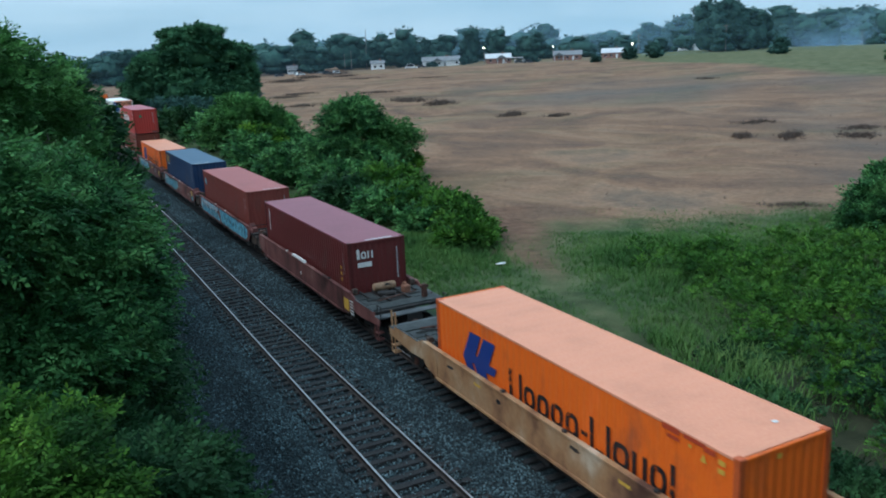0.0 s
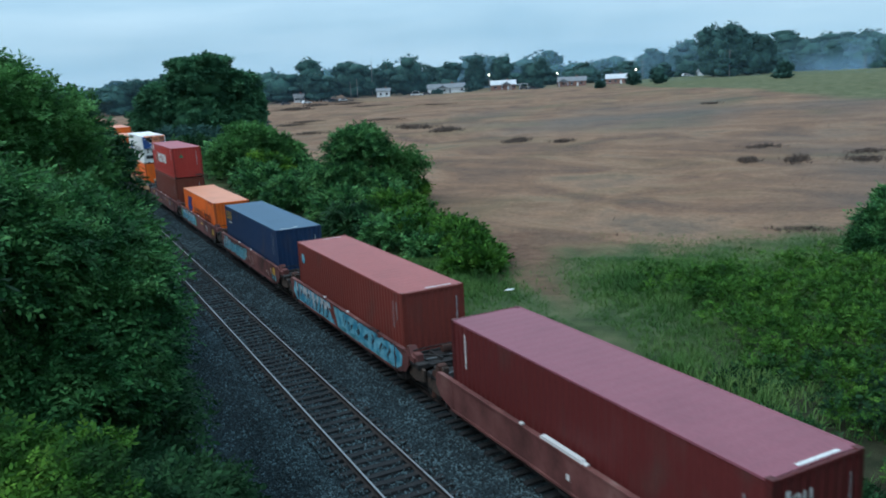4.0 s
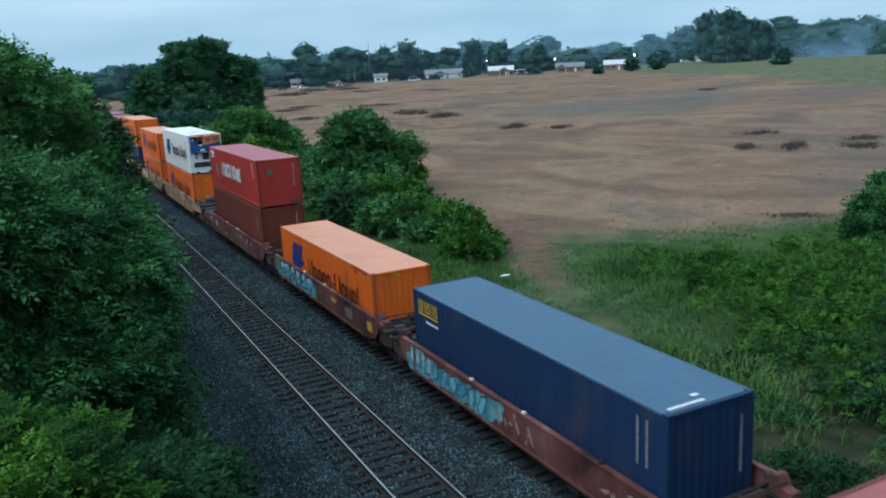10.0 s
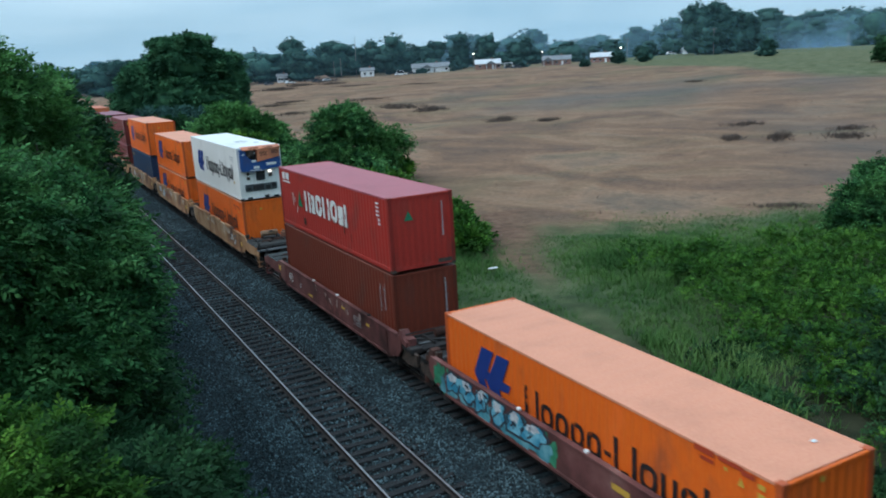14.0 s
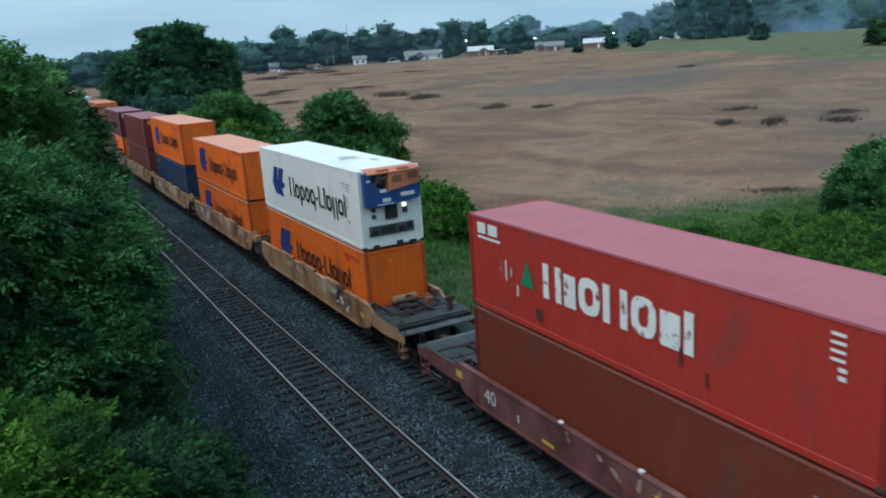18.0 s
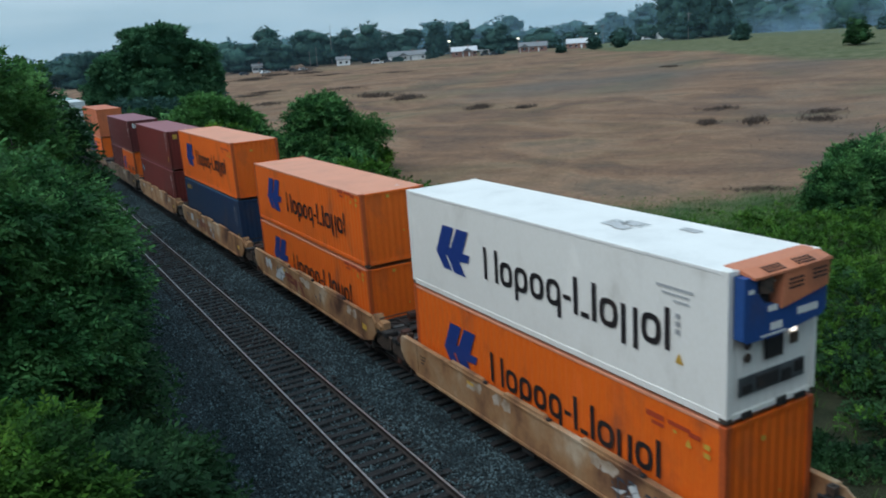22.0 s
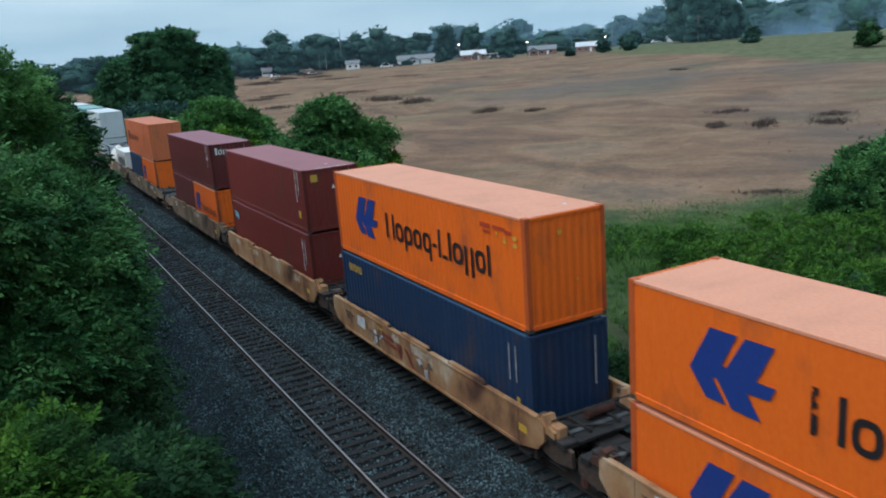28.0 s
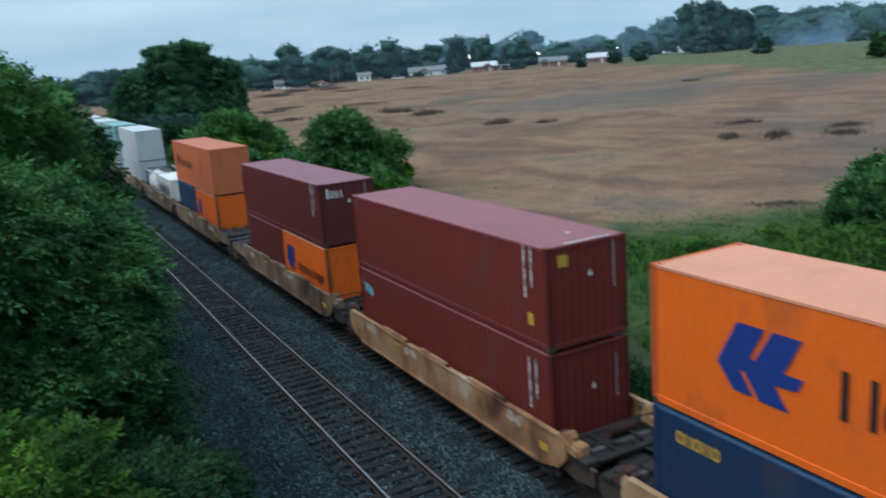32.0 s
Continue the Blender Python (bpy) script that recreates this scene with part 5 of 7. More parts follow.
container(OR, ORANGE, AT[0], ZLOW, high=2.59, marks=HLOW + RUBBED + [TAPE, ENDTAPE, OPATCH, ("end", RUST, [(0.3, 0.5, 0.08, 0.6)])])
container("maroon shipping container with white end lettering shapes", MAROON, AT[1], ZLOW, marks=[("side", LETTERWHITE, code_column(0.84, 2.5, 7, 0.14, 0.1)), ("side", LETTERWHITE, code_column(11.55, 2.3, 8)), ("side", LETTERYELLOW, [(11.2, 1.2 + i * 0.25, 0.12, 0.13) for i in range(3)]), ("endword", 0.34, 2.2, 0.42, THREE, LETTERWHITE), ("end", LETTERWHITE, [(0.36, 1.86, 0.6, 0.2)]), ("end", LETTERWHITE, code_column(2.05, 2.4, 9, 0.13, 0.06)), ("roof", LETTERWHITE, [(-0.4, 11.95, 1.15, 0.1)])])
container("faded rust-red shipping container with a round pale blue emblem", RUSTRED, AT[2], ZLOW, marks=[("disc", 0.8, 2.2, 0.24, SPRAYCYAN), ("side", LETTERWHITE, code_column(11.35, 2.4, 9) + code_column(11.65, 2.4, 6)), ("end", LETTERWHITE, code_column(2.1, 2.4, 9, 0.12, 0.06)), ("roof", LETTERWHITE, [(0.0, 0.3, 0.9, 0.08), (-0.2, 11.9, 1.0, 0.09)])])
container("dark blue shipping container with a small yellow mark", BLUE, AT[3], ZLOW, marks=[("name", 0.4, 2.22, 0.42, SHORTNAME, LETTERYELLOW), ("side", LETTERYELLOW, [(0.4, 2.12, 1.4, 0.06), (0.4, 2.58, 1.4, 0.04)]), ("side", LETTERWHITE, [(0.9, 1.9, 0.9, 0.08)] + code_column(11.25, 2.5, 10) + code_column(11.55, 2.5, 10)), ("end", LETTERWHITE, code_column(2.05, 2.35, 12, 0.1, 0.06)), ("roof", LETTERWHITE, [(-1.0, 11.9, 1.0, 0.09), (-0.1, 11.6, 0.2, 0.12)])])
container(OR, ORANGE, AT[4], ZLOW, high=2.59, marks=HLOW + RUBBED + [TAPE, ENDTAPE, OPATCH])
container("brown-red shipping container at the bottom of a stack", BROWNRED, AT[5], FLOOR + 0.04, marks=[("side", LETTERWHITE, code_column(11.0, 2.3, 9) + code_column(11.35, 2.3, 8)), ("end", LETTERWHITE, code_column(1.95, 2.4, 10, 0.12, 0.06))])
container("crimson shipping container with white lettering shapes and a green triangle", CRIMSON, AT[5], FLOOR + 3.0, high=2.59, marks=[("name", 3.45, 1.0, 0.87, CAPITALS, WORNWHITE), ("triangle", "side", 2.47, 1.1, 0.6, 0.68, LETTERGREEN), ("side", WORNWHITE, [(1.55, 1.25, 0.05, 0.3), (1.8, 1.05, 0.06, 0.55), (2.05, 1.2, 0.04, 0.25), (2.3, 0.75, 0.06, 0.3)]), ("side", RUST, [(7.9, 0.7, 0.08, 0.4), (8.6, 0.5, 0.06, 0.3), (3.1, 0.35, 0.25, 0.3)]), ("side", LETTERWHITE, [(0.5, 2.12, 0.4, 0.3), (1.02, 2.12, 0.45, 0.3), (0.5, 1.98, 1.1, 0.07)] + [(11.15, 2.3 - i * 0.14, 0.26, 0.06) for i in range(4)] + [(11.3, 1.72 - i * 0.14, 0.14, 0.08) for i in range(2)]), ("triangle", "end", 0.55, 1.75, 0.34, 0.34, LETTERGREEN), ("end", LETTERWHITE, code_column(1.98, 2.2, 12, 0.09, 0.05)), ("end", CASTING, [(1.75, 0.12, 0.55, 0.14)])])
container(ORB, ORANGE, AT[6], FLOOR + 0.03, marks=HL + RUBBED + [TAPE, ENDTAPE])


def sill_number(car, text, u, z, h):
    """A number painted on the sill that faces the empty track."""
    cu = bpy.data.curves.new("number", "FONT")
    cu.body, cu.size, cu.extrude = text, h * 1.4, 0.001
    ob = new("number_tmp", cu)
    bpy.context.view_layer.update()
    me = bpy.data.meshes.new_from_object(ob.evaluated_get(bpy.context.evaluated_depsgraph_get()))
    bpy.data.objects.remove(ob)
    me.materials.clear()
    me.materials.append(LETTERWHITE)
    n = new("painted_number", me)
    n.parent = car
    n.matrix_basis = pose(-1.487, -u, z, 90, 0, -90)
    return n


sill_number(MOVERS[5][0], "40", -5.3, 0.9, 0.42)
reefer = container("white refrigerated container with dark lettering shapes and a blue emblem", WHITE, AT[6], FLOOR + 2.99, high=2.9, smooth_side=True, marks=HWHITE + [("side", CODEGREY, [(10.45, 2.3, 0.95, 0.05), (10.6, 2.18, 0.7, 0.04), (10.9, 2.06, 0.4, 0.04)] + [(10.95, 1.75 - i * 0.16, 0.12, 0.1) for i in range(3)]), ("triangle", "side", 10.95, 0.85, 0.2, 0.22, LETTERYELLOW), ("roof", WORNGREY, [(-0.2, 7.6, 0.5, 0.5), (0.1, 7.9, 0.35, 0.7), (-0.3, 8.1, 0.3, 0.4), (0.5, 9.3, 0.25, 0.5)])])


def reefer_end(p):
    """The cooling machinery at the near end of the white container."""
    y = -6.1
    part("machine_recess", boxes((-1.06, y - 0.02, 1.66, 1.06, y + 0.05, 2.8)), GRIME, p, "dark recess of the cooling unit")
    bm = bmesh.new()
    prism(bm, [(-1.1, 1.66), (-1.02, 1.6), (-0.3, 1.58), (0.1, 1.62), (1.02, 1.72), (1.1, 1.8), (1.1, 2.34), (-0.2, 2.16), (-0.55, 2.24), (-0.78, 2.5), (-0.8, 2.8), (-1.1, 2.8)], y - 0.24, y - 0.015, "y")
    part("blue_band", bm, UNITBLUE, p, "blue cowl with white label bars")
    part("label_bars", boxes((0.3, y - 0.247, 1.86, 0.86, y - 0.241, 2.0), (-0.42, y - 0.247, 1.72, -0.1, y - 0.241, 1.86), (-0.66, y - 0.247, 1.63, 0.02, y - 0.241, 1.67), (-0.5, y - 0.247, 2.08, -0.25, y - 0.241, 2.2), (-1.0, y - 0.247, 2.5, -0.86, y - 0.241, 2.58)), LETTERWHITE, p)
    bm = bmesh.new()
    prism(bm, [(-0.2, 2.1), (1.06, 2.3), (1.1, 2.84), (-0.16, 2.72)], y - 0.3, y - 0.02, "y")
    part("fan_cowl", bm, REDFAN, p, "faded orange fan cowl with slots")
    bm = bmesh.new()
    prism(bm, [(y - 0.32, 2.8), (y - 0.02, 2.9), (y + 0.35, 2.915), (y + 0.35, 2.89), (y - 0.32, 2.76)], -0.95, 1.14, "x")
    part("cowl_lid", bm, REDFAN, p, "faded orange lid over the fans")
    part("lid_slots", boxes(*[(x0 + j * 0.1, y - 0.28 + i * 0.07, 2.83 + i * 0.022, x0 + j * 0.1 + 0.055, y - 0.24 + i * 0.07, 2.845 + i * 0.022) for x0 in (-0.55, 0.25) for j in range(5) for i in range(3)]), GRIME, p)
    part("fan_slots", boxes(*[(x0 + j * 0.1, y - 0.306, 2.42 + 0.1 * x0 + i * 0.08, x0 + j * 0.1 + 0.085, y - 0.301, 2.46 + 0.1 * x0 + i * 0.08) for x0 in (-0.02, 0.62) for j in range(4) for i in range(3)]), GRIME, p)
    part("motor", rod(bmesh.new(), (-0.5, y - 0.1, 2.45), (-0.5, y - 0.1, 2.72), 0.2, sides=12), CASTING, p)
    part("cable_loom", rod(bmesh.new(), (-0.75, y - 0.12, 2.35), (-0.2, y - 0.12, 2.6), 0.03, sides=6), LETTERWHITE, p)
    part("lamp", boxes((0.44, y - 0.03, 1.44, 0.58, y - 0.012, 1.54)), WORKLAMP, p, "small lit white work lamp")
    part("control_box", boxes((-0.28, y - 0.05, 1.05, 0.22, y - 0.012, 1.55), bevel=0.02), GRIME, p, "black control panel")
    part("display", boxes((0.42, y - 0.05, 1.2, 0.62, y - 0.012, 1.42), bevel=0.01), CASTING, p)
    bm = bmesh.new()
    for zz in (1.2, 1.45):
        rod(bm, (-0.72, y - 0.03, zz), (-0.72, y - 0.012, zz), 0.09, sides=14)
    part("port_cover", bm, CASTING, p)
    part("lower_grille", boxes((-0.95, y - 0.03, 0.48, 0.85, y - 0.012, 0.86), bevel=0.01), DECKGREY, p)
    part("compressor", boxes((-0.5, y - 0.06, 0.55, 0.1, y - 0.03, 0.8), (0.2, y - 0.05, 0.5, 0.45, y - 0.03, 0.74), (0.55, y - 0.06, 0.6, 0.78, y - 0.03, 0.84), (-0.85, y - 0.05, 0.52, -0.62, y - 0.03, 0.7), bevel=0.02), GRIME, p)
    part("skid_brackets", boxes((-0.85, y - 0.05, 0.02, -0.6, y - 0.01, 0.16), (0.1, y - 0.05, 0.02, 0.35, y - 0.01, 0.2), (0.6, y - 0.05, 0.02, 0.9, y - 0.01, 0.14), bevel=0.01), GRIME, p)


reefer_end(reefer)
container(ORB, ORANGE, AT[7], FLOOR + 0.03, high=2.59, marks=HLOW + RUBBED + [TAPE, ENDTAPE])
container(ORT, ORANGE, AT[7], FLOOR + 2.7, high=2.59, marks=HLOW + RUBBED + [TAPE, ENDTAPE, OPATCH])
container("dark blue shipping container under an orange one", NAVY, AT[8], FLOOR + 0.09, marks=[("name", 0.68, 2.3, 0.34, SHORTNAME, LETTERYELLOW), ("side", LETTERWHITE, code_column(11.2, 2.4, 9) + code_column(11.5, 2.4, 9)), ("side", LETTERYELLOW, [(11.5, 0.9, 0.14, 0.2)]), ("end", LETTERWHITE, code_column(2.0, 2.4, 12, 0.1, 0.06))])
container(ORT, ORANGE, AT[8], FLOOR + 3.06, marks=HL + RUBBED + [TAPE, ENDTAPE, OPATCH])
MCODE = [("side", LETTERWHITE, code_column(11.2, 2.5, 9, 0.14, 0.08) + code_column(11.5, 2.5, 7, 0.14, 0.08) + code_column(0.35, 2.5, 3)), ("end", LETTERWHITE, code_column(2.0, 2.45, 12, 0.09, 0.05)), ("triangle", "end", 1.2, 1.75, 0.16, 0.18, LETTERWHITE)]
container("maroon shipping container with a small blue label", OXBLOOD, AT[9], PACKED, marks=MCODE + [("side", SPRAYCYAN, [(0.55, 2.05, 0.18, 0.34), (0.8, 2.0, 0.2, 0.36), (1.05, 1.95, 0.16, 0.34)])])
container("maroon shipping container with yellow placards", OXBLOOD, AT[9], PACKED + 2.96, high=2.62, marks=MCODE + [("end", LETTERYELLOW, [(0.32, 2.1, 0.3, 0.3)]), ("side", LETTERYELLOW, [(11.3, 0.55, 0.24, 0.32)]), ("roof", LETTERWHITE, [(-0.6, 12.02, 1.4, 0.06), (0.2, 11.0, 0.12, 0.12)])])
container("short maroon container under a long one", MAROON, AT[10] + 3.08, PACKED, length=6.06, marks=[("side", LETTERWHITE, code_column(0.35, 2.2, 5))])
container("short orange container under a maroon one", ORANGE, AT[10] - 3.08, PACKED, length=6.06, marks=[("emblem", 0.5, 1.2, 1.1, 1.3, LOGOBLUE), ("name", 2.1, 1.3, 0.45, LONGNAME, LETTERBLACK)])
container("maroon shipping container with white end lettering shapes, top of a stack", MAROON, AT[10], PACKED + 2.96, high=2.62, marks=MCODE + [("endword", 0.3, 2.0, 0.42, THREE, LETTERWHITE)])
container("short navy container under an orange one", NAVY, AT[11] + 3.08, PACKED, length=6.06)
container("short orange container at the bottom of a stack", ORANGE, AT[11] - 3.08, PACKED, length=6.06, marks=[("emblem", 0.5, 1.2, 1.1, 1.3, LOGOBLUE)])
container("faded orange shipping container, top of a stack", paint("faded_orange_paint", (0.58, 0.15, 0.06)), AT[11], PACKED + 2.96, marks=[("emblem", 1.2, 1.2, 0.8, 0.9, LETTERBLACK), ("name", 2.4, 1.3, 0.5, LONGNAME, LETTERBLACK)])


def tank_container(s, z):
    """A white tank in a twenty-foot frame with a walkway on top."""
    t = tagged(new("tank_container"), "white tank container in a steel frame with a roof walkway", "container", "containers on the train")
    L, W, H = 3.03, 1.22, 2.59
    bm = bmesh.new()
    rod(bm, (0, -2.75, 1.35), (0, 2.75, 1.35), 1.1, sides=32)
    part("tank", bm, WHITE, t, smooth=False)
    for y in (-1, 1):
        bm = bmesh.new()
        bmesh.ops.create_uvsphere(bm, u_segments=24, v_segments=10, radius=1.0, matrix=Matrix.Translation((0, y * 2.7, 1.35)) @ Matrix.Diagonal((1.08, 0.28, 1.08, 1)))
        part("tank_head", bm, WHITE, t, smooth=True)
    for y in (-1, 1):
        part("end_frame", boxes((-W, y * L, 0, -W + 0.12, y * (L - 0.12), H), (W, y * L, 0, W - 0.12, y * (L - 0.12), H), (-W, y * L, H - 0.12, W, y * (L - 0.12), H), (-W, y * L, 0, W, y * (L - 0.12), 0.14)), NAVY, t)
    for x in (-1, 1):
        part("frame_rail", boxes((x * W, -L, 0.02, x * (W - 0.1), L, 0.14), (x * W, -L, H - 0.1, x * (W - 0.08), L, H)), GREYWHITE, t)
    part("walkway", boxes((-0.3, -2.7, H - 0.06, 0.3, 2.7, H - 0.02)), DECKGREY, t)
    bm = bmesh.new()
    rod(bm, (0, 0.4, 2.4), (0, 0.4, 2.64), 0.3, sides=16)
    part("hatch", bm, CASTING, t)
    MOVERS.append((t, s, z))
    return t


container("short white container with grey patches beside a tank", WHITE, AT[12] - 3.08, ZLOW, length=6.06, high=2.59, marks=[("side", DECKGREY, [(0.6 + i * 0.6, 0.9 + 0.3 * (i % 2), 0.35, 0.9) for i in range(8)])])
tank_container(AT[12] + 3.08, ZLOW)
for i, (lo, hi) in {13: (GREYWHITE, GREYWHITE), 14: (GREYWHITE, TEAL), 15: (TEAL, GREYWHITE), 16: (MAROON, GREYWHITE), 17: (NAVY, ORANGE)}.items():
    container("pale shipping container in the far part of the train", lo, AT[i], ZLOW)
    container("pale shipping container, top of a far stack", hi, AT[i], ZLOW + 2.93)

# ---- trees and undergrowth ----
def limbs(rng, base, top, r, spread, n, lean=(0, 0)):
    """A tapered trunk that forks into limbs."""
    bm = bmesh.new()
    base, top = Vector(base), Vector(top)
    mid = base.lerp(top, 0.45) + Vector((rng.normal(0, 0.04), rng.normal(0, 0.04), 0)) * (top - base).length * 0.5
    rod(bm, base - Vector((0, 0, 0.3)), mid, r, r * 0.72, 9)
    rod(bm, mid, top, r * 0.72, r * 0.25, 8)
    for k in range(n):
        t = 0.25 + 0.65 * (k + rng.random()) / n
        a = base.lerp(mid, t / 0.45) if t < 0.45 else mid.lerp(top, (t - 0.45) / 0.55)
        ang = rng.uniform(0, 6.28)
        reach = spread * rng.uniform(0.55, 0.95) * (1.1 - 0.4 * t)
        b = a + Vector((math.cos(ang) * reach, math.sin(ang) * reach, reach * rng.uniform(0.25, 0.75)))
        c = a.lerp(b, 0.55) + Vector((0, 0, 0.06 * reach))
        rod(bm, a, c, r * 0.38 * (1.1 - t), r * 0.22 * (1.1 - t), 6)
        rod(bm, c, b, r * 0.22 * (1.1 - t), 0.012, 5)
        for _ in range(2):
            e = c.lerp(b, rng.uniform(0.2, 0.9))
            rod(bm, e, e + Vector((rng.normal(0, 0.3), rng.normal(0, 0.3), rng.uniform(0.0, 0.4))) * reach, r * 0.1, 0.008, 4)
    return bm


def crown_points(rng, blobs, n, shell=0.55, clump=0.5, per=14):
    """Twig places gathered in tufts on the outside of overlapping lobes."""
    pos, out = [], []
    vol = np.array([b[3] * b[4] * b[5] for b in blobs]) ** 0.67
    for b, k in zip(blobs, rng.multinomial(n // per, vol / vol.sum())):
        d = rng.normal(size=(k, 3))
        d[:, 2] = np.where(d[:, 2] < -0.35, -d[:, 2] * 0.6, d[:, 2])
        d /= np.linalg.norm(d, axis=1, keepdims=True)
        rad = shell + (1 - shell) * rng.random((k, 1)) ** 0.45
        rad *= 1 + 0.16 * np.sin(5 * d[:, :1] + 3 * b[0]) * np.cos(4 * d[:, 1:2] + b[1])
        c = np.array(b[:3]) + d * rad * np.array(b[3:6])
        p = np.repeat(c, per, 0) + rng.normal(size=(k * per, 3)) * clump * (0.6, 0.6, 0.26)
        pos.append(p)
        out.append(np.repeat(d, per, 0) * (1, 1, 0.5) + rng.normal(size=(k * per, 3)) * (0.55, 0.55, 0.35) + (0, 0, 0.1))
    return np.concatenate(pos), np.concatenate(out)


def inner_crown(blobs, r, mat):
    """The shaded mass of twigs and leaves deep inside a crown seen from afar: lumpy and hidden under the outer leaves."""
    v, f = [], []
    for x, y, z, a, b, c in blobs:
        bm = bmesh.new()
        bmesh.ops.create_icosphere(bm, subdivisions=2, radius=1.0)
        ph = Vector(r.uniform(0, 50, 3))
        k = len(v)
        for q in bm.verts:
            s = 0.84 + 0.34 * noise.noise(q.co * 2.2 + ph) + 0.3 * noise.noise(q.co * 5.5 + ph)
            v.append((x + q.co.x * a * s, y + q.co.y * b * s, max(-0.2, z + q.co.z * c * s)))
        f += [[k + q.index for q in p.verts] for p in bm.faces]
        bm.free()
    return raw_mesh("inner_crown", np.array(v), np.array(f), mat)


def tree(name, label, category, blobs, n, spray, size, mat, seed, trunk=None, clump=0.5, group="", shell=0.55, per=14, core=False):
    """A tree or bush: trunk and limbs, and a crown of leafy twigs in lobes (x, y, z, rx, ry, rz)."""
    r = np.random.default_rng(seed)
    cx, cy = float(np.mean([b[0] for b in blobs])), float(np.mean([b[1] for b in blobs]))
    zg = gz(cx, cy)
    ob = tagged(new(name), label, category, group)
    ob.location = (cx, cy, zg)
    local = [(b[0] - cx, b[1] - cy, b[2] - zg, *b[3:]) for b in blobs]
    p, up = crown_points(r, local, n, shell, clump, per)
    keep = p[:, 2] > 0.05
    p, up = p[keep], up[keep]
    me = scatter(spray[0], spray[1], p, up, size * r.uniform(0.7, 1.25, len(p)), r, "crown", mat, level=0.5)
    crown = new("crown", me)
    crown.parent = ob
    top = max(b[2] + b[5] * 0.5 for b in local)
    if core:
        new("inner_crown", inner_crown(local, r, mat)).parent = ob
    if trunk:
        part("trunk", limbs(r, (0, 0, 0), (r.normal(0, 0.2), r.normal(0, 0.2), top), trunk, max(b[3] for b in local) * 0.95, 9), BARK, ob)
    else:
        bm = bmesh.new()
        for _ in range(7):
            a = r.uniform(0, 6.28)
            rod(bm, (0.15 * math.cos(a), 0.15 * math.sin(a), -0.15), (math.cos(a) * max(b[3] for b in local) * 0.5, math.sin(a) * max(b[4] for b in local) * 0.5, top), 0.04, 0.01, 5)
        part("stem", bm, BARK, ob)
    return ob


LEFT = "trees on the wooded bank"
tree("shrub_tree", "bright green leafy tree close beside the bridge", "tree", [(-0.7, 11.4, 4.3, 1.5, 1.6, 1.6), (0.1, 12.0, 3.7, 0.7, 0.9, 0.8), (-1.5, 10.8, 4.8, 1.2, 1.1, 1.1), (-0.35, 12.6, 4.9, 0.9, 0.9, 0.8), (-1.4, 12.4, 5.3, 1.0, 0.9, 0.8)], 8200, SPRAY, 0.6, LEAFBRIGHT, 11, 0.13, 0.3, LEFT, 0.5, 34)
tree("ash_tree", "dense green tree leaning over the ballast", "tree", [(0.0, 21.5, 6.3, 2.5, 2.9, 2.3), (-1.6, 19.5, 7.0, 2.4, 2.4, 2.2), (0.9, 20.4, 4.9, 1.4, 1.8, 1.9), (-0.4, 18.4, 4.4, 1.9, 1.9, 2.0), (0.6, 24.0, 6.3, 2.0, 2.4, 1.9), (0.0, 21.5, 3.0, 2.1, 2.4, 1.8), (-2.5, 22, 7.5, 2.6, 2.6, 2.2)], 26000, SPRAY, 0.85, LEAF, 12, 0.22, 0.5, LEFT, 0.5, 46)
tree("tall_tree", "tall dark green tree on the bank", "tree", [(-2.3, 33, 9.6, 3.4, 3.6, 3.2), (-0.6, 36, 8.5, 2.9, 3.2, 2.8), (0.6, 38, 6.5, 2.6, 3.0, 2.6), (-3.5, 30, 10.2, 2.8, 2.8, 2.6), (0.5, 33, 5.0, 2.6, 3.0, 2.4), (-1.2, 30, 6.0, 2.4, 2.4, 2.4)], 14000, SPRAYBROAD, 0.95, LEAFFRESH, 13, 0.28, 0.7, LEFT, 0.55, 36)
tree("bank_tree", "dark green tree farther along the bank", "tree", [(2.2, 52, 6.6, 2.6, 3.4, 2.6), (1.0, 49, 8.0, 2.6, 3.0, 2.5), (3.2, 57, 5.6, 2.4, 3.2, 2.4), (2.6, 50, 3.6, 2.4, 3.2, 2.2)], 5200, SPRAYBROAD, 1.6, LEAFDARKSHADE, 14, 0.25, 0.6, LEFT)
tree("bank_tree", "dark green tree at the far end of the bank", "tree", [(3.2, 74, 5.0, 2.6, 4, 3.0), (2.0, 68, 6.6, 3.0, 4, 3.0), (3.0, 84, 4.6, 2.8, 4.6, 3.4)], 4200, SPRAYBROAD, 1.9, LEAFDARKSHADE, 15, 0.25, 0.7, LEFT)
tree("undergrowth_bush", "dark green undergrowth at the edge of the ballast", "bush", [(1.5, 16.2, 1.4, 1.5, 1.6, 1.7), (0.6, 14.2, 2.4, 1.5, 1.6, 1.6), (1.7, 13.0, 0.9, 1.1, 1.5, 1.5), (0.5, 18.0, 1.6, 1.5, 1.6, 1.6)], 7000, SPRAY, 0.9, LEAFDARKSHADE, 16, None, 0.35, LEFT)
tree("undergrowth_bush", "dark green undergrowth along the bank", "bush", [(1.6, 24, 1.2, 1.5, 2.4, 2.0), (1.9, 28.5, 1.2, 1.5, 2.4, 2.2), (2.1, 33, 1.4, 1.6, 2.6, 2.4), (2.4, 38, 1.5, 1.8, 3, 2.6), (2.8, 44, 1.8, 2, 3.4, 2.8)], 7000, SPRAY, 1.15, LEAFDARKSHADE, 17, None, 0.5, LEFT)
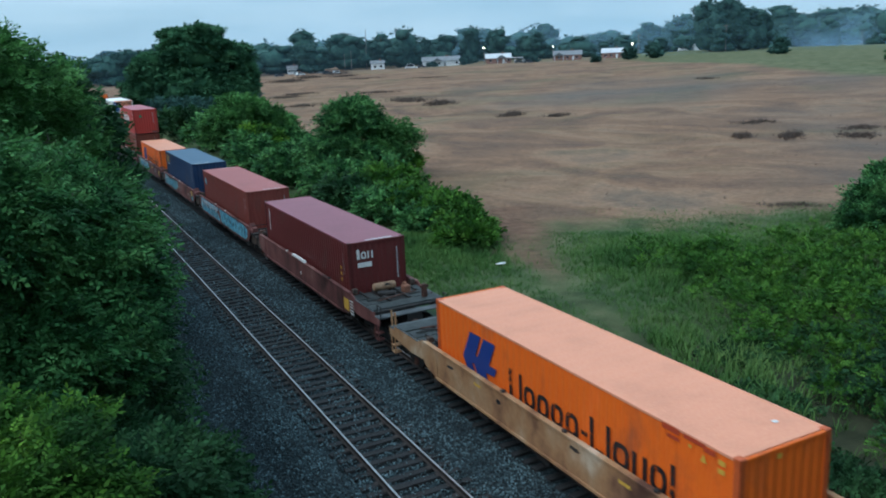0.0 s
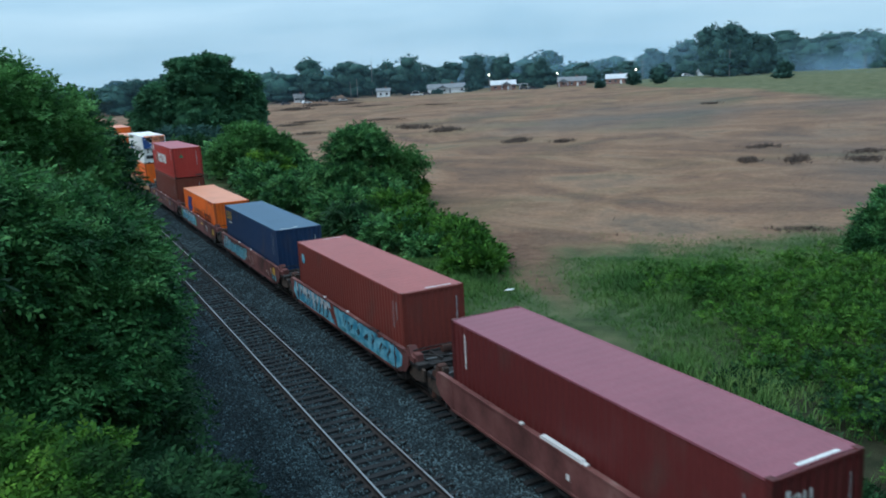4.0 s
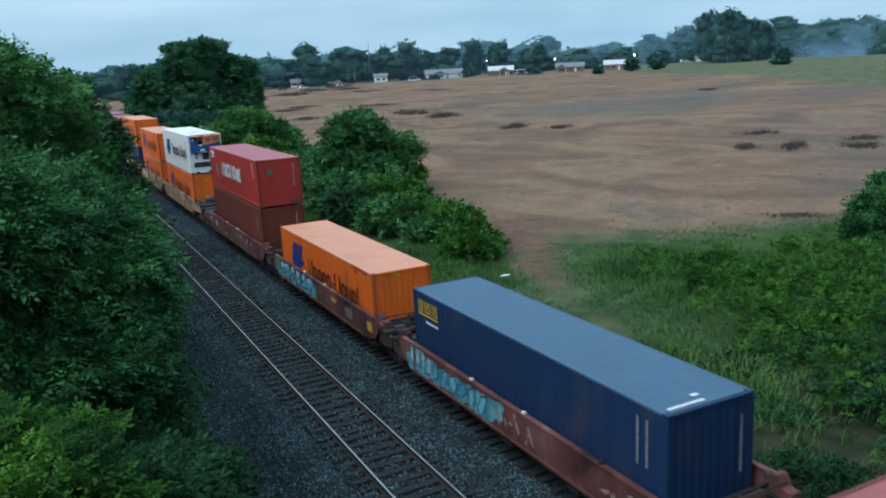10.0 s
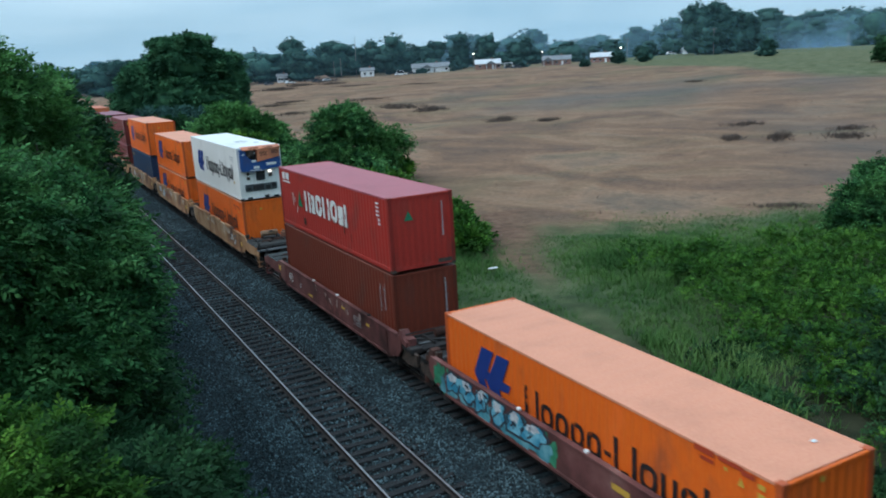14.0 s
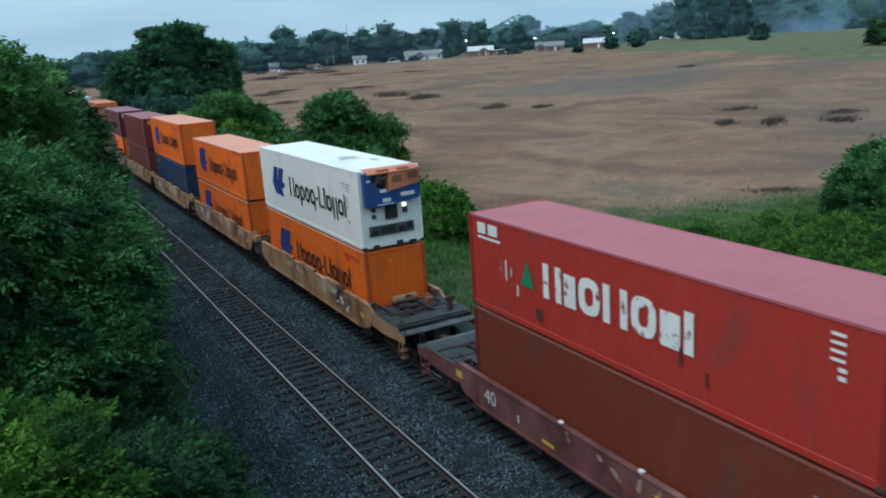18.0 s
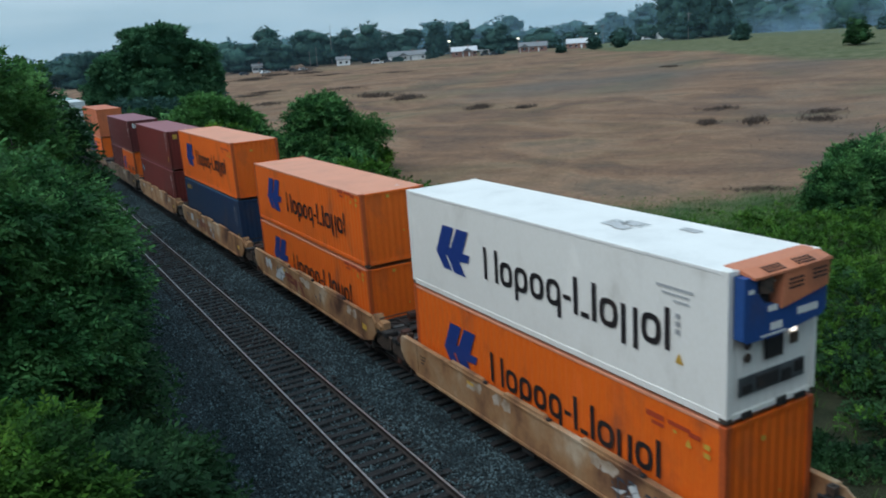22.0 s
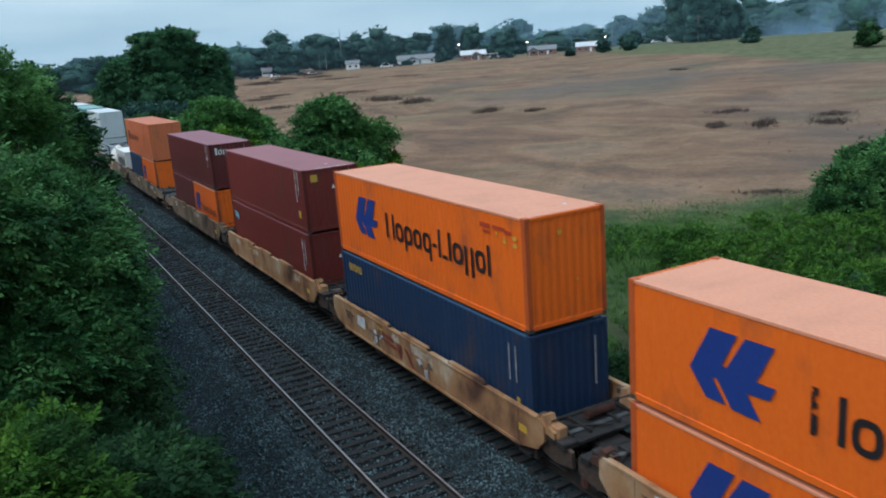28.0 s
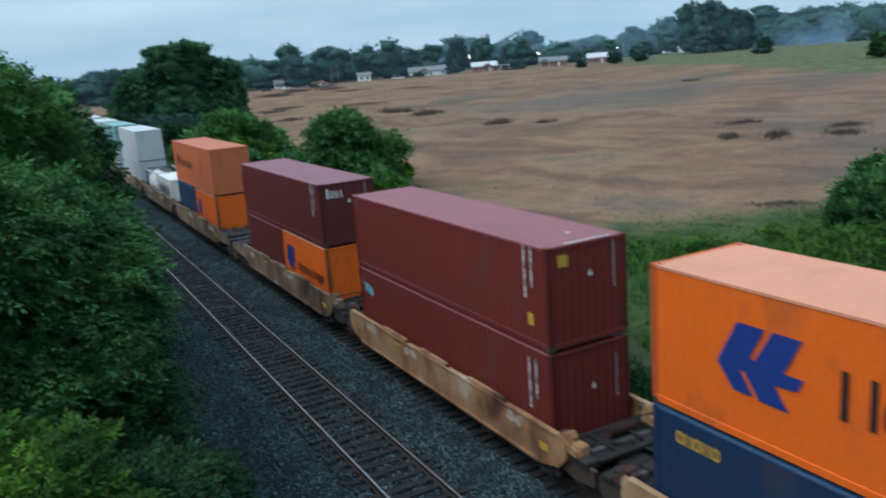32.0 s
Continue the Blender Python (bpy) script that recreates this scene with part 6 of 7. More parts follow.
tree("bank_tree", "leafy tree high on the bank beside the bridge", "tree", [(-4.5, 16, 8.0, 2.6, 3.0, 2.6), (-5.5, 22, 9.0, 3.0, 3.4, 3.0), (-5.0, 28, 9.4, 3.0, 3.2, 3.0)], 3000, SPRAYBROAD, 1.5, LEAFDARKSHADE, 18, 0.25, 0.6, LEFT)

# Out of view; added only to keep sky light off the near verge.
tree("bank_tree", "unseen tree beside the bridge, added to shade the near verge", "tree", [(25.5, 2.0, 5.5, 3.4, 3.0, 3.4), (29.5, 3.5, 6.5, 3.6, 3.2, 3.4), (22.4, 0.6, 4.2, 2.4, 2.4, 2.8), (27, 2.5, 2.4, 3.4, 2.6, 2.6)], 3600, SPRAYBROAD, 1.6, LEAFDARKSHADE, 19, 0.25, 0.6, "trees beside the bridge")
RIGHT = "hedge trees beside the line"
tree("hedge_tree", "round dark green hedge tree beside the field", "tree", [(28.0, 74, 3.6, 2.9, 3.0, 3.0), (29.9, 77, 2.9, 2.0, 2.6, 2.6), (26.4, 73, 1.6, 2.6, 3.0, 2.4), (29.0, 75.5, 5.0, 2.2, 2.2, 1.7)], 11000, SPRAYBROAD, 1.05, LEAF, 21, 0.22, 0.62, RIGHT, 0.42, 24)
tree("hedge_tree", "loose light green sapling at the hedge's edge", "tree", [(31.8, 73.5, 2.6, 2.0, 2.4, 2.2), (33.6, 74, 2.2, 1.5, 1.8, 1.7), (30.4, 72, 1.2, 2.0, 2.4, 1.8)], 4200, SPRAYBROAD, 0.95, LEAFFRESH, 22, 0.1, 0.75, RIGHT, 0.3, 16)
tree("hedge_tree", "fresh light green bushy tree", "tree", [(24.6, 104, 3.8, 3.6, 4, 2.6), (26.6, 106, 3.2, 3.4, 4, 2.6), (22.6, 102, 2.2, 3.0, 3.4, 2.6), (28.6, 104, 2.0, 2.8, 3.2, 2.4)], 9500, SPRAYBROAD, 1.5, LEAFFRESH, 23, 0.2, 0.5, RIGHT)
tree("large_tree", "large dark spreading tree beyond the hedge", "tree", [(33, 172, 13, 6.5, 7, 4.4), (38, 172, 10.4, 6, 6, 4.7), (41, 172, 6.3, 4.6, 5, 4.5), (26.4, 173, 9.3, 5.6, 6, 4.0), (23.6, 174, 5.2, 5, 5, 4.2), (29.2, 173.5, 16.2, 2.2, 3, 1.0), (34, 171, 16.6, 4.4, 4.5, 1.4), (31, 168, 5.4, 7, 6, 4.2), (37, 169, 4.4, 6, 5, 4.4)], 26000, CLUMP, 0.62, LEAFMID, 24, 0.5, 0.8, RIGHT, 0.72, 16, True)
for k, (x, y, w, h, m) in enumerate([(21.5, 84, 2.6, 2.4, LEAF), (22.5, 92, 2.6, 2.6, LEAF), (23, 66, 2.4, 2.0, LEAF), (22.0, 60, 2.0, 1.5, LEAFDARKSHADE), (24.4, 54, 2.1, 1.6, WEED), (25.0, 48.5, 1.7, 1.2, WEED), (22.8, 54, 2.0, 1.4, LEAF), (25.8, 60, 2.6, 1.9, WEED), (27.5, 66, 2.4, 1.8, LEAF), (23.4, 49, 1.5, 0.8, LEAF), (21.5, 76, 2.4, 2.0, LEAF), (24.4, 45, 1.4, 0.75, WEED), (23.4, 43, 1.2, 0.6, WEED), (26.3, 51.5, 1.7, 1.0, WEED), (25, 97, 3.2, 2.6, LEAFBRIGHT), (29, 101, 3.0, 2.4, LEAF), (26, 81, 2.8, 2.6, LEAF), (30, 82, 2.6, 2.2, LEAF), (33, 75, 2.2, 1.7, LEAFBRIGHT), (24.5, 111, 3.4, 2.8, LEAF), (28, 70.5, 2.6, 2.2, LEAF), (24, 118, 4, 3, LEAF), (22, 132, 4, 3.6, LEAFDARKSHADE), (27, 146, 4.6, 4, LEAFHAZE), (24, 158, 5, 4, LEAFHAZE), (44, 190, 6, 4, LEAFHAZE)]):
    tree("hedge_bush", "tangled green hedge bush beside the line", "bush", [(x, y, -1.0 + h * 0.45, w, w * 1.35, h), (x + w * 0.6, y + w * 0.8, -1.0 + h * 0.35, w * 0.75, w, h * 0.8)], int(700 + 330 * w), SPRAYBROAD, 1.25 + 0.004 * y, m, 40 + k, None, 0.5, "hedge beside the line")
tree("bush", "green rounded bush at the field's corner", "bush", [(45.6, 31.0, 0.2, 1.8, 1.8, 1.6), (47.6, 30.6, 0.4, 2.0, 2.0, 1.9), (44.0, 30.4, -0.5, 1.5, 1.5, 1.1), (49.5, 32.0, 0.7, 2.2, 2.2, 2.0)], 7000, SPRAY, 1.2, LEAF, 31, None, 0.55, "", 0.45, 24)
for k, (x, y, w, h) in enumerate([(52, 30, 2.6, 2.2), (55.5, 31, 2.8, 2.6), (60, 32.5, 3.2, 3.2), (65, 34, 3.4, 3.8), (71, 36, 4, 4.6), (49.5, 27.0, 2.4, 1.8)]):
    tree("bush", "green bush in the thicket beyond the weeds", "bush", [(x, y, -1 + h * 0.5, w, w, h * 0.8), (x + 1.2, y - 1.5, -1 + h * 0.3, w * 0.8, w * 0.8, h * 0.6)], 2200, SPRAYBROAD, 1.35, LEAF, 60 + k, None, 0.5)


def weeds():
    """Knee to head-high weeds, brambles and grass between the line and the field."""
    r = np.random.default_rng(77)
    n, per = 5200, 22
    x, y = 17.5 + 42 * r.random(n) ** 1.25, 7 + 36 * r.random(n) ** 1.25
    vine = smooth(0.0, 3.5, (x - 21.3) - 0.42 * (y - 17)) * smooth(4.5, 12.0, -field_edge(x, y))
    keep = (r.random(n) < vine) & (path_mask(x, y) < 0.15)
    x, y = x[keep], y[keep]
    n = len(x)
    mound = np.clip(0.5 + 0.5 * wave(x, y, 0.9, 1.1, 0.2) + 0.5 * wave(x, y, 1.9, 1.5, 1.2), 0, 1.6) * smooth(2.5, 10, -field_edge(x, y))
    mound += 0.55 * np.clip(wave(x, y, 0.36, 0.44, 0.9) + 0.5 * wave(x, y, 0.62, 0.5, 2.2), 0, 1.2)
    rad = r.uniform(0.3, 0.72, n)
    c = np.stack([x, y, ground_z(x, y) + mound * 0.75 * r.uniform(0.5, 1.2, n)], 1)
    d = r.normal(size=(n * per, 3))
    d[:, 2] = np.abs(d[:, 2]) * 0.9
    d /= np.linalg.norm(d, axis=1, keepdims=True)
    pos = np.repeat(c, per, 0) + d * np.repeat(rad, per)[:, None] * (1, 1, 0.85) * r.uniform(0.75, 1.05, (n * per, 1))
    up = d * (1, 1, 0.6) + r.normal(0, 0.4, d.shape) + (0, 0, 0.15)
    size = r.uniform(0.4, 0.85, n * per)
    # Near tufts switch to the darker leaves: shade put into colour, called nettles.
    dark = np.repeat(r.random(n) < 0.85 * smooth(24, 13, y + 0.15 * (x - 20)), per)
    for pick, mat, name, label in ((~dark, WEED, "brambles", "thick bright green brambles and vines on the verge"), (dark, LEAFDARKSHADE, "nettles", "brambles near the line, shade put into their darker leaf colour")):
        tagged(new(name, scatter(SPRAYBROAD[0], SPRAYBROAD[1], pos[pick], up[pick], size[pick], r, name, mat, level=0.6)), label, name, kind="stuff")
    # lower, darker ground cover where the verge falls to the line
    n = 19000
    x, y = 15.9 + 9 * r.random(n), 6 + 16 * r.random(n)
    patch = smooth(-0.3, 0.5, wave(x, y, 0.9, 1.2, 0.7) + 0.5 * wave(x, y, 2.3, 1.9, 2.0))
    keep = (r.random(n) < patch * (1 - 0.6 * np.clip(path_mask(x, y), 0, 1)) * smooth(15.8, 16.6, x) * smooth(3.5, -1, (x - 21.3) - 0.42 * (y - 17))) & (field_edge(x, y) < -2)
    x, y, patch = x[keep], y[keep], patch[keep]
    up = np.stack([r.normal(0, 0.8, len(x)), r.normal(0, 0.8, len(x)), np.full(len(x), 0.9)], 1)
    tagged(new("ivy", scatter(SPRAYBROAD[0], SPRAYBROAD[1], np.stack([x, y, ground_z(x, y) + (0.05 + 0.2 * patch) * r.random(len(x))], 1), up, r.uniform(0.35, 0.8, len(x)), r, "ivy", LEAFDARKSHADE, level=0.7)), "low dark ground cover between the line and the brambles", "ground cover", kind="stuff")
    # grass tufts
    bt, bf = [], []
    rr = np.random.default_rng(3)
    for i in range(6):
        a, lean, h, w = rr.uniform(0, 6.28), rr.uniform(0.25, 0.85), rr.uniform(0.4, 0.9), 0.03
        c, s = math.cos(a), math.sin(a)
        o = np.array((rr.normal(0, 0.1), rr.normal(0, 0.1), 0))
        k = len(bt)
        bt += [o + (-s * w, c * w, 0), o + (s * w, -c * w, 0), o + (c * lean * 0.35 + s * w * 0.7, s * lean * 0.35 - c * w * 0.7, h * 0.6), o + (c * lean * 0.35 - s * w * 0.7, s * lean * 0.35 + c * w * 0.7, h * 0.6), o + (c * lean, s * lean, h)]
        bf += [(k, k + 1, k + 2), (k, k + 2, k + 3), (k + 3, k + 2, k + 4)]
    bt, bf = np.array(bt), np.array(bf)
    n = 110000
    x, y = r.uniform(15.6, 58, n), 6 + 62 * r.random(n) ** 1.1
    near = field_edge(x, y) > -9
    keep = near | (np.arange(n) % 2 == 0)
    x, y = x[keep], y[keep]
    n = len(x)
    fe = field_edge(x, y)
    dens = smooth(2.4, -3.0, fe + r.normal(0, 1.3, n)) * (1 - np.clip(path_mask(x, y) * 1.1, 0, 0.9)) * smooth(15.4, 17.5, x) * (0.2 + 0.8 * smooth(15, 30, y + 0.3 * (x - 18))) * (1 - 0.75 * smooth(0, 3.5, (x - 21.3) - 0.42 * (y - 17)) * smooth(3.0, 10.0, -fe))
    keep = r.random(n) < dens
    x, y = x[keep], y[keep]
    tall = (0.3 + 0.4 * np.clip(0.5 + wave(x, y, 2.9, 3.7, 0.5), 0, 1.4) + 0.2 * smooth(30, 40, x)) * (0.22 + 0.68 * smooth(0, 9, -field_edge(x, y))) * (1 - 0.5 * np.clip(path_mask(x, y), 0, 1))
    up = np.stack([r.normal(0, 0.12, len(x)), r.normal(0, 0.12, len(x)), np.ones(len(x))], 1)
    tagged(new("tall_grass", scatter(bt, bf, np.stack([x, y, ground_z(x, y) - 0.02], 1), up, tall * r.uniform(0.7, 1.3, len(x)), r, "tall_grass", GRASSBLADE)), "tall green grass on the verge beside the dirt track", "grass", kind="stuff")
    # weeds at the foot of the wooded bank
    n = 5000
    x, y = r.normal(2.3, 0.55, n), 9 + 50 * r.random(n)
    up = np.stack([r.normal(0, 0.5, n), r.normal(0, 0.5, n), np.ones(n)], 1)
    tagged(new("bank_weeds", scatter(SPRAY[0], SPRAY[1], np.stack([x, y, ground_z(x, y) + 0.25 * r.random(n)], 1), up, r.uniform(0.7, 1.4, n), r, "bank_weeds", LEAFDARKSHADE)), "dark weeds along the foot of the bank", "weeds", kind="stuff")
    # stubble on the near field, and dry brush heaps farther out
    n = 26000
    x, y = r.uniform(26, 110, n), 20 + 90 * r.random(n)
    keep = field_edge(x, y) > 0.3
    x, y = x[keep], y[keep]
    up = np.stack([r.normal(0, 0.4, len(x)), r.normal(0, 0.4, len(x)), np.ones(len(x))], 1)
    tagged(new("stubble", scatter(bt, bf, np.stack([x, y, ground_z(x, y) - 0.02], 1), up, r.uniform(0.05, 0.16, len(x)), r, "stubble", STRAW)), "short dry stubble on the mown field", "stubble", kind="stuff")
    return bt, bf


TUFT = weeds()


def brush():
    """Dark dry brush left in patches on the mown field: middle, length, depth, height, bearing."""
    r = np.random.default_rng(200)
    pos, ups, sizes = [], [], []
    for x, y, w, d, h, turn in [(82.4, 178, 15, 4, 1.0, 1.75), (81.6, 160, 6, 4, 1.3, 1.9), (67.5, 229, 9, 4, 0.9, 1.0), (96, 320, 26, 6, 1.2, 1.2), (118, 358, 24, 6, 1.3, 1.2), (140, 386, 22, 6, 1.3, 1.2), (132, 352, 18, 5, 1.1, 1.0), (77.5, 124, 6, 3, 0.9, 2.2), (81.5, 116, 4, 2.4, 0.8, 2.2), (77.2, 71, 2.8, 2, 0.8, 2.3), (80, 66.5, 3, 2.2, 0.9, 2.3), (90, 80.5, 6, 2, 0.6, 2.3), (85, 61.4, 5, 2.4, 0.7, 2.3), (92, 66, 5, 2, 0.6, 2.3), (60, 190, 9, 4, 0.7, 1.9), (90, 215, 14, 5, 0.7, 1.9), (75, 240, 12, 4, 0.8, 2.0), (130, 262, 16, 5, 0.6, 2.1), (150, 150, 6, 2.4, 0.6, 2.2), (47.5, 39.2, 5, 1.0, 0.35, 2.4), (120, 300, 18, 6, 0.7, 2.0)]:
        w, d, h = w * 0.7, d * 1.5, h * 0.95
        n = int(110 + 26 * w)
        a, b = r.normal(0, w / 3.2, n), r.normal(0, d / 3.2, n)
        px, py = x + a * math.cos(turn) - b * math.sin(turn), y + a * math.sin(turn) + b * math.cos(turn)
        pos.append(np.stack([px, py, ground_z(px, py) - 0.02], 1))
        ups.append(np.stack([r.normal(0, 0.8, n), r.normal(0, 0.8, n), np.ones(n)], 1))
        sizes.append(h * r.uniform(0.6, 1.2, n))
    n = 900          # odd weeds scattered over the field
    px, py = r.uniform(30, 200, n), r.uniform(30, 260, n)
    keep = field_edge(px, py) > 2
    px, py = px[keep], py[keep]
    pos.append(np.stack([px, py, ground_z(px, py) - 0.02], 1))
    ups.append(np.stack([r.normal(0, 0.5, len(px)), r.normal(0, 0.5, len(px)), np.ones(len(px))], 1))
    sizes.append(r.uniform(0.15, 0.5, len(px)))
    tagged(new("dry_brush", scatter(TUFT[0], TUFT[1], np.concatenate(pos), np.concatenate(ups), np.concatenate(sizes), r, "dry_brush", BRUSH)), "patches of dark dry brush among mown stubble", "brush", kind="stuff")


brush()
part_rock = bmesh.new()
bmesh.ops.create_icosphere(part_rock, subdivisions=2, radius=0.5)
for v in part_rock.verts:
    v.co = Vector((v.co.x * 0.7, v.co.y * 0.25, v.co.z * 0.1)) * (1 + 0.2 * noise.noise(v.co * 3))
pale_rock = part("pale_stone", part_rock, HOUSEWHITE)
pale_rock.location = (22.6, 37.6, gz(22.6, 37.6) + 0.28)
tagged(pale_rock, "pale stone lying in the verge grass", "stone")


# ---- the far side of the field ----
def far_tree(name, label, x, y, w, h, seed, mat=None, n=900, low=0.05, group="trees behind the field"):
    """A distant tree: trunk, and a crown of a few uneven lobes."""
    r = np.random.default_rng(seed)
    z = gz(x, y)
    lobes = [(x, y, z + h * 0.5, w * 0.42, w * 0.42, h * 0.42)]
    for _ in range(9):
        a = r.uniform(0, 6.28)
        k = r.uniform(0.15, 0.5)
        zz = r.uniform(low + 0.08, 0.88)
        lobes.append((x + math.cos(a) * w * k * (1.1 - zz * 0.6), y + math.sin(a) * w * k * (1.1 - zz * 0.6), z + h * zz, w * r.uniform(0.16, 0.3), w * r.uniform(0.16, 0.3), h * r.uniform(0.1, 0.2)))
    lobes += [(x + w * r.uniform(-0.25, 0.25), y, z + h * 0.18, w * 0.36, w * 0.36, h * 0.2) for _ in range(2)]
    return tree(name, label, "tree", lobes, n, CLUMP, 0.0009 * math.hypot(x, y) + 0.35 + 0.018 * h, mat or LEAFHAZE, seed, 0.03 * h, 0.05 * h + 0.3, group, 0.75, 8, True)


def ring(az, d):
    return d * math.sin(radians(az)), d * math.cos(radians(az))


r0 = random.Random(9)
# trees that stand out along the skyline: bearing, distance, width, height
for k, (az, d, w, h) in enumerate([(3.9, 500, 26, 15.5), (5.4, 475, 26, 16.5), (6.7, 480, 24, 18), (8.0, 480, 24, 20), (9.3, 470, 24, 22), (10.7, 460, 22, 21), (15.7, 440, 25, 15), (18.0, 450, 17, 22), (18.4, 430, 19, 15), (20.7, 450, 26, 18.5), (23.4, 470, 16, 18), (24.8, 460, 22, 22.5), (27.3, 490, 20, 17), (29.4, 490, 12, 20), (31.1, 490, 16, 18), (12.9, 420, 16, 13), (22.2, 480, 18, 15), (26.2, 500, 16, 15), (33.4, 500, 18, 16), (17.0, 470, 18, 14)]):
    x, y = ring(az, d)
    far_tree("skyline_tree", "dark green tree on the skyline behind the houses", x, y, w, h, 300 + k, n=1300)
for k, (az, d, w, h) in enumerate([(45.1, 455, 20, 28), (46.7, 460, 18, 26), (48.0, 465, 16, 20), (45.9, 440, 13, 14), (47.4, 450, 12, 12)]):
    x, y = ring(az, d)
    far_tree("skyline_tree", "tall dark tree in the clump on the rise", x, y, w, h, 330 + k, LEAFHAZE, 1500, group="clump on the rise")
for k, (az, d, w, h, m) in enumerate([(49.47, 355, 6.6, 7, LEAFHAZE), (56.0, 243, 6.4, 7, LEAFDARKSHADE), (59.1, 244, 5.5, 8.6, LEAFHAZE), (57.6, 420, 8, 6, LEAFHAZE), (62.0, 222, 7.5, 5.2, LEAFDARKSHADE), (60.2, 400, 4, 5, LEAFDARKSHADE), (64.4, 192, 9, 8, LEAFDARKSHADE), (63.0, 430, 16, 12, LEAFHAZE), (64.9, 430, 18, 13, LEAFHAZE), (41.6, 385, 8, 7.6, LEAFHAZE), (40.0, 390, 6, 5, LEAFHAZE), (33.6, 432, 6, 4, LEAFHAZE), (26.6, 436, 5, 2.2, LEAFHAZE), (29.0, 440, 6, 5, LEAFHAZE), (37.8, 380, 4, 3.5, LEAFHAZE)]):
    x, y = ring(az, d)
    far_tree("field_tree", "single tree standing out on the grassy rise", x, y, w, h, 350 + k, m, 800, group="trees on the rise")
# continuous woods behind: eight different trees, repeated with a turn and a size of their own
kinds = [far_tree("wood_tree", "woods tree, along the horizon and unseen behind the bridge", *ring(3.0 + 3.1 * k, 640), 20 + 2 * (k % 3), 15 + 1.5 * (k % 4), 400 + k, n=520, low=0.0, group="woods along the horizon") for k in range(8)]
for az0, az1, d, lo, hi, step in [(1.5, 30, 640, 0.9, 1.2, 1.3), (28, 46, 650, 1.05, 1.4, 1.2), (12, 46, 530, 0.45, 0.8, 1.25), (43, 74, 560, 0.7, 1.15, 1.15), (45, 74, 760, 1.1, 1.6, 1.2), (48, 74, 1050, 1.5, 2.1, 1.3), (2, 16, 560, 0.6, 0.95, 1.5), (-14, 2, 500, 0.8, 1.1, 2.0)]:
    az = az0
    while az < az1:
        x, y = ring(az + r0.uniform(-0.3, 0.3), d * r0.uniform(0.94, 1.06))
        s = r0.uniform(lo, hi)
        t = copy_thing(r0.choice(kinds), pose(x, y, gz(x, y) - 0.3, rz=r0.uniform(0, 360)))
        t.scale = (s * r0.uniform(0.9, 1.25), s * r0.uniform(0.9, 1.25), s * r0.uniform(0.85, 1.15))
        az += step


# unseen trees added behind the bridge to block sky light from the container ends
for x, y in [(-52, -34), (-40, -30), (-28, -27), (-16, -26), (-5, -30), (5, -52), (16, -54), (24, -30), (34, -27), (45, -28), (57, -31), (70, -36), (-64, -40)]:
    t = copy_thing(r0.choice(kinds), pose(x, y, gz(x, y) - 0.3, rz=r0.uniform(0, 360)))
    t.scale = (0.85, 0.8, r0.uniform(1.05, 1.3))


def mist(label, az0, az1, d, high, thick, sag, seed, fade=2.0):
    """A curved translucent sheet for mist before the far woods and for painted distance haze, fading at its edges."""
    r = random.Random(seed)
    nu, nv = 48, 10
    v, f, a = [], [], []
    for i in range(nu + 1):
        u = i / nu
        az = az0 + (az1 - az0) * u
        dd = d + sag * math.sin(5 * u + seed) + 6 * noise.noise(Vector((9 * u, seed, 0)))
        x, y = ring(az, dd)
        for k in range(nv + 1):
            w = k / nv
            v.append((x, y + 5 * math.sin(3 * w), gz(x, y) - 0.5 + high * w * (0.8 + 0.3 * noise.noise(Vector((6 * u, 3, seed))))))
            a.append(thick * min(1, 6 * u, 6 * (1 - u)) * (1 - w ** fade) ** 1.2)
    for i in range(nu):
        for k in range(nv):
            q = i * (nv + 1) + k
            f.append((q, q + nv + 1, q + nv + 2, q + 1))
    me = raw_mesh("mist", np.array(v), np.array(f), MISTHAZE, smooth=True)
    at = me.attributes.new("thickness", "FLOAT", "POINT")
    at.data.foreach_set("value", np.array(a, np.float32))
    tagged(new("mist", me), label, "mist", "mist before the woods", kind="stuff")


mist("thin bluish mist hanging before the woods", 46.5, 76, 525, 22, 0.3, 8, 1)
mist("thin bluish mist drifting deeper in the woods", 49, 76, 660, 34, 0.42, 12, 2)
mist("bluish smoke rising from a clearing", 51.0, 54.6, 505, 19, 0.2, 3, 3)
# Two wide sheets added to paint distance haze over the far trees and houses.
mist("translucent sheet behind the houses, painted distance haze", -6, 50, 530, 70, 0.24, 8, 4, 3.0)
mist("translucent sheet at the field's far edge, painted distance haze", -8, 80, 405, 60, 0.045, 6, 5, 3.0)


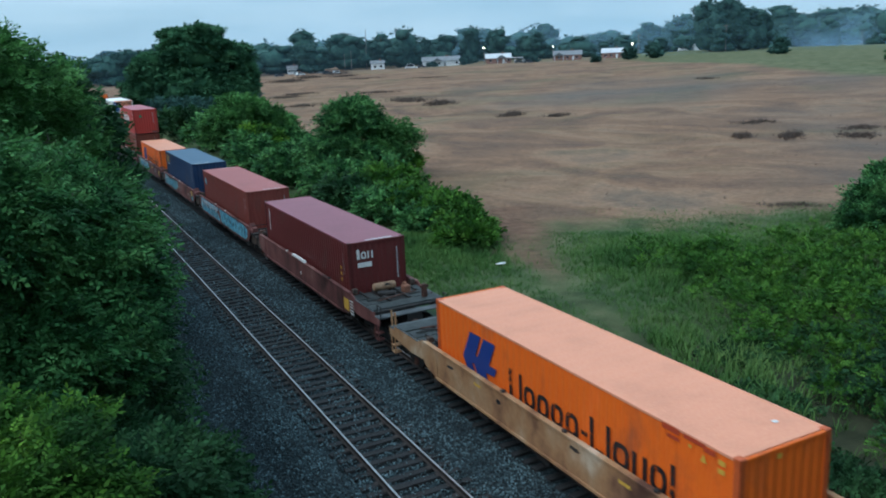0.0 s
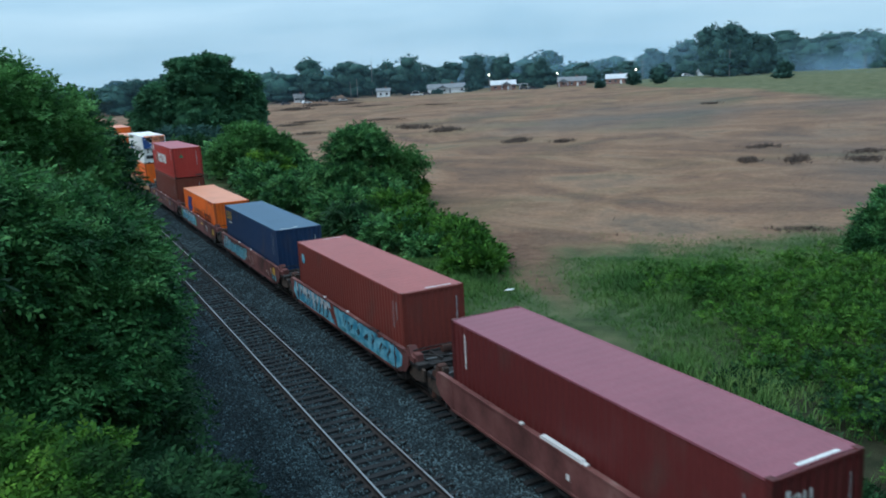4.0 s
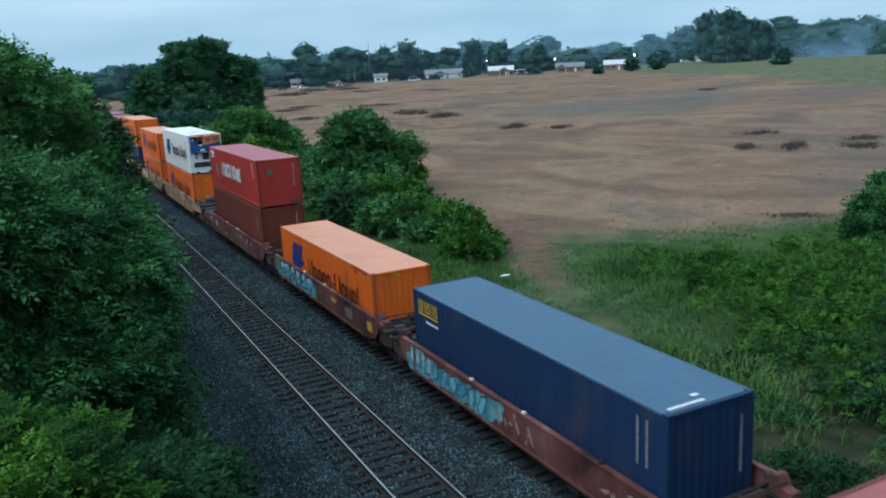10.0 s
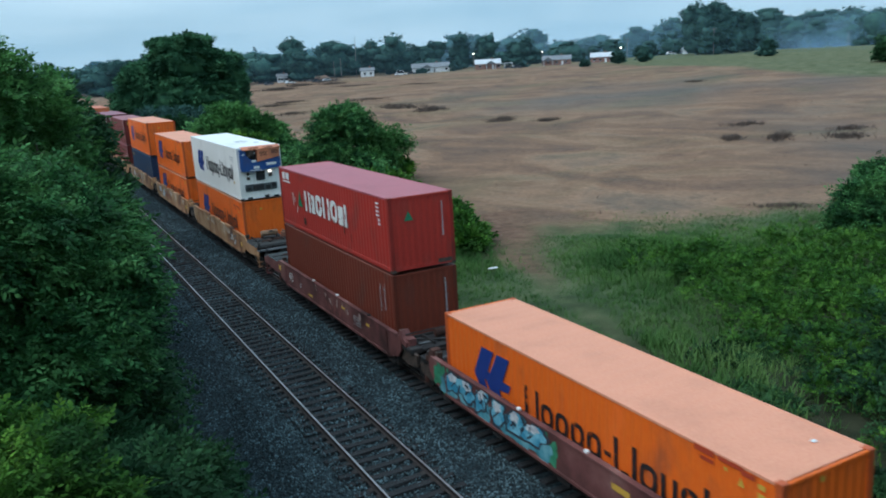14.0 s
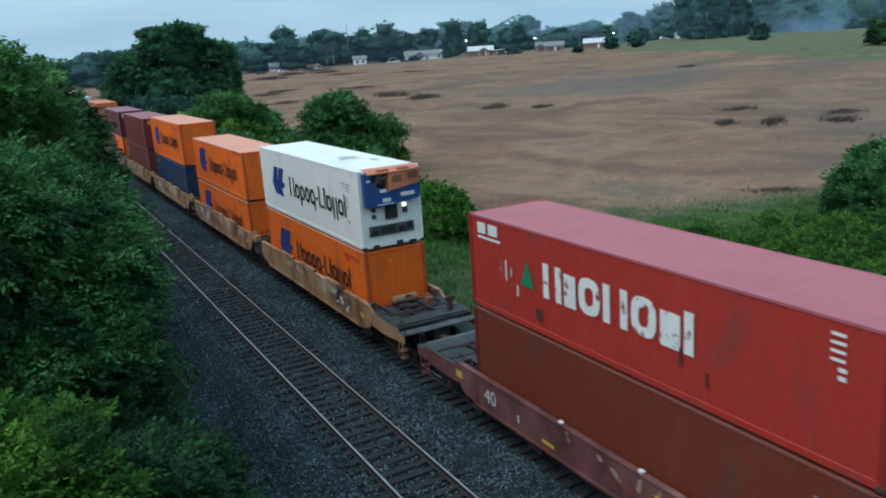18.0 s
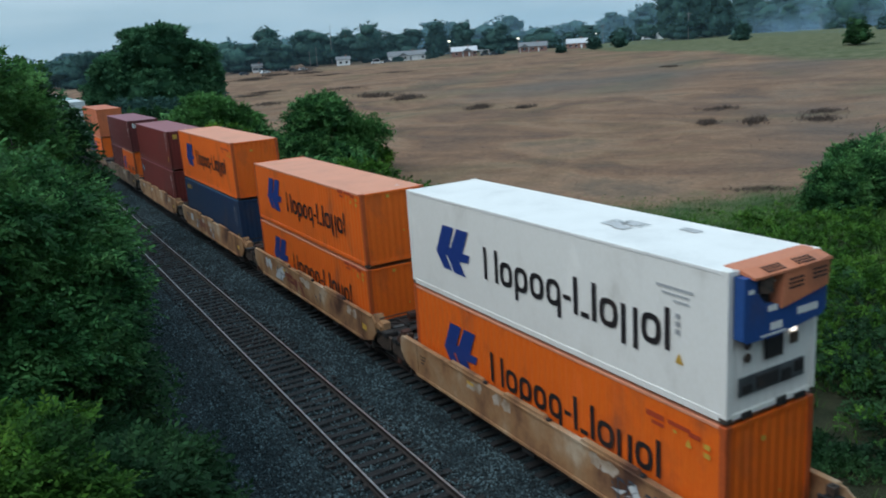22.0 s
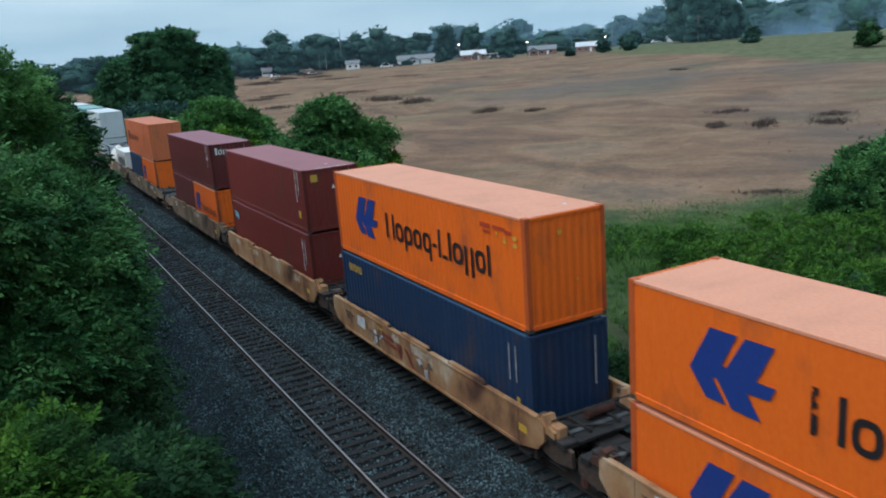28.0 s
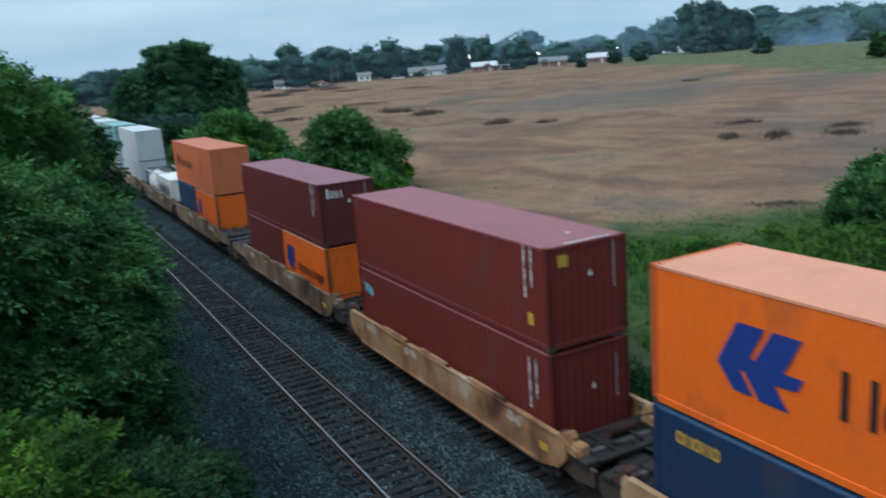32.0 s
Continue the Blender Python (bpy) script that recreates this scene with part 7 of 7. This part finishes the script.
def house(label, az, d, wide, deep, wall_h, wall, roof, turn, porch=False, doors=((0.2, 1.0),), windows=(-0.32, -0.05, 0.42), hip=False, gable=None):
    """A one-storey house: walls, gable roof, door, windows, perhaps a porch on posts."""
    x, y = ring(az, d)
    ob = tagged(new("house"), label, "house", "houses beyond the field")
    ob.matrix_basis = pose(x, y, gz(x, y), rz=turn)
    w, q = wide / 2, deep / 2
    part("wall", boxes((-w, -q, -0.4, w, q, wall_h)), wall, ob)
    bm = bmesh.new()
    rise = deep * 0.26
    if hip:
        prism(bm, [(-w - 0.5, wall_h), (w + 0.5, wall_h), (w - 1.5, wall_h + rise), (-w + 1.5, wall_h + rise)], -q - 0.4, q + 0.4, "y")
    else:
        prism(bm, [(-q - 0.5, wall_h - 0.08), (q + 0.5, wall_h - 0.08), (q + 0.5, wall_h + 0.08), (0, wall_h + rise), (-q - 0.5, wall_h + 0.08)], -w - 0.4, w + 0.4, "x")
    part("roof", bm, roof, ob)
    if gable is not None:
        gx, gw = gable * wide, 2.6
        bm = bmesh.new()
        prism(bm, [(gx - gw, wall_h - 0.1), (gx + gw, wall_h - 0.1), (gx, wall_h + 1.45)], -q - 1.2, 0, "y")
        part("front_gable", bm, ROOFGREY, ob, "dark shingled front gable")
        for k in (-1, 1):
            bm = bmesh.new()
            prism(bm, [(gx + k * (gw + 0.3), wall_h - 0.2), (gx, wall_h + 1.5), (gx, wall_h + 1.68), (gx + k * (gw + 0.3), wall_h - 0.02)], -q - 1.5, 0.3, "y")
            part("gable_roof", bm, roof, ob)
            part("porch_post", boxes((gx + k * 2.3 - 0.12, -q - 1.15, -0.3, gx + k * 2.3 + 0.12, -q - 0.91, wall_h)), HOUSEWHITE, ob)
    for u in windows:
        win = part("window", boxes((u * wide - 0.6, -q - 0.03, 0.95, u * wide + 0.6, -q + 0.02, 2.05)), WINDOWDARK, ob)
        part("window_frame", boxes((u * wide - 0.68, -q - 0.05, 2.05, u * wide + 0.68, -q, 2.13), (u * wide - 0.68, -q - 0.05, 0.87, u * wide + 0.68, -q, 0.95)), HOUSEWHITE, win)
    for u, ww in doors:
        part("door", boxes((u * wide - ww / 2, -q - 0.04, 0.05, u * wide + ww / 2, -q + 0.02, 2.1)), HOUSEWHITE if wall is HOUSEBRICK else ROOFGREY, ob)
    if porch:
        part("porch_roof", boxes((w - 0.1, -q - 1.0, wall_h - 0.25, w + 6.5, q - 0.5, wall_h - 0.1)), HOUSEWHITE, ob)
        for px in (w + 2.0, w + 6.2):
            part("porch_post", boxes((px - 0.12, -q - 0.9, -0.3, px + 0.12, -q - 0.66, wall_h - 0.25)), HOUSEWHITE, ob)
    part("chimney", boxes((w * 0.3, -0.4, wall_h + rise * 0.5, w * 0.3 + 0.7, 0.4, wall_h + rise + 0.8)), HOUSEBRICK, ob)
    return ob


house("white single-storey house with a grey roof", 27.25, 450, 20, 9, 2.7, HOUSEWHITE, ROOFGREY, -26, doors=((0.1, 1.0), (-0.35, 2.4)), gable=-0.1)
house("brick house with a pale roof and white porch", 31.2, 440, 13, 9, 2.7, HOUSEBRICK, ROOFPALE, -30, porch=True, gable=0.12)
house("brick house with a grey roof", 35.9, 455, 15, 9, 2.7, HOUSEBRICK, ROOFGREY, -36, windows=(-0.3, 0.0, 0.32), gable=-0.3)
house("low house with a pale metal roof among shrubs", 38.9, 450, 11, 9, 2.8, HOUSEBRICK, ROOFPALE, -40)
house("small white cottage beyond the field", 22.9, 440, 7, 6, 3.0, HOUSEWHITE, ROOFGREY, -24, windows=(-0.2, 0.25), doors=())
house("white house half hidden by trees", 18.6, 432, 7, 6, 2.9, HOUSEWHITE, ROOFGREY, -20)
house("white house half hidden by trees", 17.1, 432, 5, 6, 2.7, HOUSEWHITE, ROOFGREY, -16)
house("pale shed beyond the rise", 44.0, 520, 10, 7, 3.0, HOUSEWHITE, ROOFPALE, -44, windows=(), doors=((0, 2.5),))


def pole(label, az, d, h, lamp=False, arm=True, lean=0.0):
    x, y = ring(az, d)
    ob = tagged(new("street_lamp" if lamp else "utility_pole"), label, "lamp" if lamp else "pole", "poles beyond the field")
    ob.matrix_basis = pose(x, y, gz(x, y), ry=lean, rz=-az)
    bm = bmesh.new()
    rod(bm, (0, 0, -0.5), (0, 0, h), 0.2, 0.13, 8)
    part("shaft", bm, POLEWOOD, ob)
    if lamp:
        bm = bmesh.new()
        rod(bm, (0, 0, h - 0.6), (0, -1.4, h - 0.2), 0.05, sides=6)
        part("bracket", bm, CASTING, ob)
        bm = bmesh.new()
        bmesh.ops.create_uvsphere(bm, u_segments=14, v_segments=8, radius=0.3, matrix=Matrix.Translation((0, -1.7, h - 0.3)) @ Matrix.Diagonal((1.0, 1.0, 0.85, 1)))
        part("luminaire", bm, LAMPGLOW, ob, "lit warm white lamp head", smooth=True)
    elif arm:
        part("crossarm", boxes((-1.3, -0.08, h - 0.9, 1.3, 0.08, h - 0.72)), POLEWOOD, ob)
        bm = bmesh.new()
        for u in (-1.2, -0.4, 0.4, 1.2):
            rod(bm, (u, 0, h - 0.72), (u, 0, h - 0.5), 0.07, sides=6)
        part("insulators", bm, CASTING, ob)
        bm = bmesh.new()
        rod(bm, (0.35, 0, h - 2.6), (0.35, 0, h - 1.6), 0.28, sides=10)
        part("transformer", bm, DECKGREY, ob)
    return ob


pole("street lamp with a lit head beyond the field", 30.24, 435, 8.6, lamp=True)
pole("street lamp with a lit head beyond the field", 34.92, 452, 7.6, lamp=True)
pole("street lamp with a lit head beyond the field", 40.17, 440, 7.0, lamp=True)
pole("tall thin mast behind the houses", 22.14, 445, 21, arm=False, lean=1.5)
pole("bare wooden utility pole near houses", 20.66, 430, 8.8, arm=False)
pole("bare wooden utility pole near houses", 21.12, 430, 10.2, arm=False)
pole("wooden utility pole with a crossarm", 46.1, 435, 13)
pole("wooden utility pole with a crossarm", 7.67, 500, 10, lean=-2)
pole("wooden utility pole with a crossarm", 40.6, 500, 11)
pole("thin pole on the rise", 54.0, 520, 9, arm=False)


def parked(label, az, d, mat, length, high, turn):
    """A parked car or van: body, cabin glass, wheels."""
    x, y = ring(az, d)
    ob = tagged(new("car"), label, "car", "cars beyond the field")
    ob.matrix_basis = pose(x, y, gz(x, y), rz=turn)
    q = length / 2
    bm = bmesh.new()
    prism(bm, [(-q, 0.35), (q, 0.35), (q, 0.85), (q * 0.55, 0.95), (q * 0.3, high), (-q * 0.6, high), (-q * 0.85, 0.95), (-q, 0.85)], -0.88, 0.88, "y")
    part("body", bm, mat, ob)
    bm = bmesh.new()
    prism(bm, [(q * 0.48, 0.98), (q * 0.27, high - 0.08), (-q * 0.56, high - 0.08), (-q * 0.76, 0.98)], -0.9, 0.9, "y")
    part("side_glass", bm, WINDOWDARK, ob)
    for sx in (-0.6, 0.6):
        bm = bmesh.new()
        rod(bm, (sx * q, -0.9, 0.33), (sx * q, 0.9, 0.33), 0.33, sides=14)
        part("wheels", bm, RUBBER, ob)
    return ob


for k, (az, d, m, ln, hh) in enumerate([(25.2, 425, CARWHITE, 6.5, 2.4), (25.9, 428, CARDARK, 4.6, 1.5), (32.6, 425, CARDARK, 4.6, 1.6), (33.2, 428, CARDARK, 4.8, 1.7), (17.6, 409, CARWHITE, 4.6, 1.5), (19.4, 409, CARDARK, 4.7, 1.6), (16.2, 408, CARDARK, 4.7, 1.5), (20.1, 409, CARWHITE, 4.5, 1.5), (43.4, 500, CARWHITE, 5.0, 1.8)]):
    parked("dark car parked by the houses" if m is CARDARK else "white vehicle parked by the houses", az, d, m, ln, hh, -az + (k * 37) % 30)



# ---- what moves ----
def motions():
    """The train rolls towards the viewer; every car and its load follow the line, the wheels turn."""
    times = [i * 1.0 for i in range(33)]
    for ob, s, z in MOVERS:
        walk(ob, [(t, pose(X2, s - travelled(t), z)) for t in times])
    spin = [i * 0.1 for i in range(321)]
    turns = [math.degrees(travelled(t) / 0.42) for t in spin]
    for w, dy in WHEELS:
        walk(w, [(t, pose(0, dy, 0.42, a % 360)) for t, a in zip(spin, turns)])


motions()
